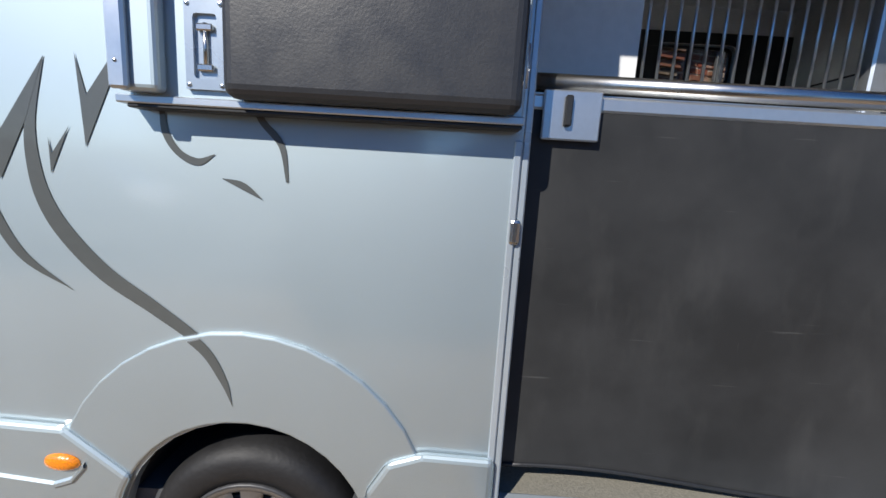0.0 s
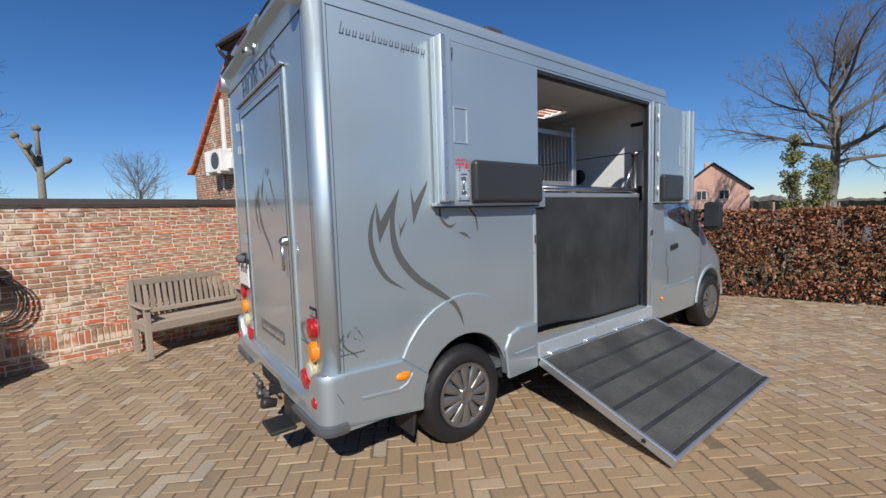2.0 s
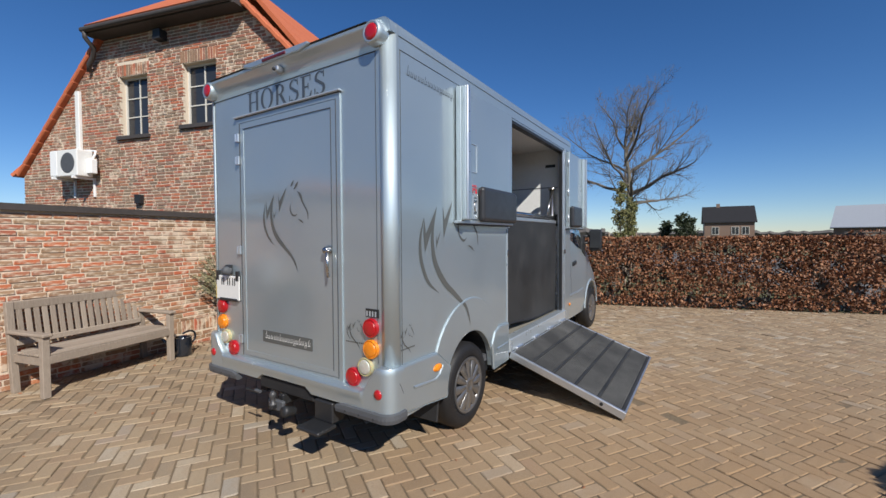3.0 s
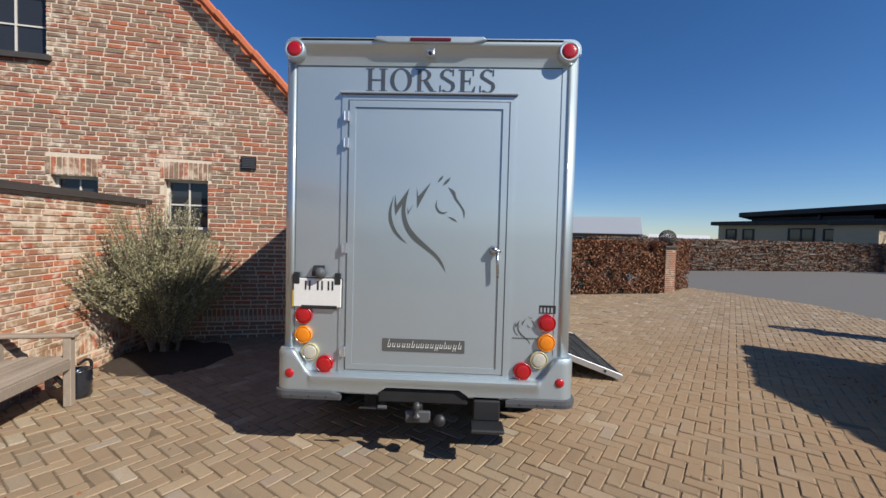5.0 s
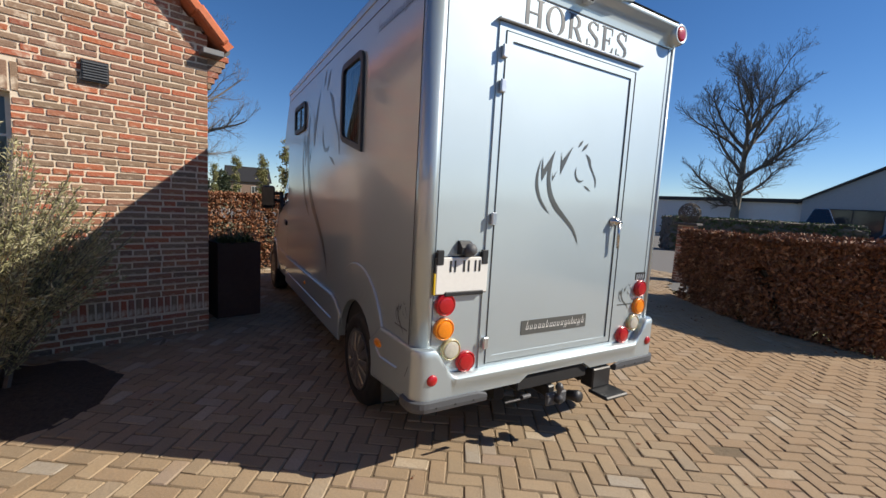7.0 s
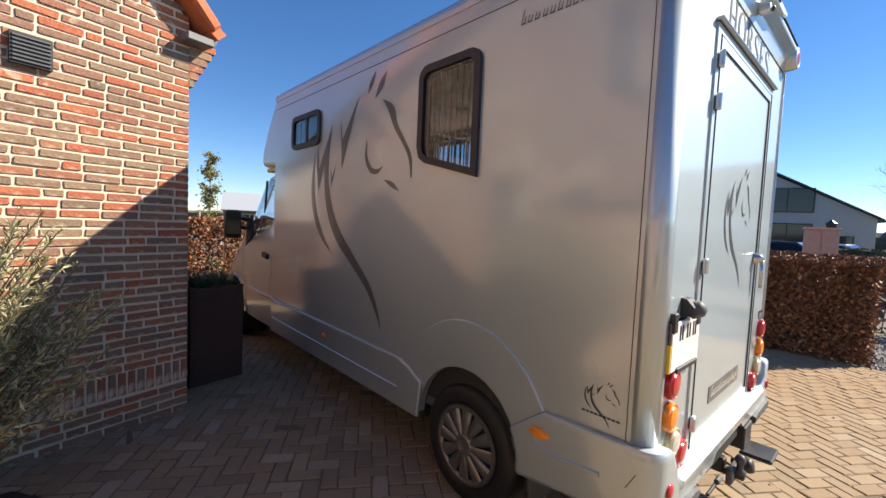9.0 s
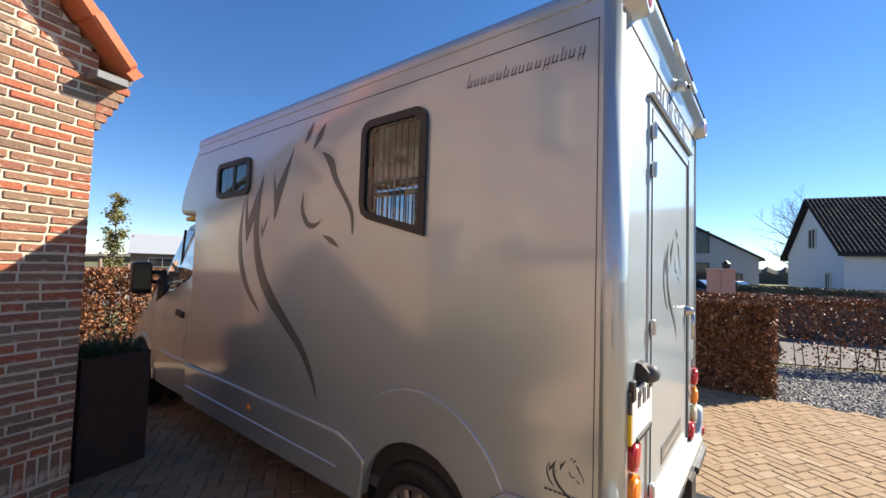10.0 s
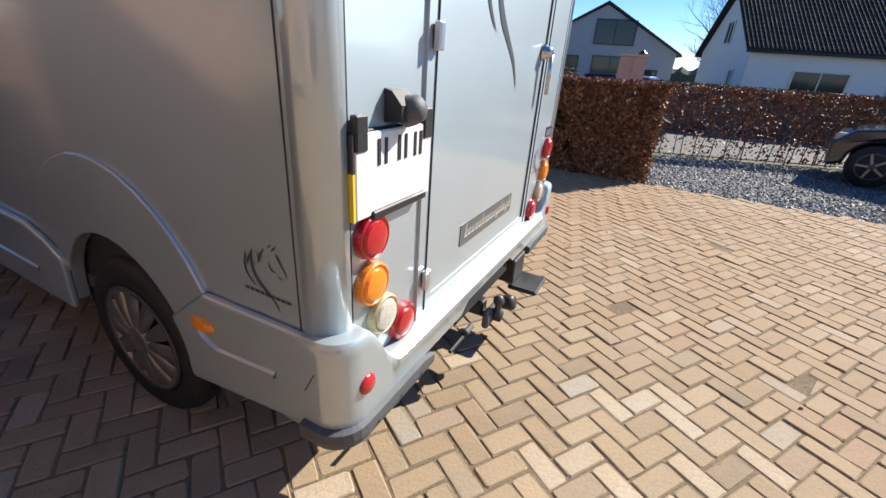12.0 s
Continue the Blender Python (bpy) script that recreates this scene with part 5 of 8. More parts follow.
for k in range(bands):
    y0, y1 = -rl * (k + 1) / bands, -rl * k / bands
    mat_ = part("rubber_mat", box(0.02, RW - 0.02, y0 + 0.012, y1 - 0.012, -0.006, 0.004, 0.003), M_MAT, ramp, "black ribbed rubber mat")
    bm = bmesh.new()
    for i in range(12):
        yy = y0 + 0.028 + (y1 - y0 - 0.056) * i / 11
        box(0.03, RW - 0.03, yy - 0.0035, yy + 0.0035, 0.0035, 0.008, bm=bm)
    part("ribbing", bm, M_MAT, mat_)
    part("tread_bar", box(0.02, RW - 0.02, y0 - 0.014, y0 + 0.014, -0.004, 0.015, 0.005), M_RUBBER, ramp, "raised rubber foot bar")
part("ramp_catch", tube((-0.02, -rl * 0.84, -0.02), (0.0, -rl * 0.84, -0.02), 0.015), M_BLACK, ramp, "black ramp catch")

# ---- inside the box ----
part("ceiling", cut(box(0.05, BOX_X - 0.02, YR + 0.05, YL - 0.05, 2.765, 2.795), [box(2.98, 3.38, -0.22, 0.17, 2.6, 3.2)]), M_INNER, truck, "pale ceiling panel")
LI = [raked(LWIN[0] + 0.03, LWIN[1] - 0.03, LWIN[2] + 0.035, LWIN[3] - 0.03, 0.05, 0.11), rounded(SWIN[0] + 0.03, SWIN[1] - 0.03, SWIN[2] + 0.03, SWIN[3] - 0.03, 0.04)]
part("inner_wall", slab([(0.05, 0.86), (BOX_X - 0.02, 0.86), (BOX_X - 0.02, 2.77), (0.05, 2.77)], 0.012, LI, lambda a, b, c: (a, YL - 0.042 - c, b)), M_INNER, truck, "pale inner wall")
part("inner_wall", box(0.05, DOOR_X0 - 0.01, YR + 0.045, YR + 0.06, 0.86, 2.77), M_INNER, truck)
part("inner_rear", box(0.042, 0.06, YR + 0.06, YL - 0.06, 0.5, 2.77), M_INNER, truck)
BULK = 3.78
bulk = part("bulkhead", box(BULK, BULK + 0.03, YR + 0.045, YL - 0.05, 0.5, 2.77), M_WHITE, truck, "white front bulkhead")
part("bulkhead_seam", box(BULK - 0.004, BULK, YR + 0.06, YL - 0.06, 2.235, 2.245), M_SEAM, bulk)
part("bulkhead_label", box(BULK - 0.006, BULK, -0.86, -0.72, 2.52, 2.56), M_BLACK, bulk, "small black label")
part("bulkhead_pad", box(BULK - 0.06, BULK, YR + 0.08, YL - 0.08, 1.70, 1.86, 0.03, 3), M_RUBBER, bulk, "black breast pad")
part("air_vent", lathe([(0.0, 0.06), (0.05, 0.055), (0.085, 0.03), (0.09, 0.0)], 22), M_BLACK, bulk, "round black vent", True, pose(BULK, -0.05, 2.03, 0, -90, 0))
# one dark sheet covers the left inner wall up to z 2.60
part("wall_mat", slab([(0.07, 0.5), (BULK, 0.5), (BULK, 2.60), (0.07, 2.60)], 0.015, LI, lambda a, b, c: (a, YL - 0.056 - c, b)), M_RUBBER, truck, "dark rubber wall mat")
divider = empty("stall_divider", "", "")
divider.parent = truck
wave = [(1.76 + 1.77 * k / 24, 0.646 + 0.024 * math.sin(0.1 + 8.0 * k / 24) * math.exp(-1.2 * k / 24) - 0.075 * k / 24) for k in range(25)]
div_mat = part("divider_mat", slab([*wave, (3.53, 1.735), (1.76, 1.735)], 0.04, (), lambda a, b, c: (a, YR + 0.085 + c, b)), M_RUBBER, divider, "black scuffed rubber panel with a wavy lower edge")
part("mat_edge", hose([(a, YR + 0.084, b) for a, b in wave], 0.007), M_BLACK, div_mat, "black rolled rubber edge", True)
part("divider_rail", box(1.76, 3.53, YR + 0.078, YR + 0.132, 1.725, 1.765, 0.006), M_ALU, divider, "aluminium top channel")
part("breast_bar", tube((1.75, -0.90, 1.805), (3.55, -0.90, 1.805), 0.026, None, 18), M_STEEL, divider, "stainless steel round bar", True)
part("bar_bracket", box(1.79, 1.945, YR + 0.06, YR + 0.075, 1.645, 1.775, 0.004), M_ALU, divider, "steel latch plate")
part("bracket_bolt", box(1.845, 1.865, YR + 0.045, YR + 0.062, 1.68, 1.76, 0.004), M_BLACK, divider)
post = part("post", tube((3.565, -0.88, 0.55), (3.565, -0.88, 2.20), 0.033, None, 18), M_STEEL, divider, "stainless steel post", True)
part("post_top", tube((3.565, -0.88, 2.18), (3.565, -0.88, 2.21), 0.05, None, 18), M_STEEL, post, "", True)
part("post_collar", tube((3.565, -0.88, 1.63), (3.565, -0.88, 1.68), 0.048, None, 18), M_STEEL, post, "", True)
part("brace", tube((3.555, -0.88, 2.13), (3.35, -0.88, 1.82), 0.013, None, 12), M_STEEL, divider, "steel brace", True)
grille = empty("grille", "", "")
grille.parent = truck
GY = -0.35
for z in (1.905, 2.44):
    part("grille_rail", box(1.80, 3.16, GY - 0.02, GY + 0.02, z - 0.025, z + 0.025, 0.006), M_ALU, grille, "aluminium grille rail")
part("grille_post", box(3.16, 3.235, GY - 0.035, GY + 0.035, 0.5, 2.52, 0.008), M_ALU, grille, "aluminium post")
part("grille_panel", box(1.80, 2.26, GY - 0.015, GY + 0.015, 1.93, 2.415), M_INNER, grille, "pale panel")
part("divider_board", box(1.80, 3.16, GY - 0.015, GY + 0.015, 0.52, 1.70), M_RUBBER, grille, "black partition board")
for k in range(15):
    x = 2.29 + 0.0605 * k
    part("grille_bar", tube((x, GY, 1.93), (x, GY, 2.415), 0.0065, None, 8), M_ALU, grille, "", True)
roof_hatch = part("ceiling_hatch", slab(rounded(2.95, 3.40, -0.25, 0.20, 0.03), 0.02, [rounded(2.99, 3.36, -0.21, 0.16, 0.02)], lambda a, b, c: (a, b, 2.745 + c)), M_WHITE, truck, "white ceiling hatch frame")
for k in range(5):
    part("hatch_slat", box(2.99, 3.37, -0.205 + 0.085 * k, -0.175 + 0.085 * k, 2.775, 2.79, 0.003), M_TILE, roof_hatch, "brown hatch slat")
hatch_pane = part("hatch_pane", box(2.96, 3.40, -0.24, 0.19, 2.895, 2.901), M_GLASS, roof_hatch, "clear roof hatch pane")
hatch_pane.visible_shadow = False
part("ceiling_lamp", lathe([(0.0, -0.03), (0.06, -0.026), (0.08, 0.0)], 20), M_CLEAR, truck, "round ceiling lamp", True, pose(2.45, -0.35, 2.765))

# windows of the left side
def side_window(a, b, c, d, r, label, bars, rise=0.0):
    w = empty("side_window", "", "")
    w.parent = truck
    t = 0.045
    shape = (lambda e, q: raked(a + e, b - e, c + e * 1.2, d - e, q, rise * (b - a - 2 * e) / (b - a), 5)) if rise else (lambda e, q: rounded(a + e, b - e, c + e, d - e, q, 5))
    bm = slab(shape(0.0, r + 0.03), 0.022, [shape(t, r)], lambda p, q, o: (p, YL + 0.020 - o, q))
    part("window_frame", bm, M_BLACK, w, label)
    part("pane", slab(shape(t - 0.004, r), 0.004, (), lambda p, q, o: (p, YL + 0.006 - o, q)), M_TINTED, w, "dark tinted pane")
    if not bars:
        m = (a + b) / 2 - 0.02
        part("sash", box(m - 0.02, m + 0.02, YL - 0.004, YL + 0.012, c + t, d - t), M_BLACK, w, "black sash bar")
    for k in range(bars):
        x = a + 0.06 + (b - a - 0.12) * k / max(1, bars - 1)
        part("guard_bar", tube((x, YL - 0.07, c + 0.02), (x, YL - 0.07, d), 0.005, None, 8), M_STEEL, w, "", True)
    return w


side_window(*LWIN, 0.05, "black window frame with rounded corners and a raked lower edge", 9, 0.13)
side_window(*SWIN, 0.04, "black window frame with rounded corners", 0)


# ---- cab ----
# stations from the back of the cab to the nose: x, half width at the belt, top height, half width at the top
CAB = [(3.90, 0.965, 2.14, 0.80), (4.30, 0.965, 2.17, 0.80), (4.62, 0.962, 2.12, 0.79), (4.90, 0.958, 1.90, 0.79), (5.18, 0.955, 1.55, 0.82), (5.38, 0.95, 1.30, 0.85), (5.62, 0.935, 1.17, 0.84), (5.86, 0.90, 1.07, 0.80), (6.04, 0.83, 0.95, 0.72), (6.14, 0.72, 0.80, 0.62)]


def cab_section(x, w, top, wt, inset=0.0):
    """Half the outline of a cross section, from the bottom centre round to the top centre."""
    w, wt, top = w - inset, wt - inset, top - inset
    low = 0.30 + inset + (0.0 if x < 5.7 else (x - 5.7) * 0.25)
    belt = min(1.22, low + (top - low) * 0.72)
    return [(0.0, low), (w - 0.10, low), (w - 0.02, low + 0.05), (w + 0.012, 0.52 if top > 0.9 else low + 0.2), (w + 0.010, min(0.74, belt - 0.02)), (w, belt), (w - (w - wt) * 0.55, belt + (top - belt) * 0.62), (wt, top - 0.05), (wt - 0.09, top - 0.005), (0.0, top + 0.025)]


def loft(stations, inset=0.0):
    bm = bmesh.new()
    rings = []
    for x, w, top, wt in stations:
        half = cab_section(x, w, top, wt, inset)
        pts = half + [(-y, z) for y, z in half[-2:0:-1]]
        rings.append([bm.verts.new((x, YM + y, z)) for y, z in pts])
    for p, q in zip(rings, rings[1:]):
        for i in range(len(p)):
            j = (i + 1) % len(p)
            bm.faces.new((p[i], p[j], q[j], q[i]))
    bm.faces.new(rings[0])
    bm.faces.new(rings[-1])
    bmesh.ops.recalc_face_normals(bm, faces=bm.faces)
    return bm


def prism(outline, y0, y1):
    return slab(outline, y1 - y0, (), lambda a, b, c: (a, y0 + c, b))


SIDE_GLASS = [(4.16, 2.02), (4.10, 1.62), (4.20, 1.50), (4.55, 1.38), (4.96, 1.31), (4.94, 1.42), (4.66, 1.99), (4.58, 2.04)]
inner = loft([(4.02, *CAB[0][1:]), CAB[1], CAB[2], CAB[3], CAB[4], (5.30, 0.95, 1.40, 0.85)], 0.055)
wells = [tube((HUB_F, YM - 1.2, HUB_Z + 0.05), (HUB_F, YM - 0.66, HUB_Z + 0.05), 0.405, None, 32), tube((HUB_F, YM + 0.66, HUB_Z + 0.05), (HUB_F, YM + 1.2, HUB_Z + 0.05), 0.405, None, 32)]
screen = prism([(4.74, 2.12), (4.66, 1.99), (5.22, 1.30), (5.40, 1.36)], YM - 0.74, YM + 0.74)
body = cut(loft(CAB), [inner, *wells, prism(SIDE_GLASS, YM - 1.2, YM - 0.6), prism(SIDE_GLASS, YM + 0.6, YM + 1.2), screen])
cab = part("cab", body, M_PAINT, truck, "silver blue van cab")
for p in cab.data.polygons:
    p.use_smooth = p.area > 0.002
cab.data.set_sharp_from_angle(angle=radians(32))
for y0 in (YM - 0.655, YM + 0.645):
    part("well_lining", tube((HUB_F, y0, HUB_Z + 0.05), (HUB_F, y0 + 0.01, HUB_Z + 0.05), 0.402, None, 32), M_DARK, cab, "black wheel well")
for s in (-1, 1):
    w = lambda b: YM + s * (0.952 - max(0.0, (b - 1.22)) * 0.155)
    bm = slab([(4.165, 2.01), (4.11, 1.62), (4.21, 1.51), (4.55, 1.39), (4.95, 1.32), (4.93, 1.42), (4.655, 1.98), (4.58, 2.03)], 0.004, (), lambda a, b, c: (a, w(b), b))
    part("side_glass", bm, M_TINTED if s < 0 else M_GLASS, cab, "cab side window")
    part("glass_bar", prism([(4.48, 2.02), (4.50, 2.02), (4.60, 1.38), (4.58, 1.38)], w(1.7) - 0.01, w(1.7) + 0.01), M_BLACK, cab)
    ys = YM + s * 0.972
    # door seams
    seam = [(4.06, 2.0), (4.05, 1.45), (4.06, 1.06), (4.03, 0.98), (4.09, 0.93), (4.09, 0.72)]
    out = Vector((0, s, 0))
    ring = [(Vector((a, YM + s * (0.966 - max(0.0, b - 1.22) * 0.155 + (0.008 if b < 1.2 else 0.0)), b)), out, Vector((1, 0, 0))) for a, b in seam]
    part("seam", swept(ring, [(0.003, -0.004), (0.003, 0.004)]), M_SEAM, cab)
    seam = [(5.02, 1.30), (5.02, 0.86), (4.90, 0.62), (4.86, 0.45)]
    ring = [(Vector((a, YM + s * 0.972, b)), out, Vector((1, 0, 0))) for a, b in seam]
    part("seam", swept(ring, [(0.003, -0.004), (0.003, 0.004)]), M_SEAM, cab)
    part("side_rib", swept([(Vector((a, YM + s * 0.974, b)), out, Vector((0, 0, 1))) for a, b in ((3.94, 0.70), (4.40, 0.70), (4.78, 0.72))], [(0.0, -0.018), (0.012, -0.004), (0.006, 0.018), (0.0, 0.022)]), M_PAINT, cab)
    bm = box(-0.085, 0.085, -0.016, 0.016, -0.03, 0.03, 0.012, 2)
    part("door_handle", bm, M_BLACK, cab, "black cab door handle", at=pose(4.24, YM + s * 0.975, 1.155, 0, -6, 0))
    arch_ring = [(Vector((x, YM + s * 0.962, z)), out, Vector((math.cos(a), 0, math.sin(a)))) for a in [radians(v) for v in range(0, 181, 10)] for x, z in [(HUB_F + 0.41 * math.cos(a), HUB_Z + 0.05 + 0.41 * math.sin(a))]]
    part("arch_lip", swept(arch_ring, [(0.0, -0.012), (0.014, -0.006), (0.014, 0.025), (0.0, 0.04)]), M_PAINT, cab, "wheel arch lip")
    # mirror
    mir = part("mirror", box(-0.08, 0.08, -0.095, 0.095, -0.175, 0.175, 0.045, 3), M_BLACK, truck, "black door mirror on a double arm", True, pose(5.0, YM + s * 1.11, 1.49, 0, 0, -8 * s))
    part("mirror_glass", box(-0.005, 0.005, -0.08, 0.08, -0.13, 0.15, 0.004), M_PANE, mir, "mirror glass", at=pose(-0.091, 0, 0.005))
    for z in (1.44, 1.55):
        part("mirror_arm", tube((4.88, YM + s * 0.93, z), (5.0, YM + s * 1.05, z + 0.01), 0.024, 0.02, 12), M_BLACK, mir, "", True).matrix_parent_inverse = mir.matrix_basis.inverted()
    part("mirror_foot", prism([(4.78, 1.33), (4.99, 1.22), (4.93, 1.55), (4.82, 1.58)], YM + s * 0.94 - 0.02, YM + s * 0.94 + 0.02), M_BLACK, cab, "black mirror triangle")
part("windscreen", slab([(4.70, 2.03), (5.30, 1.31), (5.306, 1.316), (4.706, 2.036)], 1.46, (), lambda a, b, c: (a, YM - 0.73 + c, b)), M_GLASS, cab, "front windscreen")
part("dashboard", box(4.95, 5.32, YM - 0.85, YM + 0.85, 0.85, 1.16, 0.05, 2), M_BLACK, cab, "black dashboard")
for y in (-0.45, 0.40):
    seat = part("cab_seat", box(4.18, 4.70, YM + y - 0.24, YM + y + 0.24, 0.62, 0.92, 0.05, 2), M_GREY_PLASTIC, cab, "grey cab seat")
    part("seat_back", box(4.12, 4.26, YM + y - 0.23, YM + y + 0.23, 0.9, 1.62, 0.05, 2), M_GREY_PLASTIC, seat)
# rounded nose of the box over the cab
prof = [(3.90, 2.13), (4.36, 2.16), (4.375, 2.24), (4.34, 2.36), (4.24, 2.52), (4.09, 2.72), (3.98, 2.83), (3.93, 2.885), (3.90, 2.885)]
bm = slab(prof, 2.0 - 0.03, (), lambda a, b, c: (a, YR + 0.015 + c, b))
es = [e for e in bm.edges if len(e.link_faces) == 2 and abs(e.calc_face_angle(0)) > 1.0 and max(v.co.x for v in e.verts) > 3.95]
bmesh.ops.bevel(bm, geom=es, offset=0.05, segments=3, affect="EDGES", profile=0.5)
part("luton", bm, M_PAINT, truck, "rounded nose over the cab")
part("cab_marker", box(4.02, 4.36, YM - 0.93, YM + 0.93, 2.105, 2.15, 0.01), M_YELLOW, truck, "amber marker strip over the cab door")


# ---- bench ----
def wooden_bench():
    b = empty("garden_bench", "grey weathered wooden slatted bench against the brick wall", "bench")
    L, D = 1.36, 0.58
    for x in (0.0, L - 0.065):
        part("leg", box(x, x + 0.065, 0.0, 0.06, 0.0, 0.60, 0.005), M_BENCH, b)
        bm = box(x, x + 0.065, 0.0, 0.05, 0.0, 0.92, 0.005)
        for v in bm.verts:
            v.co.y += max(0.0, v.co.z - 0.42) * 0.16
        part("leg", bm, M_BENCH, b, at=pose(0, D - 0.10, 0))
        part("armrest", box(x - 0.012, x + 0.077, -0.03, D - 0.02, 0.60, 0.635, 0.010), M_BENCH, b)
        part("side_rail", box(x + 0.012, x + 0.053, 0.05, D - 0.09, 0.32, 0.40, 0.004), M_BENCH, b)
    part("seat_rail", box(0.06, L - 0.06, 0.0, 0.035, 0.33, 0.41, 0.004), M_BENCH, b)
    part("seat_rail", box(0.06, L - 0.06, D - 0.11, D - 0.075, 0.32, 0.40, 0.004), M_BENCH, b)
    for k in range(7):
        y = 0.01 + 0.068 * k
        part("seat_slat", box(0.0 if 0 < k < 6 else 0.065, L if 0 < k < 6 else L - 0.065, y, y + 0.056, 0.41, 0.432, 0.004), M_BENCH, b)
    part("top_rail", box(0.06, L - 0.06, D - 0.015, D + 0.025, 0.83, 0.92, 0.008), M_BENCH, b)
    part("lower_rail", box(0.06, L - 0.06, D - 0.075, D - 0.04, 0.47, 0.53, 0.005), M_BENCH, b)
    n = 17
    for k in range(n):
        x = 0.085 + (L - 0.17 - 0.048) * k / (n - 1)
        bm = box(x, x + 0.048, -0.008, 0.008, 0.52, 0.84, 0.003)
        for v in bm.verts:
            v.co.y += (v.co.z - 0.52) * 0.16
        part("back_slat", bm, M_BENCH, b, at=pose(0, D - 0.055, 0))
    return b


bench = wooden_bench()
bench.matrix_basis = pose(-0.70, 2.745, 0, 0, 0, math.degrees(math.atan2(0.24, 0.97)))

# ---- watering can ----
can = empty("watering_can", "dark grey ribbed plastic watering can", "watering can")
can.matrix_basis = pose(0.78, 3.20, 0, 0, 0, 10)
part("body", lathe([(0.0, 0.0), (0.095, 0.0), (0.105, 0.02), (0.10, 0.06), (0.108, 0.08), (0.10, 0.11), (0.108, 0.14), (0.10, 0.17), (0.106, 0.20), (0.10, 0.235), (0.105, 0.25), (0.095, 0.25), (0.09, 0.20), (0.0, 0.03)], 26), M_CAR, can, "dark grey ribbed body", True)
pts = [Vector((0.06, 0, 0.255)), Vector((0.0, 0, 0.295)), Vector((0.10, 0, 0.31)), Vector((0.165, 0, 0.27)), Vector((0.165, 0, 0.19)), Vector((0.105, 0, 0.13))]
line = curve_points([p for p in pts[1:]], 6)
part("can_handle", hose(line, 0.014), M_CAR, can, "", True)
part("spout", tube((-0.09, 0, 0.08), (-0.27, 0, 0.28), 0.026, 0.016, 12), M_CAR, can, "", True)


# ---- planters with grass ----
def planter(x, y, w, d, h, turn, label, dry):
    p = empty("planter", label, "planter")
    p.matrix_basis = pose(x, y, 0, 0, 0, turn)
    bm = slab([(-w / 2, -d / 2), (w / 2, -d / 2), (w / 2, d / 2), (-w / 2, d / 2)], h, [[(-w / 2 + 0.03, -d / 2 + 0.03), (w / 2 - 0.03, -d / 2 + 0.03), (w / 2 - 0.03, d / 2 - 0.03), (-w / 2 + 0.03, d / 2 - 0.03)]], lambda a, b, c: (a, b, c))
    part("pot", bm, M_CORTEN, p, "brown square planter")
    part("soil", box(-w / 2 + 0.025, w / 2 - 0.025, -d / 2 + 0.025, d / 2 - 0.025, h - 0.14, h - 0.06), M_SAND, p)
    rng = random.Random(int(x * 100))
    verts, faces = [], []
    for i in range(900):
        bx, by = rng.uniform(-w / 2, w / 2) * 0.85, rng.uniform(-d / 2, d / 2) * 0.85
        a, lean, ln, wd = rng.uniform(0, 6.28), rng.uniform(0.03, 0.28), (rng.uniform(0.22, 0.42) if dry else rng.uniform(0.12, 0.27)), rng.uniform(0.003, 0.006)
        dx, dy = math.cos(a), math.sin(a)
        i0 = len(verts)
        for k in range(4):
            t = k / 3
            px, py = bx + dx * lean * t * t * 1.3, by + dy * lean * t * t * 1.3
            pz = h - 0.08 + ln * (t - 0.35 * t * t * lean * 3.5)
            ww = wd * (1 - 0.85 * t)
            verts += [(px - dy * ww, py + dx * ww, pz), (px + dy * ww, py - dx * ww, pz)]
        for k in range(3):
            faces.append((i0 + 2 * k, i0 + 2 * k + 1, i0 + 2 * k + 3, i0 + 2 * k + 2))
    fast_mesh("grass", verts, faces, M_IVY if dry else M_GREEN, p, "clump of ornamental grass")
    return p


planter(3.92, 1.62, 0.46, 0.50, 0.92, 15, "tall dark brown planter with green grass beside the house corner", False)
planter(-2.28, 2.86, 0.46, 0.46, 0.62, 10, "brown square planter with dry grass before the wall", True)

# ---- charger on the garden wall ----
charger = empty("wall_charger", "white car charging box with coiled black cable", "car charger")
charger.matrix_basis = Matrix.Translation(on_wall(-2.07, 1.04)) @ Matrix.Rotation(math.atan2(WU.y, WU.x), 4, "Z")
part("case", box(-0.14, 0.14, -0.13, 0.0, -0.2, 0.2, 0.025, 3), M_PLATE, charger, "white plastic case")
part("display", box(-0.05, 0.06, -0.134, -0.128, 0.05, 0.14), M_BLACK, charger)
part("socket", lathe([(0.0, 0.06), (0.03, 0.06), (0.045, 0.03), (0.05, 0.0)], 18), M_GREY_PLASTIC, charger, "grey plug", True, pose(0.0, -0.13, -0.07, 90, 0, 0))
for k in range(4):
    r = 0.19 + 0.02 * k
    ring = [Vector((0.10 + 0.01 * k + r * 0.8 * math.sin(radians(v)), -0.05 - 0.018 * k, -0.20 + r * math.cos(radians(v)) * 1.05)) for v in range(0, 361, 24)]
    part("cable", hose(ring, 0.009), M_BLACK, charger, "black charging cable", True)


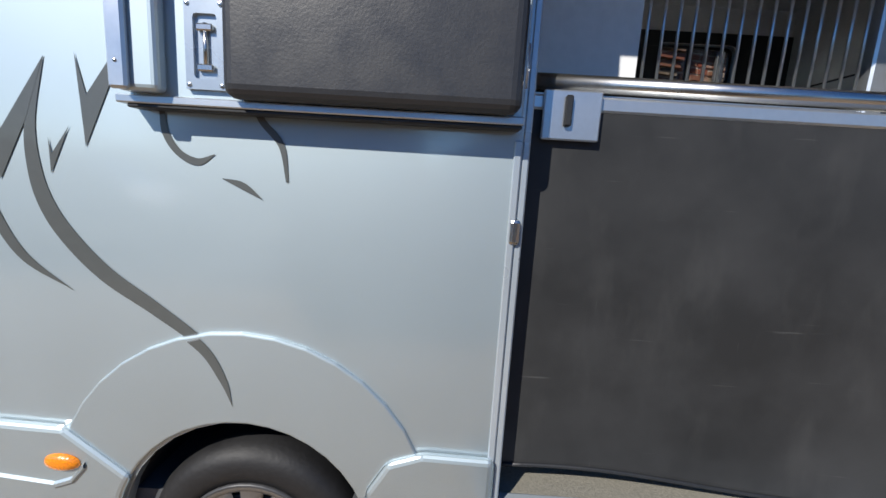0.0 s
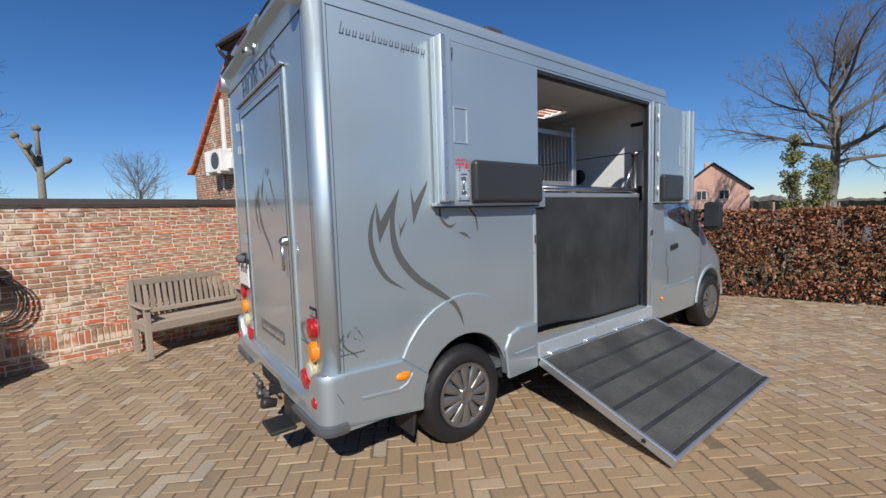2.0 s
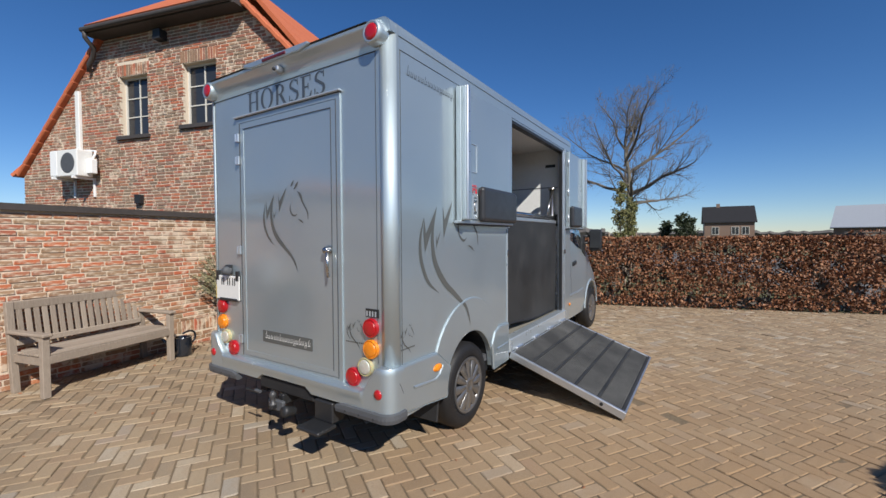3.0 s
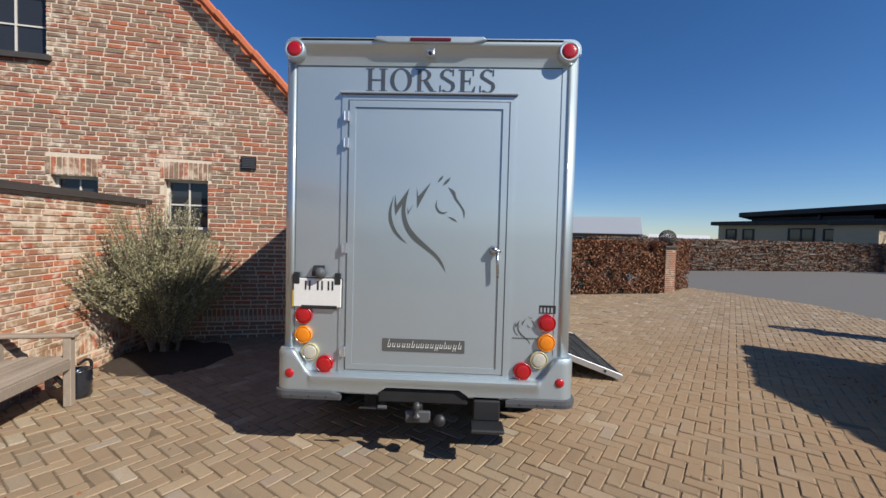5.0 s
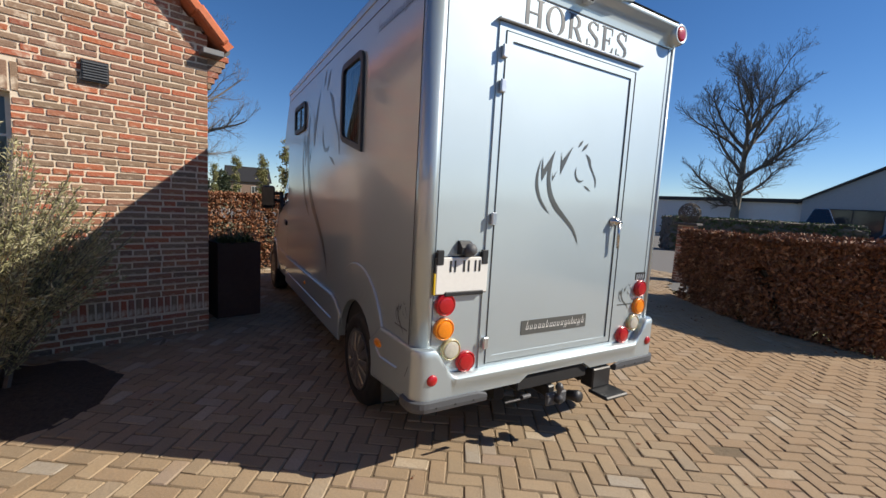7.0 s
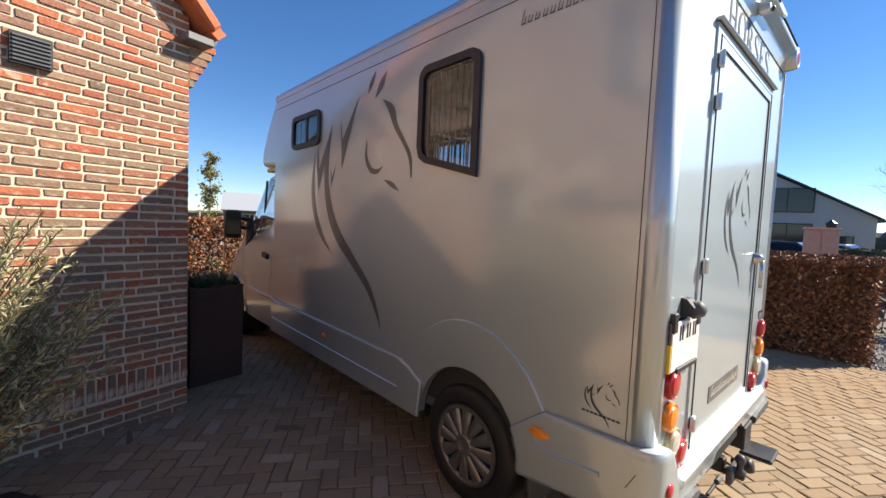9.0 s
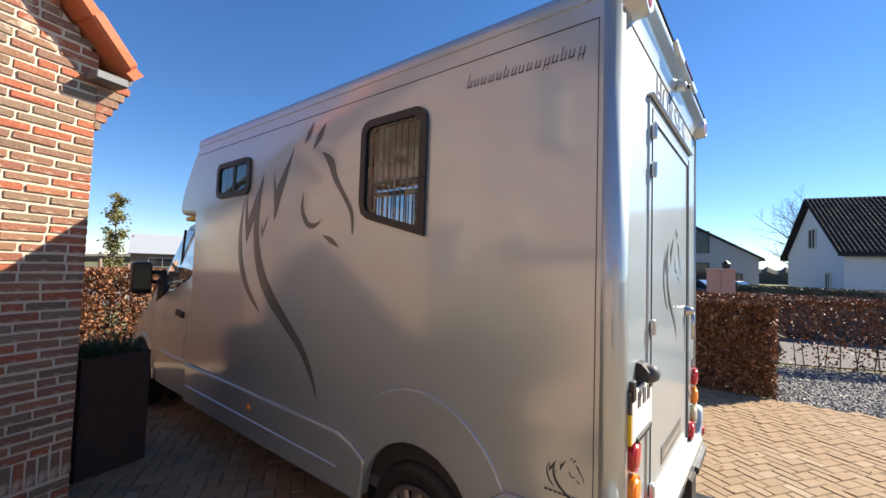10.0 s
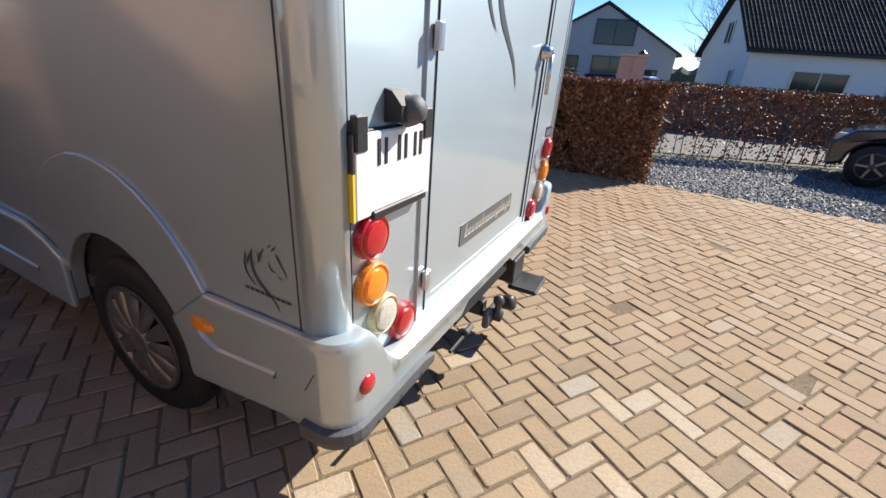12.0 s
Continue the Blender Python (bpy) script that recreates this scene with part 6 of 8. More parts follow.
# ---- shrubs, hedges and trees ----
class Leaves:
    """Collects many small bent leaves in one mesh."""

    def __init__(self, seed):
        self.v, self.f, self.rng = [], [], random.Random(seed)

    def leaf(self, p, size, wide=0.5, way=None):
        r = self.rng
        d = way if way is not None else Vector((r.gauss(0, 1), r.gauss(0, 1), r.gauss(0, 1)))
        d = d.normalized() if d.length > 1e-4 else Vector((0, 0, 1))
        s = d.cross(Vector((r.gauss(0, 1), r.gauss(0, 1), r.gauss(0, 1))))
        s = s.normalized() * size * wide * 0.5 if s.length > 1e-4 else Vector((size * wide * 0.5, 0, 0))
        n = d.cross(s).normalized() * size * 0.12
        i = len(self.v)
        self.v += [tuple(p), tuple(p + d * size * 0.5 + s - n), tuple(p + d * size), tuple(p + d * size * 0.5 - s - n)]
        self.f += [(i, i + 1, i + 2), (i, i + 2, i + 3)]

    def stick(self, a, b, r0, r1, n=3):
        d = (b - a)
        if d.length < 1e-5:
            return
        x = d.orthogonal().normalized()
        y = d.cross(x).normalized()
        i = len(self.v)
        for p, r in ((a, r0), (b, r1)):
            for k in range(n):
                t = 2 * math.pi * k / n
                self.v.append(tuple(p + (x * math.cos(t) + y * math.sin(t)) * r))
        for k in range(n):
            j = (k + 1) % n
            self.f.append((i + k, i + j, i + n + j, i + n + k))


def beech_hedge(path, width, height, leaves, label, seed, thin=0.0):
    """A clipped hedge of dry brown leaves on many stems, along a line of points (its front face)."""
    h = empty("hedge", label, "hedge")
    rng = random.Random(seed)
    twigs, lv = Leaves(seed), Leaves(seed + 1)
    segs = [(Vector((*a, 0)), Vector((*b, 0))) for a, b in zip(path, path[1:])]
    total = sum((b - a).length for a, b in segs)
    for a, b in segs:
        u = (b - a).normalized()
        back = Vector((-u.y, u.x, 0))
        ln = (b - a).length
        stems = int(ln / 0.17)
        for i in range(stems):
            for row in ((0.25, 0.75) if width > 0.35 else (0.5,)):
                p = a + u * (ln * (i + rng.random()) / stems) + back * width * (row + rng.uniform(-0.12, 0.12))
                q = p + Vector((rng.gauss(0, 0.05), rng.gauss(0, 0.05), height * rng.uniform(0.85, 0.97)))
                mid = (p + q) / 2 + Vector((rng.gauss(0, 0.03), rng.gauss(0, 0.03), 0))
                twigs.stick(p, mid, 0.013, 0.010, 4), twigs.stick(mid, q, 0.010, 0.004, 4)
                for k in range(7):
                    t = rng.uniform(0.15, 0.98)
                    s = p.lerp(q, t)
                    e = s + Vector((rng.gauss(0, 0.13), rng.gauss(0, 0.13), rng.uniform(0.02, 0.16)))
                    e.z = min(e.z, height)
                    twigs.stick(s, e, 0.004, 0.0015)
        count = int(leaves * ln / total)
        for i in range(count):
            z = height * (1 - rng.random() ** (1.15 if not thin else 1.0 + thin))
            if rng.random() < 0.14:
                z = height - abs(rng.gauss(0, 0.02))
            side = rng.random()
            c = rng.uniform(0.0, 1.0)
            if side < 0.42:
                c = abs(rng.gauss(0, 0.09))
            elif side < 0.62:
                c = 1 - abs(rng.gauss(0, 0.09))
            along = ln * rng.random()
            swell = 0.035 * noise.noise(Vector((a.x + u.x * along * 2.3, a.y + u.y * along * 2.3, z * 2.3)))
            p = a + u * along + back * (c * width + swell - 0.02) + Vector((0, 0, z + swell * 0.7))
            if noise.noise(p * 3.1) < -0.32:
                continue
            lv.leaf(p, rng.uniform(0.045, 0.085), 0.62)
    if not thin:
        # added filler: broad twig-coloured pieces close the hedge's middle to view
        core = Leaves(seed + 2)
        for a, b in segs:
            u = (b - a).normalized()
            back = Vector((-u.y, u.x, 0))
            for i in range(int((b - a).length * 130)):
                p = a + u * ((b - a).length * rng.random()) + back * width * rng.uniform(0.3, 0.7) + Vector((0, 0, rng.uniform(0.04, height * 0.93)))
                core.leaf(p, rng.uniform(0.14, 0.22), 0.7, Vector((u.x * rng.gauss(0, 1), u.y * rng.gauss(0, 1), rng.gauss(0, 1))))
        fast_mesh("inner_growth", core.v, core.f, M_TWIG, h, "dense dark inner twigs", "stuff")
    fast_mesh("stem", twigs.v, twigs.f, M_TWIG, h, "thin grey brown stems")
    fast_mesh("foliage", lv.v, lv.f, M_BEECH, h, "dry copper brown beech leaves", "stuff")
    return h


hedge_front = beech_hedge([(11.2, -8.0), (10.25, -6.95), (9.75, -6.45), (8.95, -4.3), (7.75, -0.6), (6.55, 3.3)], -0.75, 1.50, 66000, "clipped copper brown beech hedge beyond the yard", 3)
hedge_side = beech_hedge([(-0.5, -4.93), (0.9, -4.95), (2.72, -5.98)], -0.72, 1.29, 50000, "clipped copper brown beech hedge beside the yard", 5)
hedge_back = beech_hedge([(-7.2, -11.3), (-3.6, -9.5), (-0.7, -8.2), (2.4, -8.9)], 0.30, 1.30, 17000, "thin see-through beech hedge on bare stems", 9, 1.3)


def limb(lv, p, d, length, radius, depth, rng, rise=0.10):
    """A crooked limb that bends upwards, forks on the way and ends in fine sprays."""
    n = 7 if depth > 2 else (5 if depth > 1 else 3)
    bend = d.orthogonal().normalized()
    for k in range(n):
        q = p + d * (length / n)
        lv.stick(p, q, max(0.007, radius * (1 - 0.80 * k / n)), max(0.005, radius * (1 - 0.80 * (k + 1) / n)), 6 if depth > 2 else 3)
        if depth > 0 and k + 1 >= n * 0.2:
            for j in range((rng.choice((1, 2)) if depth == 2 else rng.choice((1, 1, 2))) if depth > 1 else 3):
                x = bend
                y = d.cross(x)
                a = 2.4 * (k * 2 + j) + rng.uniform(-0.6, 0.6)
                side = (d * rng.uniform(0.8, 1.3) + (x * math.cos(a) + y * math.sin(a)) * rng.uniform(0.6, 1.0) + Vector((0, 0, 0.18))).normalized()
                s = p.lerp(q, rng.random())
                limb(lv, s, side, length * (0.62 - 0.34 * k / n) * rng.uniform(0.6, 1.1), radius * (1 - 0.75 * k / n) * rng.uniform(0.34, 0.60), depth - 1, rng, rise)
        p = q
        d = (d + Vector((rng.gauss(0, 0.15), rng.gauss(0, 0.15), rng.gauss(0, 0.10) + rise))).normalized()
        bend = (bend - d * bend.dot(d)).normalized()


def bare_tree(x, y, height, crown, seed, label, depth=3, trunk_part=0.22, radius=None, wide=1.0, material=M_BARK, rise=0.09):
    """A leafless tree: limbs reach out to a rounded crown of the given width, the low ones wide, the high ones steep."""
    t = empty("tree", label, "tree")
    t.matrix_basis = pose(x, y, -0.05)
    rng = random.Random(seed)
    lv, tw = Leaves(seed), Leaves(seed + 1)
    r = radius or height * 0.024
    p = Vector((0, 0, 0))
    segs, top = 10, 0.62
    turn = rng.uniform(0, 6.28)
    mid = height * (trunk_part + 1) / 2

    def reach_of(a, d):
        # the way from a along d to the crown's rounded outline
        step = 0.0
        while step < height:
            q = a + d * step
            up = (q.z - mid) / ((height - mid) if q.z > mid else (mid - height * trunk_part * 0.6))
            if (q.x ** 2 + q.y ** 2) / (crown / 2) ** 2 + up * up > 1 and step > 0.5:
                break
            step += 0.25
        return max(step, crown * 0.16)

    for k in range(segs):
        q = p + Vector((rng.gauss(0, 0.005) * height, rng.gauss(0, 0.005) * height, height * top / segs))
        lv.stick(p, q, r * (1.3 if k == 0 else 1 - 0.8 * k / segs), r * (1 - 0.8 * (k + 1) / segs), 9)
        p = q
        high = p.z / height
        if high > trunk_part:
            f = (high - trunk_part) / (top - trunk_part)
            for j in range(2):
                turn += 2.4
                up = math.tan(radians(14 + 50 * f + rng.uniform(-9, 9)))
                d = Vector((math.cos(turn) * wide, math.sin(turn) * wide, up)).normalized()
                limb(tw, p - Vector((0, 0, rng.uniform(0, height * top / segs))), d, reach_of(p, d) * rng.uniform(0.72, 0.98), r * (0.56 - 0.2 * f) * rng.uniform(0.7, 1.0), depth, rng, rise)
    for j in range(3):
        limb(tw, p, Vector((rng.gauss(0, 0.3), rng.gauss(0, 0.3), 1)).normalized(), (height - p.z) * rng.uniform(0.8, 0.95), r * 0.22, depth, rng, rise)
    fast_mesh("trunk", lv.v, lv.f, material, t)
    fast_mesh("crown", tw.v, tw.f, M_TWIG, t, "bare branches and twigs", "stuff")
    return t


def at_az(eye, az, dist):
    return eye[0] + dist * math.cos(radians(az)), eye[1] + dist * math.sin(radians(az))


E25, E15, E70, E10, E45, E55 = (-1.36, -2.94), (-0.13, -3.09), (-1.85, 1.91), (-0.45, 2.56), (-2.8, -0.88), (-2.68, 0.36)
bare_tree(*at_az(E25, 8.95, 51), 18.6, 22.0, 21, "large bare oak tree with spreading branches", 3, 0.26, 0.50, 1.5, M_BARK, 0.055)
bare_tree(*at_az(E70, -65.0, 44), 16.4, 12.5, 34, "tall bare tree behind the hedges", 3, 0.15, 0.40, 1.0, M_BARK, 0.12)
bare_tree(*at_az(E15, 89.0, 48), 8.6, 7.0, 44, "rounded bare tree behind the garden wall", 2, 0.2, 0.16)
bare_tree(*at_az(E15, 105.5, 24), 9.5, 5.4, 45, "bare tree behind the shed", 2, 0.3, 0.15)
bare_tree(*at_az(E15, 109.0, 21), 8.2, 4.8, 46, "bare tree behind the shed", 2, 0.3, 0.13)
bare_tree(*at_az(E15, 114.5, 26), 9.6, 5.6, 49, "bare tree behind the shed", 2, 0.3, 0.15)
bare_tree(*at_az(E10, -93.0, 52), 10.0, 8.5, 47, "bare tree behind the white house", 2, 0.2, 0.18)
bare_tree(*at_az(E55, -48.0, 85), 9.5, 9.5, 48, "far bare tree behind the bungalow", 2, 0.2, 0.18)


def pollard(x, y, height, seed, label):
    t = empty("tree", label, "tree")
    t.matrix_basis = pose(x, y, -0.05)
    rng = random.Random(seed)
    bm = bmesh.new()
    tube((0, 0, 0), (0.05, 0, height * 0.82), 0.13, 0.09, 10, bm)
    knobs = []
    for a, z0, z1, out in ((0.3, 0.66, 0.8, 0.75), (2.6, 0.7, 0.95, 0.6), (4.4, 0.74, 0.86, 0.5), (1.2, 0.8, 1.0, 0.12)):
        p, q = Vector((0.04, 0, height * z0)), Vector((math.cos(a) * out, math.sin(a) * out, height * z1))
        tube(p, q, 0.075, 0.055, 8, bm)
        knobs.append(q)
    part("trunk", bm, M_BARK, t, "", True)
    for q in knobs:
        bm = bmesh.new()
        bmesh.ops.create_icosphere(bm, subdivisions=2, radius=0.12)
        for v in bm.verts:
            v.co *= 1 + 0.35 * noise.noise(v.co * 9 + q)
        part("pollard_head", bm, M_BARK, t, "knotted pollard head", True, Matrix.Translation(q))
    return t


pollard(*at_az(E15, 98.3, 19), 4.9, 5, "cut-back pollarded tree with knotted heads")


def leafy_sapling(x, y, height, width, base, count, material, seed, label, size=0.06):
    t = empty("sapling", label, "tree")
    t.matrix_basis = pose(x, y, -0.05)
    rng = random.Random(seed)
    lv, tw = Leaves(seed), Leaves(seed + 1)
    tw.stick(Vector((0, 0, 0)), Vector((0.03, 0, height * 0.95)), 0.035, 0.008, 6)
    ends = []
    for i in range(46):
        z = height * rng.uniform(base, 0.97)
        taper = 1 - abs((z / height - (base + 0.36)) / 0.75) ** 2
        a = rng.uniform(0, 6.28)
        p = Vector((0.03 * z / height, 0, z * 0.96))
        q = p + Vector((math.cos(a), math.sin(a), rng.uniform(0.3, 1.0))) * width * 0.5 * max(0.2, taper) * rng.uniform(0.6, 1.0)
        tw.stick(p, q, 0.008, 0.003)
        ends.append((p, q))
    for i in range(count):
        p, q = rng.choice(ends)
        c = p.lerp(q, rng.uniform(0.25, 1.1)) + Vector((rng.gauss(0, 0.05), rng.gauss(0, 0.05), rng.gauss(0, 0.05)))
        lv.leaf(c, size * rng.uniform(0.7, 1.2), 0.5)
    fast_mesh("trunk", tw.v, tw.f, M_BARK, t)
    fast_mesh("crown", lv.v, lv.f, material, t, "sparse small leaves", "stuff")
    return t


for sx, sy, sh in ((12.2, -0.35, 3.45), (16.1, -0.08, 3.27), (21.3, 0.53, 3.45), (26.0, 1.42, 3.45)):
    leafy_sapling(sx, sy, sh, 0.42, 0.36, 2000, M_IVY, int(sx * 10), "young staked tree with light green leaves", 0.085)
    guard = empty("stake_fence", "rough wooden stakes round the young tree", "stake fence", "tree stakes")
    guard.matrix_basis = pose(sx, sy, -0.05, 0, 0, 25 * sx)
    for k in range(4):
        a = 1.57 * k
        part("stake", tube((0.30 * math.cos(a), 0.30 * math.sin(a), 0.0), (0.38 * math.cos(a), 0.38 * math.sin(a), 1.62 + 0.05 * (k % 3)), 0.035, 0.03, 8), M_SHED, guard)
    part("rail", tube((-0.36, 0, 1.45), (0.36, 0, 1.48), 0.02, None, 8), M_SHED, guard)


def olive_shrub(x, y, height, label):
    """A loose grey green shrub of many upright shoots on one short trunk."""
    s = empty("shrub", label, "shrub")
    s.matrix_basis = pose(x, y, 0)
    rng = random.Random(77)
    lv, tw = Leaves(78), Leaves(79)
    tw.stick(Vector((0, 0, 0)), Vector((0.02, 0.0, 0.5)), 0.055, 0.04, 8)
    for i in range(5):
        a = rng.uniform(0, 6.28)
        tw.stick(Vector((math.cos(a) * 0.12, math.sin(a) * 0.12, 0)), Vector((math.cos(a) * 0.25, math.sin(a) * 0.25, 0.7)), 0.022, 0.014, 5)
    for i in range(520):
        a, out = rng.uniform(0, 6.28), math.sqrt(rng.random())
        top = height * (0.62 + 0.38 * (1 - out ** 1.7)) * rng.uniform(0.62, 1.0)
        b = Vector((math.cos(a) * 0.16 * out, math.sin(a) * 0.16 * out, rng.uniform(0.15, 0.55)))
        m = Vector((math.cos(a) * 0.52 * out, math.sin(a) * 0.46 * out, (b.z + top) / 2))
        e = Vector((math.cos(a) * 0.90 * out + rng.gauss(0, 0.07), math.sin(a) * 0.78 * out + rng.gauss(0, 0.06), top))
        line = curve_points([b, m, e], 4)
        for p, q in zip(line, line[1:]):
            tw.stick(p, q, 0.0035, 0.0025)
        for k in range(88):
            t = rng.random() ** 0.75
            i0 = min(int(t * (len(line) - 1)), len(line) - 2)
            p = line[i0].lerp(line[i0 + 1], t * (len(line) - 1) - i0)
            up = (line[i0 + 1] - line[i0]).normalized()
            lv.leaf(p, rng.uniform(0.028, 0.055), 0.2, up * 0.8 + Vector((rng.gauss(0, 0.6), rng.gauss(0, 0.6), rng.gauss(0, 0.45))))
    fast_mesh("stem", tw.v, tw.f, M_TWIG, s, "thin woody stems")
    fast_mesh("foliage", lv.v, lv.f, M_OLIVE, s, "narrow grey green leaves", "stuff")
    return s


olive_shrub(2.0, 3.28, 2.0, "loose grey green shrub in the wall corner")

# dark soil round the shrub's foot
bm = bmesh.new()
rng = random.Random(8)
rings = []
for rr, zz in ((0.0, 0.07), (0.3, 0.06), (0.55, 0.035), (0.78, -0.01)):
    rings.append([bm.verts.new((2.05 + (rr + rng.gauss(0, 0.05)) * math.cos(k * 0.349), 3.30 + min(0.42, (rr + rng.gauss(0, 0.05)) * math.sin(k * 0.349)), zz + rng.gauss(0, 0.008))) for k in range(18)])
for p, q in zip(rings, rings[1:]):
    for k in range(18):
        bm.faces.new((p[k], p[(k + 1) % 18], q[(k + 1) % 18], q[k]))
bmesh.ops.remove_doubles(bm, verts=bm.verts, dist=0.0005)
bmesh.ops.recalc_face_normals(bm, faces=bm.faces)
tagged(part("soil_bed", bm, soil_mat("dark garden soil", (0.03, 0.022, 0.016), (0.085, 0.062, 0.045), (0.05, 0.037, 0.027), 1.0, 1.0), None, "", True), "low mound of dark garden soil under the shrub", "soil bed", kind="structure")

# dry leaves and crumbs blown along the hedges and the wall
litter = Leaves(55)
for i in range(900):
    u = litter.rng.random()
    if u < 0.4:
        a, b = Vector((9.6, -6.5, 0)), Vector((6.5, 3.2, 0))
        p = a.lerp(b, litter.rng.random()) + Vector((-0.95, -0.30, 0)) * abs(litter.rng.gauss(0, 0.45))
    elif u < 0.65:
        p = Vector((litter.rng.uniform(-0.6, 3.2), -5.0, 0)) + Vector((0, abs(litter.rng.gauss(0, 0.4)), 0))
    elif u < 0.85:
        p = on_wall(litter.rng.uniform(-2.4, 2.3), 0.0, -abs(litter.rng.gauss(0, 0.25)))
    else:
        p = Vector((litter.rng.uniform(-4, 3), litter.rng.uniform(-4.5, 2.5), 0))
    w = Vector((litter.rng.gauss(0, 1), litter.rng.gauss(0, 1), litter.rng.gauss(0, 0.15)))
    litter.leaf(p + Vector((0, 0, 0.006)), litter.rng.uniform(0.012, 0.045), 0.6, w)
tagged(fast_mesh("leaf_litter", litter.v, litter.f, M_BEECH), "scattered dry brown leaves on the paving", "leaf litter", kind="stuff")


# ---- shed at the end of the garden wall ----
shed = empty("shed", "low shed of weathered boards with orange ridge tiles", "shed")
S0 = on_wall(-2.62, 0.0, -0.08)
SU = Vector((-0.985, -0.17, 0)).normalized()
SB = Vector((0.17, -0.985, 0)).normalized() * -1


def on_shed(u, z, c=0.0):
    return S0 + SU * u + SB * c + Vector((0, 0, z))


part("frame", slab([(0.0, 0.0), (4.5, 0.0), (4.5, 2.25), (0.0, 2.25)], 0.1, (), lambda a, b, c: on_shed(a, b, c + 0.03)), M_DARK, shed)
for k in range(13):
    z = 0.03 + 0.172 * k
    bm = slab([(0.0, z), (4.5, z), (4.5, z + 0.165), (0.0, z + 0.165)], 0.022, (), lambda a, b, c: on_shed(a, b, c - (0.012 if b < z + 0.08 else 0.0)))
    part("board", bm, M_SHED, shed)
part("post", slab([(-0.02, 0.0), (0.10, 0.0), (0.10, 2.3), (-0.02, 2.3)], 0.05, (), lambda a, b, c: on_shed(a, b, c - 0.035)), M_SHED, shed)
part("roof", slab([(-0.12, 2.27), (4.6, 2.32), (4.6, 2.40), (-0.12, 2.35)], 2.6, (), lambda a, b, c: on_shed(a, b, c - 0.12)), M_CAP, shed, "dark felt roof")
for k in range(13):
    bm = lathe([(0.075, 0.0), (0.085, 0.02), (0.078, 0.36), (0.06, 0.36), (0.06, 0.0), (0.075, 0.0)], 12)
    q = on_shed(-0.10 + 0.345 * k, 2.40 + 0.004 * k, -0.02)
    part("ridge_tile", bm, M_TILE, shed, "", True, Matrix.Translation(q) @ SU.to_track_quat("Z", "Y").to_matrix().to_4x4() @ pose(0, 0, 0, 0, 2.0, 0))
pier = part("pier", slab([(-2.62, 0.0), (-2.34, 0.0), (-2.34, 2.26), (-2.62, 2.26)], 0.3, (), lambda a, b, c: on_wall(a, b, c - 0.03)), M_MORTAR, garden_wall, "brick pier at the wall's end")

# ---- air conditioner and vents on the house ----
GM = Matrix((HU, HB, Vector((0, 0, 1)))).transposed().to_4x4()
ac = empty("air_conditioner", "white outdoor air conditioner on brackets", "air conditioner")
ac.matrix_basis = Matrix.Translation(on_gable(6.93, 2.74)) @ GM
part("case", box(-0.40, 0.40, -0.40, -0.10, 0.10, 0.64, 0.02, 2), M_PLATE, ac, "white metal case")
part("side_panel", box(0.20, 0.40, -0.406, -0.39, 0.12, 0.62, 0.004), M_WHITE, ac, "white service panel")
part("pipe_cover", box(-0.56, -0.40, -0.24, -0.12, 0.16, 0.46, 0.012), M_WHITE, ac, "white pipe cover")
part("pipe", hose([(-0.50, -0.18, 0.44), (-0.52, -0.14, 0.56), (-0.46, -0.08, 0.64), (-0.2, -0.05, 0.68), (0.06, -0.04, 0.70)], 0.022), M_WHITE, ac, "white insulated pipe", True)
part("fan_grille", lathe([(0.0, 0.012), (0.19, 0.010), (0.21, 0.0)], 28), M_GREY_PLASTIC, ac, "round fan grille", False, pose(-0.12, -0.401, 0.37, 90, 0, 0))
for x in (-0.3, 0.3):
    part("bracket", box(x - 0.02, x + 0.02, -0.44, 0.0, 0.05, 0.10, 0.004), M_WHITE, ac)
    part("bracket_leg", box(x - 0.02, x + 0.02, -0.04, 0.0, -0.30, 0.10, 0.004), M_WHITE, ac)
part("duct", box(-0.06, 0.06, -0.07, 0.0, 0.66, 1.95, 0.01), M_PLATE, ac, "white pipe duct", at=pose(0.1, 0, 0))
vent = part("wall_vent", slab([(0.81, 2.43), (1.0, 2.43), (1.0, 2.61), (0.81, 2.61)], 0.03, (), lambda a, b, c: on_gable(a, b, c - 0.035)), M_BLACK, house, "black louvred vent")
for k in range(7):
    part("louvre", slab([(0.82, 2.445 + 0.023 * k), (0.99, 2.445 + 0.023 * k), (0.99, 2.455 + 0.023 * k), (0.82, 2.455 + 0.023 * k)], 0.012, (), lambda a, b, c: on_gable(a, b, c - 0.046)), M_GREY_PLASTIC, vent)
part("wall_lamp", slab([(5.25, 2.26), (5.40, 2.26), (5.40, 2.44), (5.25, 2.44)], 0.09, (), lambda a, b, c: on_gable(a, b, c - 0.09)), M_BLACK, house, "small black wall lamp")


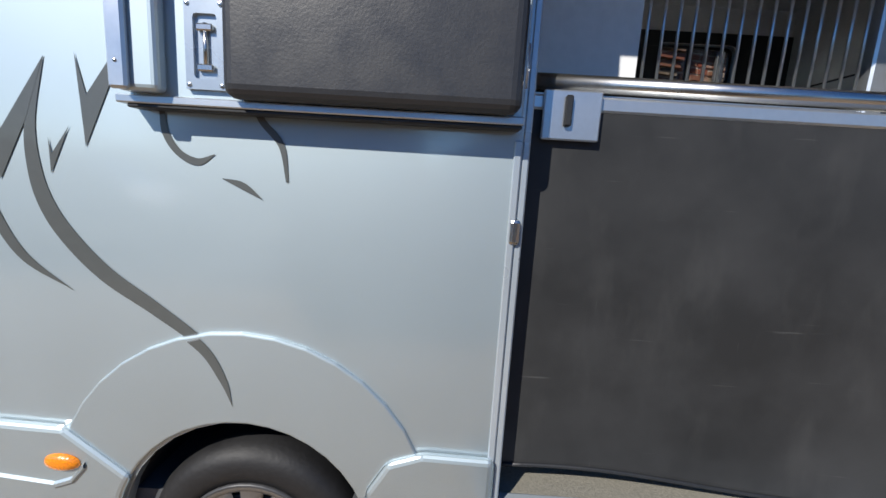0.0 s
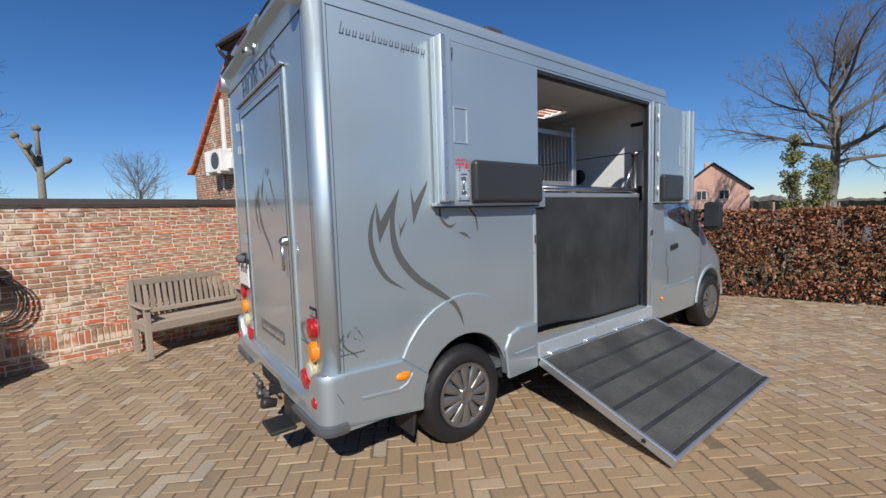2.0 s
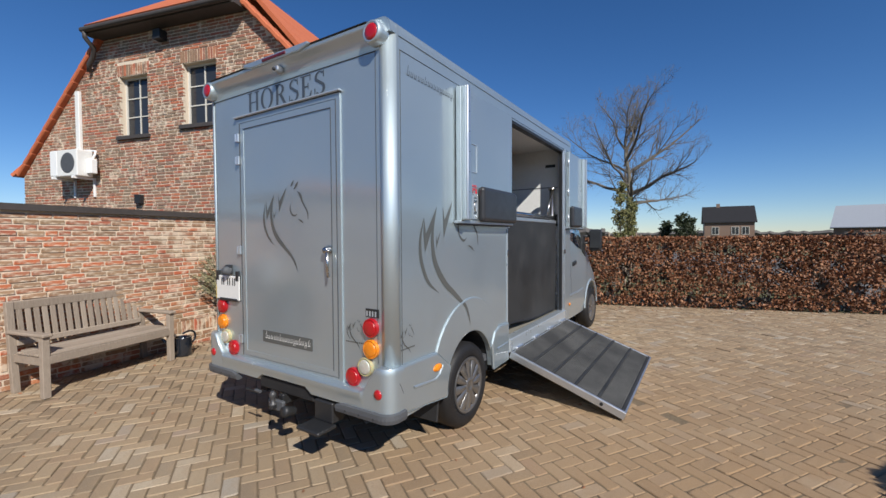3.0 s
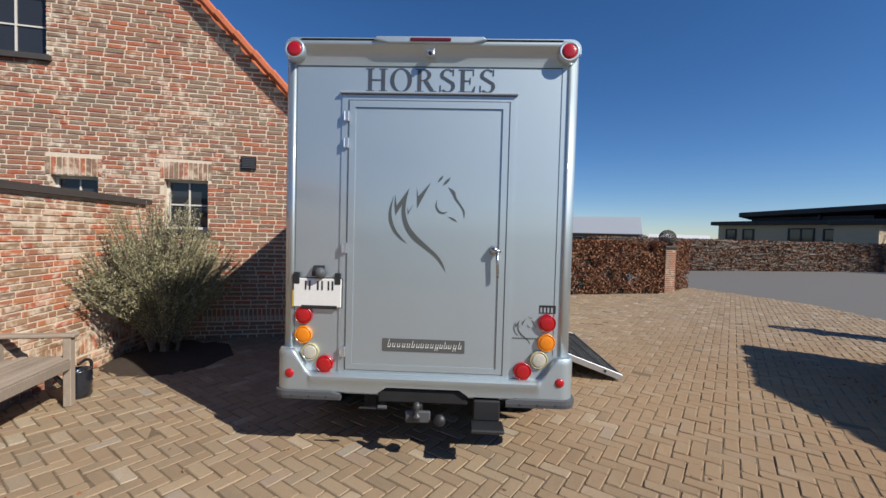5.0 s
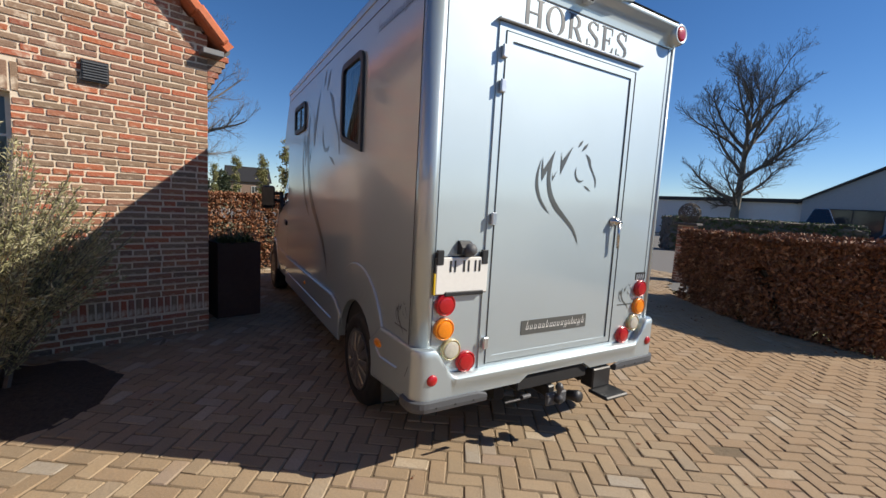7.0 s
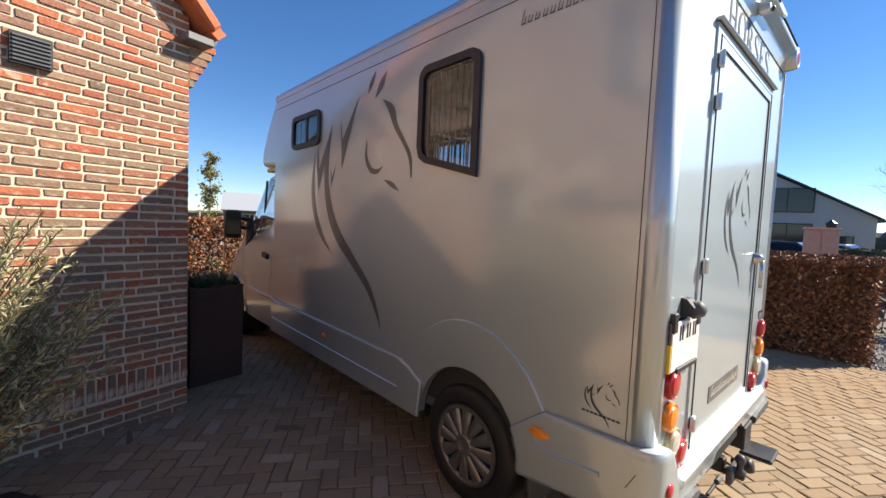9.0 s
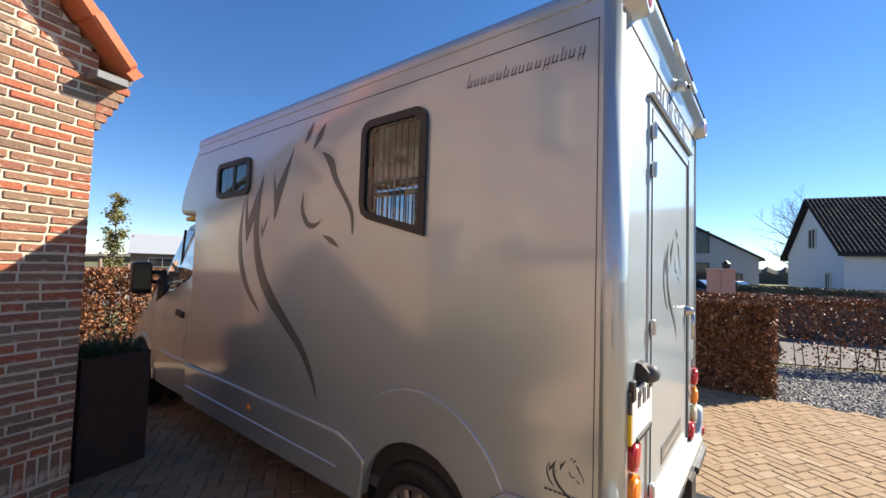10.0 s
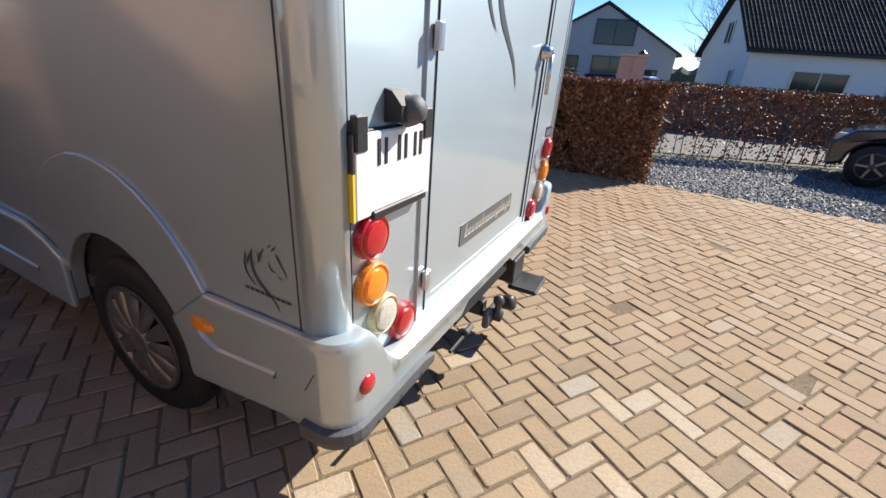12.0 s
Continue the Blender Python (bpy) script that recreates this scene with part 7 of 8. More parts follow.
# ---- neighbouring buildings ----
def cottage(x, y, turn, w, d, eave, ridge, wall, roof_m, label, windows=(), hip=0.0, chimney=True):
    """A house with a pitched roof; its long wall runs along its own x; windows: (face, along, low, width, height)."""
    h = empty("house", label, "house")
    h.matrix_basis = pose(x, y, -0.05, 0, 0, turn)
    bm = bmesh.new()
    pts = [(-d / 2, 0), (d / 2, 0), (d / 2, eave), (0, ridge - 0.1), (-d / 2, eave)]
    bm = slab(pts, w, (), lambda a, b, c: (c - w / 2, a, b))
    part("wall", bm, wall, h)
    for s in (-1, 1):
        bm = bmesh.new()
        o = 0.35
        sl = (ridge - eave) / (d / 2)
        v = [bm.verts.new(p) for p in ((-w / 2 - o, s * (d / 2 + o), eave - sl * o), (w / 2 + o, s * (d / 2 + o), eave - sl * o), (w / 2 + o - hip, 0, ridge), (-w / 2 - o + hip, 0, ridge))]
        f = bm.faces.new(v)
        ext = bmesh.ops.extrude_face_region(bm, geom=[f])
        bmesh.ops.translate(bm, vec=(0, 0, 0.16), verts=[g for g in ext["geom"] if isinstance(g, bmesh.types.BMVert)])
        bmesh.ops.recalc_face_normals(bm, faces=bm.faces)
        part("roof", bm, roof_m, h)
        part("gutter", tube((-w / 2 - o, s * (d / 2 + o), eave - sl * o), (w / 2 + o, s * (d / 2 + o), eave - sl * o), 0.07), M_BLACK, h)
    if hip:
        for s in (-1, 1):
            bm = bmesh.new()
            bm.faces.new([bm.verts.new(p) for p in ((s * (w / 2 + 0.35), -d / 2 - 0.3, eave), (s * (w / 2 + 0.35), d / 2 + 0.3, eave), (s * (w / 2 + 0.35 - hip), 0, ridge + 0.12))])
            part("roof", bm, roof_m, h)
    if chimney:
        part("chimney", box(w * 0.2 - 0.3, w * 0.2 + 0.3, -0.3, 0.3, ridge - 0.6, ridge + 0.7), wall, h)
    for face, along, low, ww, hh in windows:
        if face in "fb":
            s = -1 if face == "f" else 1
            m = pose(along, s * d / 2, low, 0, 0, 0 if s < 0 else 180)
        else:
            s = -1 if face == "l" else 1
            m = pose(s * w / 2, along, low, 0, 0, -90 if s < 0 else 90)
        win = part("window", slab([(-ww / 2, 0), (ww / 2, 0), (ww / 2, hh), (-ww / 2, hh)], 0.08, [[(-ww / 2 + 0.07, 0.07), (ww / 2 - 0.07, 0.07), (ww / 2 - 0.07, hh - 0.07), (-ww / 2 + 0.07, hh - 0.07)]], lambda a, b, c: (a, -c - 0.01, b)), M_BLACK if wall is M_GREYWALL else M_CREAM, h, "", False, m)
        part("pane", slab([(-ww / 2 + 0.06, 0.06), (ww / 2 - 0.06, 0.06), (ww / 2 - 0.06, hh - 0.06), (-ww / 2 + 0.06, hh - 0.06)], 0.02, (), lambda a, b, c: (a, -c - 0.02, b)), M_PANE, win)
        part("glazing_bar", box(-0.03, 0.03, -0.07, -0.03, 0.05, hh - 0.05), M_BLACK if wall is M_GREYWALL else M_CREAM, win)
    return h


px, py = at_az(E15, 19.8, 66)
cottage(px, py, 26, 9.0, 7.6, 3.9, 7.0, M_PINKBRICK, M_TILE_DARK, "pale pink brick house with dark half-hipped roof", [("l", -1.2, 2.5, 1.1, 1.2), ("l", 1.2, 2.5, 1.1, 1.2), ("f", -2.0, 1.0, 1.3, 1.3), ("f", 1.8, 1.0, 1.3, 1.3)], 0.0)
px, py = at_az(E25, -1.9, 100)
cottage(px, py, 92, 8.0, 7.5, 4.3, 7.2, M_BROWNBRICK, M_TILE_DARK, "far house with steep dark roof", [(f, x, 1.7, 1.2, 1.5) for f in "fb" for x in (-2.6, -1.0, 2.2)])
px, py = at_az(E45, -17.5, 92)
cottage(px, py, 72, 17.0, 9.0, 2.8, 6.0, M_BROWNBRICK, M_GREYWALL, "far brown barn with pale grey roof", [("f", -5, 0.4, 3.0, 1.6), ("f", 4, 0.4, 4.0, 1.6), ("b", -5, 0.4, 3.0, 1.6), ("b", 4, 0.4, 4.0, 1.6)], 0.0, False)
for az, dist, wide in ((-26.0, 150, 9), (-29.0, 160, 8)):
    px, py = at_az(E45, az, dist)
    cottage(px, py, 62, wide, 7.0, 1.8, 3.4, M_WHITEWALL, M_WHITEWALL, "far low white farm shed", [], 0.0, False)
# white house with a dark tiled roof
C1, C2 = Vector((-3.5, -27.1, 0)), Vector((-1.5, -35.3, 0))
run = Vector((-8.2, -2.0, 0)).normalized()
mid = (C1 + C2) / 2 + run * 8.5
white_house = cottage(mid.x, mid.y, math.degrees(math.atan2(-run.y, -run.x)), 17.0, 8.44, 3.35, 6.60, M_WHITEWALL, M_TILE_DARK, "white rendered house with a dark tiled roof", [("b", 5.0, 0.9, 2.6, 1.4), ("b", 0.5, 0.2, 2.8, 2.1), ("b", -4.0, 0.9, 2.0, 1.4), ("r", 0.2, 3.6, 1.1, 1.25), ("r", 2.4, 0.3, 0.7, 1.9), ("l", 0.0, 3.6, 1.1, 1.25)], 0.0, False)
ribs = bmesh.new()
for s_ in (-1, 1):
    for k in range(85):
        a = -8.78 + 0.209 * k
        tube((a, s_ * 4.55, 3.262), (a, s_ * 0.05, 6.73), 0.034, None, 6, ribs)
    for k in range(15):
        b = (k + 0.5) / 15
        tube((-8.85, s_ * (4.55 - 4.5 * b), 3.262 + 3.468 * b), (8.85, s_ * (4.55 - 4.5 * b), 3.262 + 3.468 * b), 0.016, None, 5, ribs)
tagged(part("roof_ribbing", ribs, M_TILE_DARK, white_house, "rows of dark roof tiles"), "rows of dark roof tiles", kind="stuff")
# long low barn, its gable towards the yard
cottage(8.4, -49.1, 104, 16.0, 12.8, 3.5, 7.1, M_GREYWALL, M_BLACKWOOD, "wide low pale barn with shallow roof", [("r", 1.0, 3.9, 3.4, 2.0), ("r", 1.1, 0.1, 3.2, 2.9), ("r", -3.4, 0.1, 3.4, 2.8), ("r", 4.6, 0.9, 1.2, 1.2)], 0.0, False)
wing = empty("barn_wing", "long low pale barn wing under a dark flat roof", "barn")
wing.matrix_basis = pose(8.4, -49.1, -0.05, 0, 0, 104)
part("wall", box(-6.0, 7.6, -17.5, -6.41, 0, 3.3), M_WHITEWALL, wing, "pale rendered wall")
part("roof", box(-6.2, 7.9, -17.8, -6.41, 3.3, 3.62, 0.03), M_BLACKWOOD, wing, "dark flat roof")

# low bungalow of beige and black boarding under flat and sloping roofs; its long wall faces the yard
bung = empty("bungalow", "low beige and black bungalow under a flat dark roof", "house")
bung.matrix_basis = pose(39.6, -26.3, -0.05, 0, 0, -154)
part("wall", box(0.0, 11.2, 0.0, 8.0, 0, 3.25), M_BEIGE, bung, "beige boarded wall")
part("bay", box(10.8, 13.2, -4.0, 3.0, 0, 3.05), M_BEIGE, bung, "beige boarded bay")
part("bay_roof", box(10.6, 13.7, -4.4, 3.2, 3.05, 3.42, 0.03), M_BLACKWOOD, bung, "dark flat bay roof")
part("wall", box(11.4, 14.6, 3.2, 8.0, 0, 3.7), M_BLACKWOOD, bung, "black boarded wall")
part("roof", box(-0.5, 11.6, -0.5, 8.5, 3.25, 3.62, 0.03), M_BLACKWOOD, bung, "dark flat roof")
part("upper_wall", box(2.8, 11.3, 0.4, 6.0, 3.62, 3.95), M_BLACKWOOD, bung, "black boarded upper wall")
bm = box(2.2, 15.2, -0.6, 8.6, 0.0, 0.42, 0.03)
for v in bm.verts:
    v.co.z += 4.0 + 0.028 * (v.co.x - 2.2) - 0.115 * max(0.0, v.co.y)
part("roof", bm, M_BLACKWOOD, bung, "dark sloping roof")
part("porch_post", box(14.4, 14.6, 0.0, 0.2, 0, 4.25), M_BLACKWOOD, bung, "black porch post")
for a, low, w, hh in ((0.75, 1.5, 1.0, 1.4), (2.3, 1.5, 1.0, 1.4), (6.0, 0.2, 1.9, 2.75), (8.45, 1.9, 0.9, 1.0)):
    win = part("window", slab([(a, low), (a + w, low), (a + w, low + hh), (a, low + hh)], 0.08, [[(a + 0.12, low + 0.1), (a + w - 0.12, low + 0.1), (a + w - 0.12, low + hh - 0.1), (a + 0.12, low + hh - 0.1)]], lambda p, q, c: (p, -0.01 - c, q)), M_BLACKWOOD, bung, "black window frame")
    part("pane", box(a + 0.1, a + w - 0.1, -0.04, -0.01, low + 0.08, low + hh - 0.08), M_PANE, win)
    if w > 1.5:
        part("mullion", box(a + w / 2 - 0.06, a + w / 2 + 0.06, -0.08, -0.04, low + 0.1, low + hh - 0.1), M_BLACKWOOD, win)
part("flue", tube((8.0, 0.3, 3.6), (8.0, 0.3, 4.05), 0.12, None, 10), M_BLACK, bung)


def clipped(x0, y0, x1, y1, width, height, material, label, seed):
    """A dense far hedge: a rough solid with leaves over it."""
    a, b = Vector((x0, y0, 0)), Vector((x1, y1, 0))
    ln = (b - a).length
    u = (b - a).normalized()
    back = Vector((-u.y, u.x, 0))
    h = empty("hedge", label, "hedge")
    rng = random.Random(seed)
    bm = box(0, ln, 0, width, 0, height, bm=None)
    bmesh.ops.subdivide_edges(bm, edges=bm.edges[:], cuts=max(2, min(40, int(ln / 0.5))), use_grid_fill=True)
    for v in bm.verts:
        v.co += Vector((rng.gauss(0, 1), rng.gauss(0, 1), rng.gauss(0, 1))) * 0.035
    core = part("core", bm, M_TWIG, h, at=Matrix.Translation(a) @ Matrix((u, back, Vector((0, 0, 1)))).transposed().to_4x4())
    lv = Leaves(seed)
    for i in range(int(ln * height * 800)):
        z = height * rng.random()
        c = rng.choice((0.0, 0.0, width, rng.uniform(0, width)))
        if 0 < c < width:
            z = height
        lv.leaf(a + u * ln * rng.random() + back * c + Vector((0, 0, z)), rng.uniform(0.08, 0.15), 0.6)
    fast_mesh("foliage", lv.v, lv.f, material, h, "", "stuff")
    return h


clipped(18.4, -7.4, 24.4, -29.3, 1.0, 1.62, M_BEECH, "long brown hedge before the bungalow", 15)
clipped(9.5, -17.0, 4.5, -23.5, 1.2, 1.55, M_GREEN, "dark green clipped box hedge", 16)
clipped(2.0, -24.0, -9.0, -21.5, 0.9, 1.25, M_GREEN, "low green garden hedge", 17)
clipped(3.0, -12.6, -12.0, -15.6, 0.7, 1.15, M_BEECH, "brown hedge across the road", 18)

# ball of twigs, gate pillars and a lantern beyond the hedge
for bx, by, seed in ((3.8, -8.2, 31), (10.0, -6.62, 32)):
    pier = empty("gate_pier", "square brick entrance pier with flat stone cap", "gate pier", "entrance piers")
    pier.matrix_basis = pose(bx, by, -0.05, 0, 0, 14)
    part("shaft", box(-0.17, 0.17, -0.17, 0.17, 0.0, 1.40, 0.006), M_MORTAR, pier, "pale mortar")
    for k in range(22):
        off = 0.0 if k % 2 else 0.105
        for s in (-1, 1):
            part("brick", box(-0.176, 0.07 - off, s * 0.17 - 0.008, s * 0.17 + 0.008, 0.012 + 0.0625 * k, 0.062 + 0.0625 * k), M_BRICK, pier)
            part("brick", box(0.082 - off, 0.176, s * 0.17 - 0.008, s * 0.17 + 0.008, 0.012 + 0.0625 * k, 0.062 + 0.0625 * k), M_BRICK, pier)
            part("brick", box(s * 0.17 - 0.007, s * 0.17 + 0.007, -0.166, 0.07 - off, 0.012 + 0.0625 * k, 0.062 + 0.0625 * k), M_BRICK, pier)
            part("brick", box(s * 0.17 - 0.007, s * 0.17 + 0.007, 0.082 - off, 0.166, 0.012 + 0.0625 * k, 0.062 + 0.0625 * k), M_BRICK, pier)
    part("cap", box(-0.25, 0.25, -0.25, 0.25, 1.40, 1.46, 0.012), M_CAP, pier, "flat dark stone cap")
    ball = empty("wicker_ball", "round brown wicker ball on the entrance pier", "garden ball", "wicker balls")
    ball.matrix_basis = pose(bx, by, 1.41 + 0.24)
    lv = Leaves(seed)
    for i in range(44):
        n1 = Vector((lv.rng.gauss(0, 1), lv.rng.gauss(0, 1), lv.rng.gauss(0, 1))).normalized()
        t1 = n1.orthogonal().normalized()
        t2 = n1.cross(t1)
        pts = [(t1 * math.cos(k * 0.45) + t2 * math.sin(k * 0.45)) * 0.24 for k in range(15)]
        for a, b in zip(pts, pts[1:]):
            lv.stick(a, b, 0.006, 0.006)
    fast_mesh("wicker", lv.v, lv.f, M_TWIG, ball)
for az in (-84.9, -86.2):
    q = at_az(E10, az, 14.0)
    pl = empty("gate_pillar", "square brown gate pillar behind the hedge", "gate pillar", "gate pillars")
    pl.matrix_basis = pose(q[0], q[1], -0.05, 0, 0, 12)
    part("shaft", box(-0.16, 0.16, -0.16, 0.16, 0, 1.92, 0.01), M_PINKBRICK, pl)
    part("cap", box(-0.19, 0.19, -0.19, 0.19, 1.92, 1.98, 0.015), M_PINKBRICK, pl)
q = at_az(E10, -86.1, 20.0)
lan = empty("street_lamp", "old black lantern on a post", "lantern")
lan.matrix_basis = pose(q[0], q[1], -0.05)
part("post", tube((0, 0, 0), (0, 0, 2.0), 0.045, 0.03, 10), M_BLACK, lan)
part("lantern", lathe([(0.0, 0.42), (0.03, 0.40), (0.17, 0.28), (0.15, 0.26), (0.09, 0.0), (0.0, 0.0)], 6), M_BLACK, lan, "six-sided lantern head", False, pose(0, 0, 2.0))


# ---- parked vehicles ----
def car(x, y, turn, body_m, label, tall=1.48, length=4.4, nose=0.85):
    c = empty("car", label, "car")
    c.matrix_basis = pose(x, y, 0, 0, 0, turn)
    hl = length / 2
    side = [(-hl, 0.45), (-hl + 0.05, 0.85), (-hl + 0.25, 0.98), (-hl + 0.7, tall - 0.08), (-hl + 1.2, tall), (0.35, tall), (1.05, 1.02), (hl - 0.25, 0.86), (hl, 0.62), (hl - 0.02, 0.35)]
    arch_f = arc(hl - nose, 0.32, 0.37, 0, 180, 8)
    arch_r = arc(-hl + 0.85, 0.32, 0.37, 0, 180, 8)
    outline = side + [(hl - 0.05, 0.24)] + arch_f + arch_r + [(-hl + 0.05, 0.24)]
    bm = slab(outline, 1.76, (), lambda a, b, c_: (a, c_ - 0.88, b))
    for v in bm.verts:
        if v.co.z > 0.95:
            v.co.y *= 1 - 0.22 * (v.co.z - 0.95) / 0.5
    es = [e for e in bm.edges if len(e.link_faces) == 2 and abs(e.calc_face_angle(0)) > 1.0]
    bmesh.ops.bevel(bm, geom=es, offset=0.05, segments=2, affect="EDGES", profile=0.5)
    part("body", bm, body_m, c)
    for s in (-1, 1):
        bm = slab([(-hl + 0.55, 1.0), (-hl + 0.95, tall - 0.1), (0.3, tall - 0.1), (0.85, 1.0)], 0.012, (), lambda a, b, c_: (a, s * (0.885 - 0.38 * max(0, b - 0.95)), b))
        part("side_glass", bm, M_PANE, c)
        for wx in (hl - nose, -hl + 0.85):
            w = part("wheel", lathe([(0.0, 0.0), (0.2, 0.0), (0.22, -0.02), (0.315, 0.0), (0.335, -0.03), (0.335, -0.19), (0.2, -0.2)], 28), M_TYRE, c, "", True, pose(wx, s * 0.885, 0.33, -90 * s, 0, 0))
            part("rim", lathe([(0.0, 0.006), (0.06, 0.008), (0.07, -0.012), (0.17, -0.012), (0.2, 0.006), (0.215, -0.004)], 28), M_RIM_DARK, w, "", True)
            for k in range(5):
                part("spoke", box(0.04, 0.2, -0.018, 0.018, -0.012, 0.008, 0.004), M_RIM, w, "", False, pose(0, 0, 0, 0, 0, 72 * k))
    for s in (-1, 1):
        part("headlight", box(hl - 0.22, hl - 0.03, s * 0.7 - 0.14, s * 0.7 + 0.14, 0.66, 0.78, 0.03), M_CLEAR, c)
        part("rear_light", box(-hl + 0.0, -hl + 0.12, s * 0.7 - 0.14, s * 0.7 + 0.14, 0.74, 0.9, 0.03), M_RED, c)
    return c


car(-5.45, -7.82, -17, M_CAR, "dark blue parked car on the gravel", 1.5, 4.5, 0.62)
q = at_az(E10, -83.2, 31)
car(q[0], q[1], 170, M_CAR, "dark car parked before the barn")
q = at_az(E10, -86.9, 32)
car(q[0], q[1], 165, M_CAR_WHITE, "white car parked before the barn")
q = at_az(E70, -72.4, 31)
car(q[0], q[1], 107, M_CAR, "dark blue van parked beside the barn", 2.45, 5.2)

# ---- distance ----
def woods(az0, az1, dist, height, seed, label, material=M_WOODS):
    """A far strip of bare woods with an uneven top."""
    rng = random.Random(seed)
    n = max(8, int((az1 - az0) * 2.5))
    bm = bmesh.new()
    rows = []
    for i in range(n + 1):
        az = radians(az0 + (az1 - az0) * i / n)
        h = height * (0.55 + 0.5 * abs(noise.noise(Vector((i * 0.23, seed, 0)))) + 0.25 * rng.random())
        rows.append([bm.verts.new((d * math.cos(az), d * math.sin(az), z)) for d, z in ((dist, -0.1), (dist - 2, h * 0.7), (dist, h), (dist + 6, h * 0.8), (dist + 6, -0.1))])
    for p, q in zip(rows, rows[1:]):
        for k in range(4):
            bm.faces.new((p[k], p[k + 1], q[k + 1], q[k]))
    bmesh.ops.recalc_face_normals(bm, faces=bm.faces)
    return tagged(part("woods", bm, material), label, "woods", kind="stuff")


woods(-60, 35, 210, 4.2, 1, "far line of bare grey brown woods")
woods(10, 60, 120, 4.5, 2, "far line of bare grey brown woods")
woods(-150, -60, 160, 7.0, 3, "far line of bare grey brown woods")
woods(60, 210, 150, 5.0, 4, "far line of bare grey brown woods")
leafy = [(2.75, 62, 4.4), (1.95, 66, 4.0), (4.4, 64, 3.4)]
for i, (az, dist, h) in enumerate(leafy):
    q = at_az(E25, az, dist)
    leafy_sapling(q[0], q[1], h, h * 0.55, 0.06, 1500, M_CONIFER, 90 + i, "far rounded dark shrub beyond the field", 0.34)
# plank fence at the end of the bungalow's hedge
plank_fence = empty("plank_fence", "low brown plank fence beside the bungalow hedge", "fence")
plank_fence.matrix_basis = pose(25.0, -29.6, -0.05, 0, 0, -112)
for k in range(24):
    part("plank", box(0.17 * k, 0.17 * k + 0.15, 0, 0.03, 0.0, 1.35), M_SHED, plank_fence)


# ---- bricks and pavers, piece by piece ----
def chipped(l, h, d, edge, seed, knock=1.0):
    """A worn brick seen from the front: its face at c = 0 in the plane (a, b), uneven knocked corners, open at the back."""
    rng = random.Random(seed)
    a, b = l / 2, h / 2
    ring = []
    for sx, sy in ((-1, -1), (1, -1), (1, 1), (-1, 1)):
        cx, cy = rng.uniform(0.003, 0.014) * knock, rng.uniform(0.003, 0.011) * knock
        first, second = (sx * a, sy * (b - cy)), (sx * (a - cx), sy * b)
        ring += [first, second] if sx * sy > 0 else [second, first]
    ring = [(x + rng.gauss(0, 0.0016), y + rng.gauss(0, 0.0016)) for x, y in ring]
    n = len(ring)
    v = []
    for inset, z in ((edge, 0.0), (0.0, edge), (0.0, d)):
        for x, y in ring:
            v.append((x - math.copysign(min(inset, abs(x) * 0.5), x), y - math.copysign(min(inset, abs(y) * 0.5), y), z + (rng.gauss(0, 0.0012) if z < d else 0.0)))
    f = [tuple(range(n))]
    for k in range(n):
        j = (k + 1) % n
        f += [(k, k + n, j + n, j), (k + n, k + 2 * n, j + 2 * n, j + n)]
    return v, f


class Bricks:
    """Lays bricks on a plane: the near ones as objects that share meshes, the rest joined in one mesh."""

    def __init__(self, name, place, parent, mat_one, mat_all, near, out_sign=1):
        self.name, self.place, self.parent, self.mats, self.near = name, place, parent, (mat_one, mat_all), near
        self.meshes, self.v, self.f, self.count = {}, [], [], 0
        self.knock = 0.5 if name == "brick" else 1.0
        self.rng = random.Random(len(name) * 7 + len(parent.name))
        o = Vector(place(0, 0, 0))
        self.axes = [(Vector(place(*e)) - o).normalized() for e in ((1, 0, 0), (0, 1, 0), (0, 0, 1))]
        self.base = Matrix(self.axes).transposed().to_4x4()

    def lay(self, a, b, l, h, d=0.05, edge=0.0025, turn=0.0):
        r = self.rng
        c = -abs(r.gauss(0, 0.0025)) if self.name == "brick" else r.gauss(0, 0.0022)
        ang = turn + r.gauss(0, 0.006)
        if self.count < 298 and self.near(a, b):
            key = (round(l, 3), round(h, 3), r.randrange(3))
            if key not in self.meshes:
                v, f = chipped(l, h, d, edge, hash(key) % 999, self.knock)
                me = bpy.data.meshes.new(self.name)
                me.from_pydata(v, [], f)
                me.materials.append(self.mats[0])
                self.meshes[key] = me
            ob = new(self.name, self.meshes[key])
            ob.parent = self.parent
            ob.matrix_basis = Matrix.Translation(self.place(a, b, c)) @ self.base @ Matrix.Rotation(ang, 4, "Z")
            self.count += 1
            return
        v, f = chipped(l, h, d, edge, r.randrange(99999), self.knock)
        i = len(self.v)
        co, si = math.cos(ang), math.sin(ang)
        self.v += [tuple(self.place(a + x * co - y * si, b + x * si + y * co, z + c)) for x, y, z in v]
        self.f += [tuple(i + k for k in q) for q in f]

    def done(self, label):
        if self.v:
            fast_mesh(self.name + "work" if self.name == "brick" else "paving", self.v, self.f, self.mats[1], self.parent, label, "stuff")


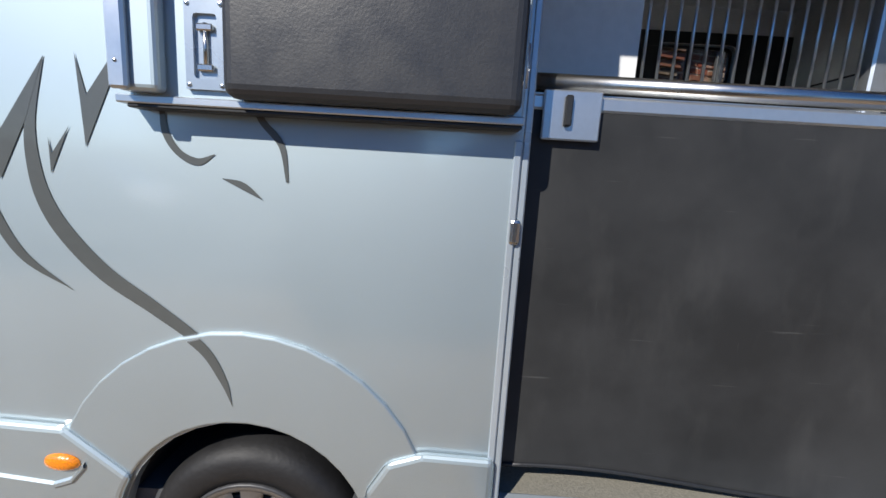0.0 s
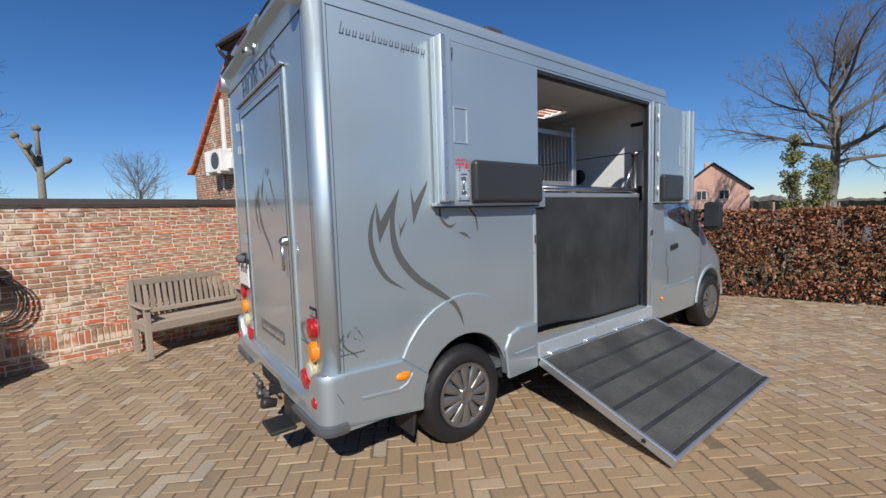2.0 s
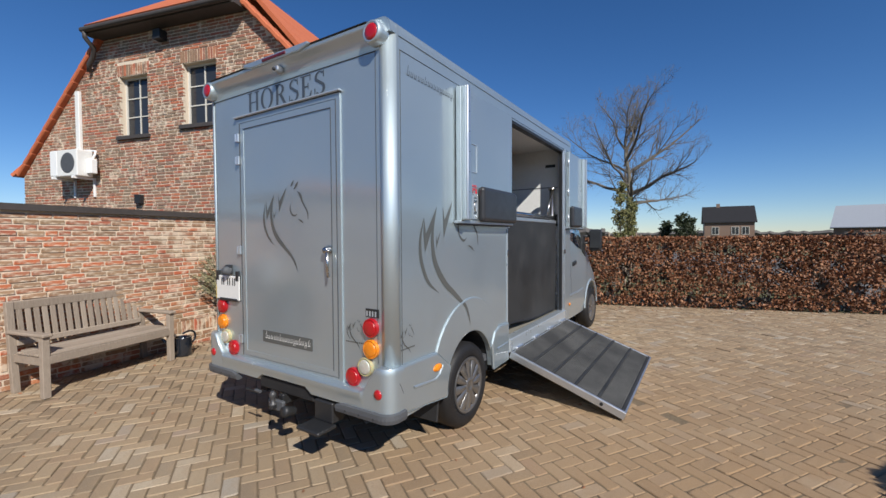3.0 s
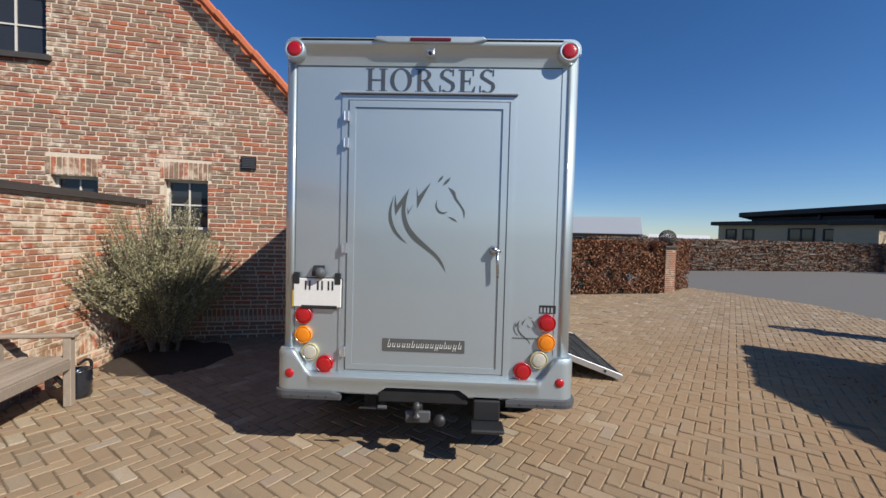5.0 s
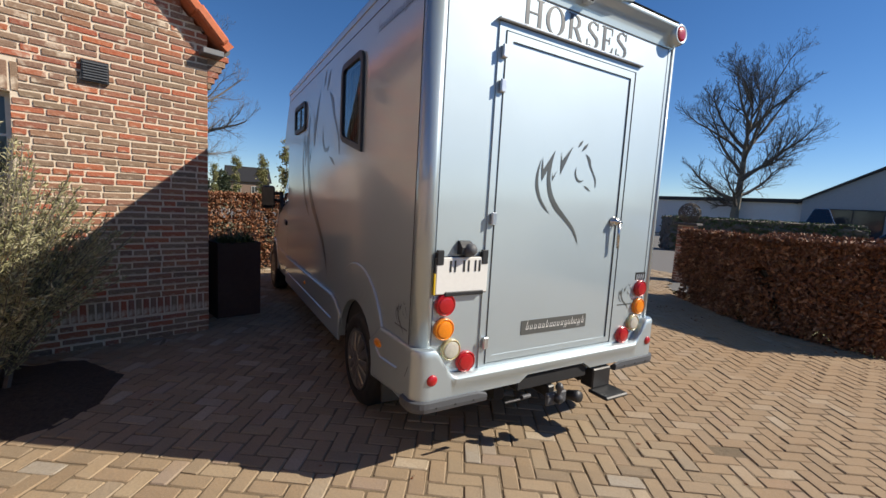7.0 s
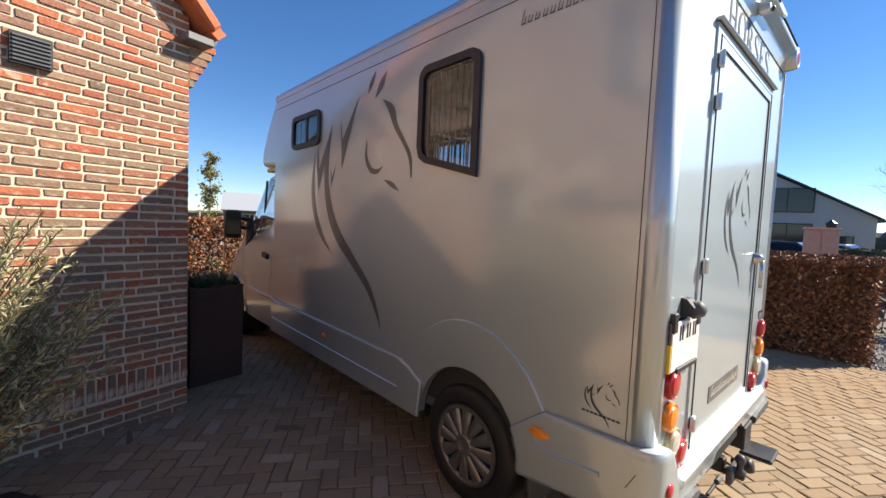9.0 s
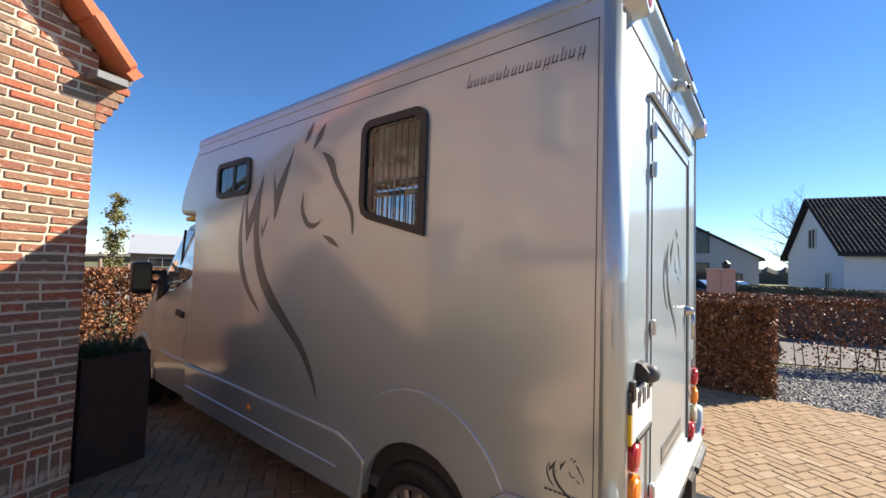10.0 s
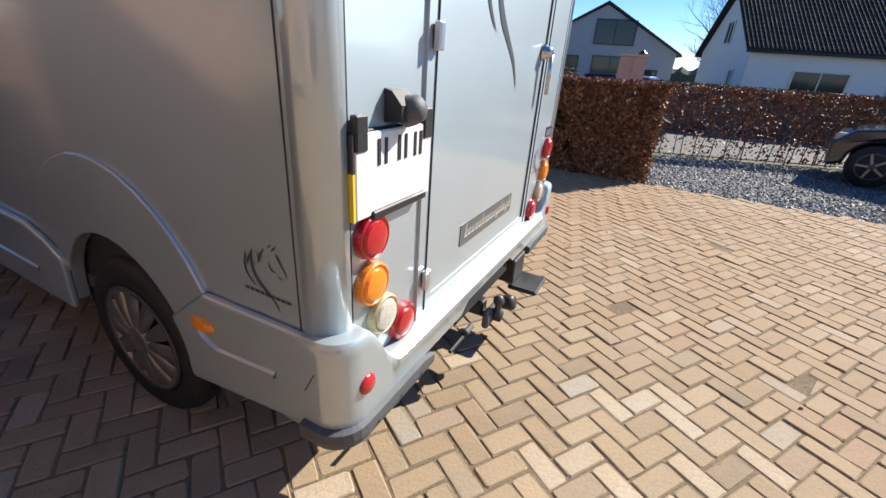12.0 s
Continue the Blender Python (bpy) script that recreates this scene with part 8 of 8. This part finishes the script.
def courses(bricks, u0, u1, z0, z1, blocked, inside, seed, soldiers=(), joint=0.0168):
    """Courses of old bricks between two ends, with headers strewn in."""
    rng = random.Random(seed)
    course = 0.0615
    row = 0
    z = z0
    while z < z1 - 0.02:
        h = course - joint
        if any(a - 0.001 <= z < b - 0.02 for a, b in soldiers):
            z += course
            row += 1
            continue
        u = u0 + (0.0 if row % 2 else -0.11)
        while u < u1:
            l = 0.205 if rng.random() < 0.8 else 0.098
            l += rng.gauss(0, 0.008)
            e = min(u + l, u1)
            s = max(u, u0)
            for a, b, c, d in blocked:
                if c < z + h and d > z + 0.005:
                    if s < a < e:
                        e = a
                    elif a <= s < b:
                        s = b
            if e - s > 0.035 and inside((s + e) / 2, z + h / 2):
                bricks.lay((s + e) / 2, z + h / 2 + rng.gauss(0, 0.0012), e - s, h + rng.gauss(0, 0.0012))
            u = max(u + l, e if e > u + 0.01 else u + l) + joint
        z += course
        row += 1


def soldier_row(bricks, u0, u1, z0, h, w=0.046, joint=0.014):
    n = max(1, int((u1 - u0 + joint) / (w + joint)))
    step = (u1 - u0 + joint) / n
    for i in range(n):
        bricks.lay(u0 + step * (i + 0.5) - joint / 2, z0 + h / 2, step - joint, h)


def in_gable(u, z):
    return z < EAVE + min(u, WIDTH - u) + 0.02 and z < HIP - 0.03


gb = Bricks("brick", lambda a, b, c: on_gable(a, b, c), gable, M_BRICK, M_BRICK_FAR, lambda a, b: a < 1.5 and b < 2.95)
SOLD = [(w[0] - 0.05, w[1] + 0.05, w[3], w[3] + 0.25) for w in WINDOWS]
for a, b, c, d in SOLD:
    soldier_row(gb, a, b, c + 0.01, 0.225)
soldier_row(gb, 0.0, WIDTH, 0.255, 0.165)
courses(gb, 0.0, WIDTH, 0.0, HIP, [w for w in WINDOWS] + SOLD + [(-1, WIDTH + 1, 0.245, 0.43)], in_gable, 4)
gb.done("old red and brown bricks")
side = Bricks("brick", lambda a, b, c: H0 + HB * a + HU * c + Vector((0, 0, b)), gable, M_BRICK, M_BRICK_FAR, lambda a, b: False)
courses(side, 0.012, 4.0, 0.0, EAVE, [], lambda u, z: True, 6)
side.done("old red and brown bricks")
wb = Bricks("brick", lambda a, b, c: on_wall(a, b, c), garden_wall, M_BRICK_LIME, M_BRICK_LIME_FAR, lambda a, b: -1.15 < a < 0.6 and b > 0.25)
soldier_row(wb, WALL_A, WALL_B, 0.20, 0.165)
courses(wb, WALL_A, WALL_B, 0.0, WALL_H, [(-9, 9, 0.19, 0.37)], lambda u, z: True, 8, (), 0.016)
wb.done("old red and brown bricks with lime smears")
pb = Bricks("brick", lambda a, b, c: on_wall(a, b, c - 0.045), garden_wall, M_BRICK_LIME, M_BRICK_LIME_FAR, lambda a, b: False)
courses(pb, -2.62, -2.34, 0.0, 2.24, [], lambda u, z: True, 9)
pb.done("old bricks of the pier")

# herringbone pavers
TURN_P = radians(57)
CP, SP = math.cos(TURN_P), math.sin(TURN_P)
EDGE = [(-9, -5.0), (-0.4, -4.95), (1.0, -5.0), (3.3, -6.7), (4.6, -9.2), (8.3, -9.5), (11.6, -8.0), (9.7, -6.7), (8.95, -4.3), (7.75, -0.6), (6.55, 3.3), (6.6, 6.9), (-9, 6.9)]


def inside_yard(x, y):
    hit = False
    for (x0, y0), (x1, y1) in zip(EDGE, EDGE[1:] + EDGE[:1]):
        if (y0 > y) != (y1 > y) and x < (x1 - x0) * (y - y0) / (y1 - y0) + x0:
            hit = not hit
    if not hit:
        return False
    p = Vector((x, y, 0))
    if (p - H0).dot(HB) > 0.05 and (p - H0).dot(HU) > 0.05:
        return False
    return (p - W0).dot(WB) < 0.03 or x > 2.6


yard_top = lambda a, b, c: Vector((a * CP - b * SP, a * SP + b * CP, -c + 0.0))
pav = Bricks("paver", yard_top, yard, M_PAVER, M_PAVER_FAR, lambda a, b: (lambda p: -1.25 < p.x < 0.75 and -0.75 < p.y < 2.15)(yard_top(a, b, 0)))
U = 0.103
for i in range(-140, 141):
    for j in range(-140, 141):
        k = (i - j) % 4
        if k not in (0, 3):
            continue
        a, b = (i + (1.0 if k == 0 else 0.5)) * U, (j + (0.5 if k == 0 else 1.0)) * U
        p = yard_top(a, b, 0)
        if inside_yard(p.x, p.y):
            pav.lay(a, b, (2 * U if k == 0 else U) - 0.008, (U if k == 0 else 2 * U) - 0.008, 0.03, 0.005)
pav.done("worn buff and brown pavers in herringbone")


# loose gravel beside the yard
gravel_verts, gravel_faces = [], []
rng = random.Random(12)
for i in range(9000):
    far = rng.random() ** 1.5
    x, y = rng.uniform(-6.5, -0.5), -5.0 - 3.6 * far
    if y < -4.95 - (0.55 * (-0.4 - x) + 3.0):
        continue
    r = rng.uniform(0.010, 0.024)
    c = Vector((x, y, -0.02 + r * 0.5))
    d = [Vector((rng.gauss(0, 0.25), rng.gauss(0, 0.25), rng.gauss(0, 0.2))) for k in range(6)]
    n0 = len(gravel_verts)
    for k, e in enumerate(((1, 0, 0), (0, 1, 0), (-1, 0, 0), (0, -1, 0), (0, 0, 0.7), (0, 0, -0.7))):
        gravel_verts.append(tuple(c + (Vector(e) + d[k]) * r))
    for k in range(4):
        gravel_faces += [(n0 + k, n0 + (k + 1) % 4, n0 + 4), (n0 + (k + 1) % 4, n0 + k, n0 + 5)]
fast_mesh("gravel_stone", gravel_verts, gravel_faces, M_STONE, gravel, "loose grey stones", "stuff")
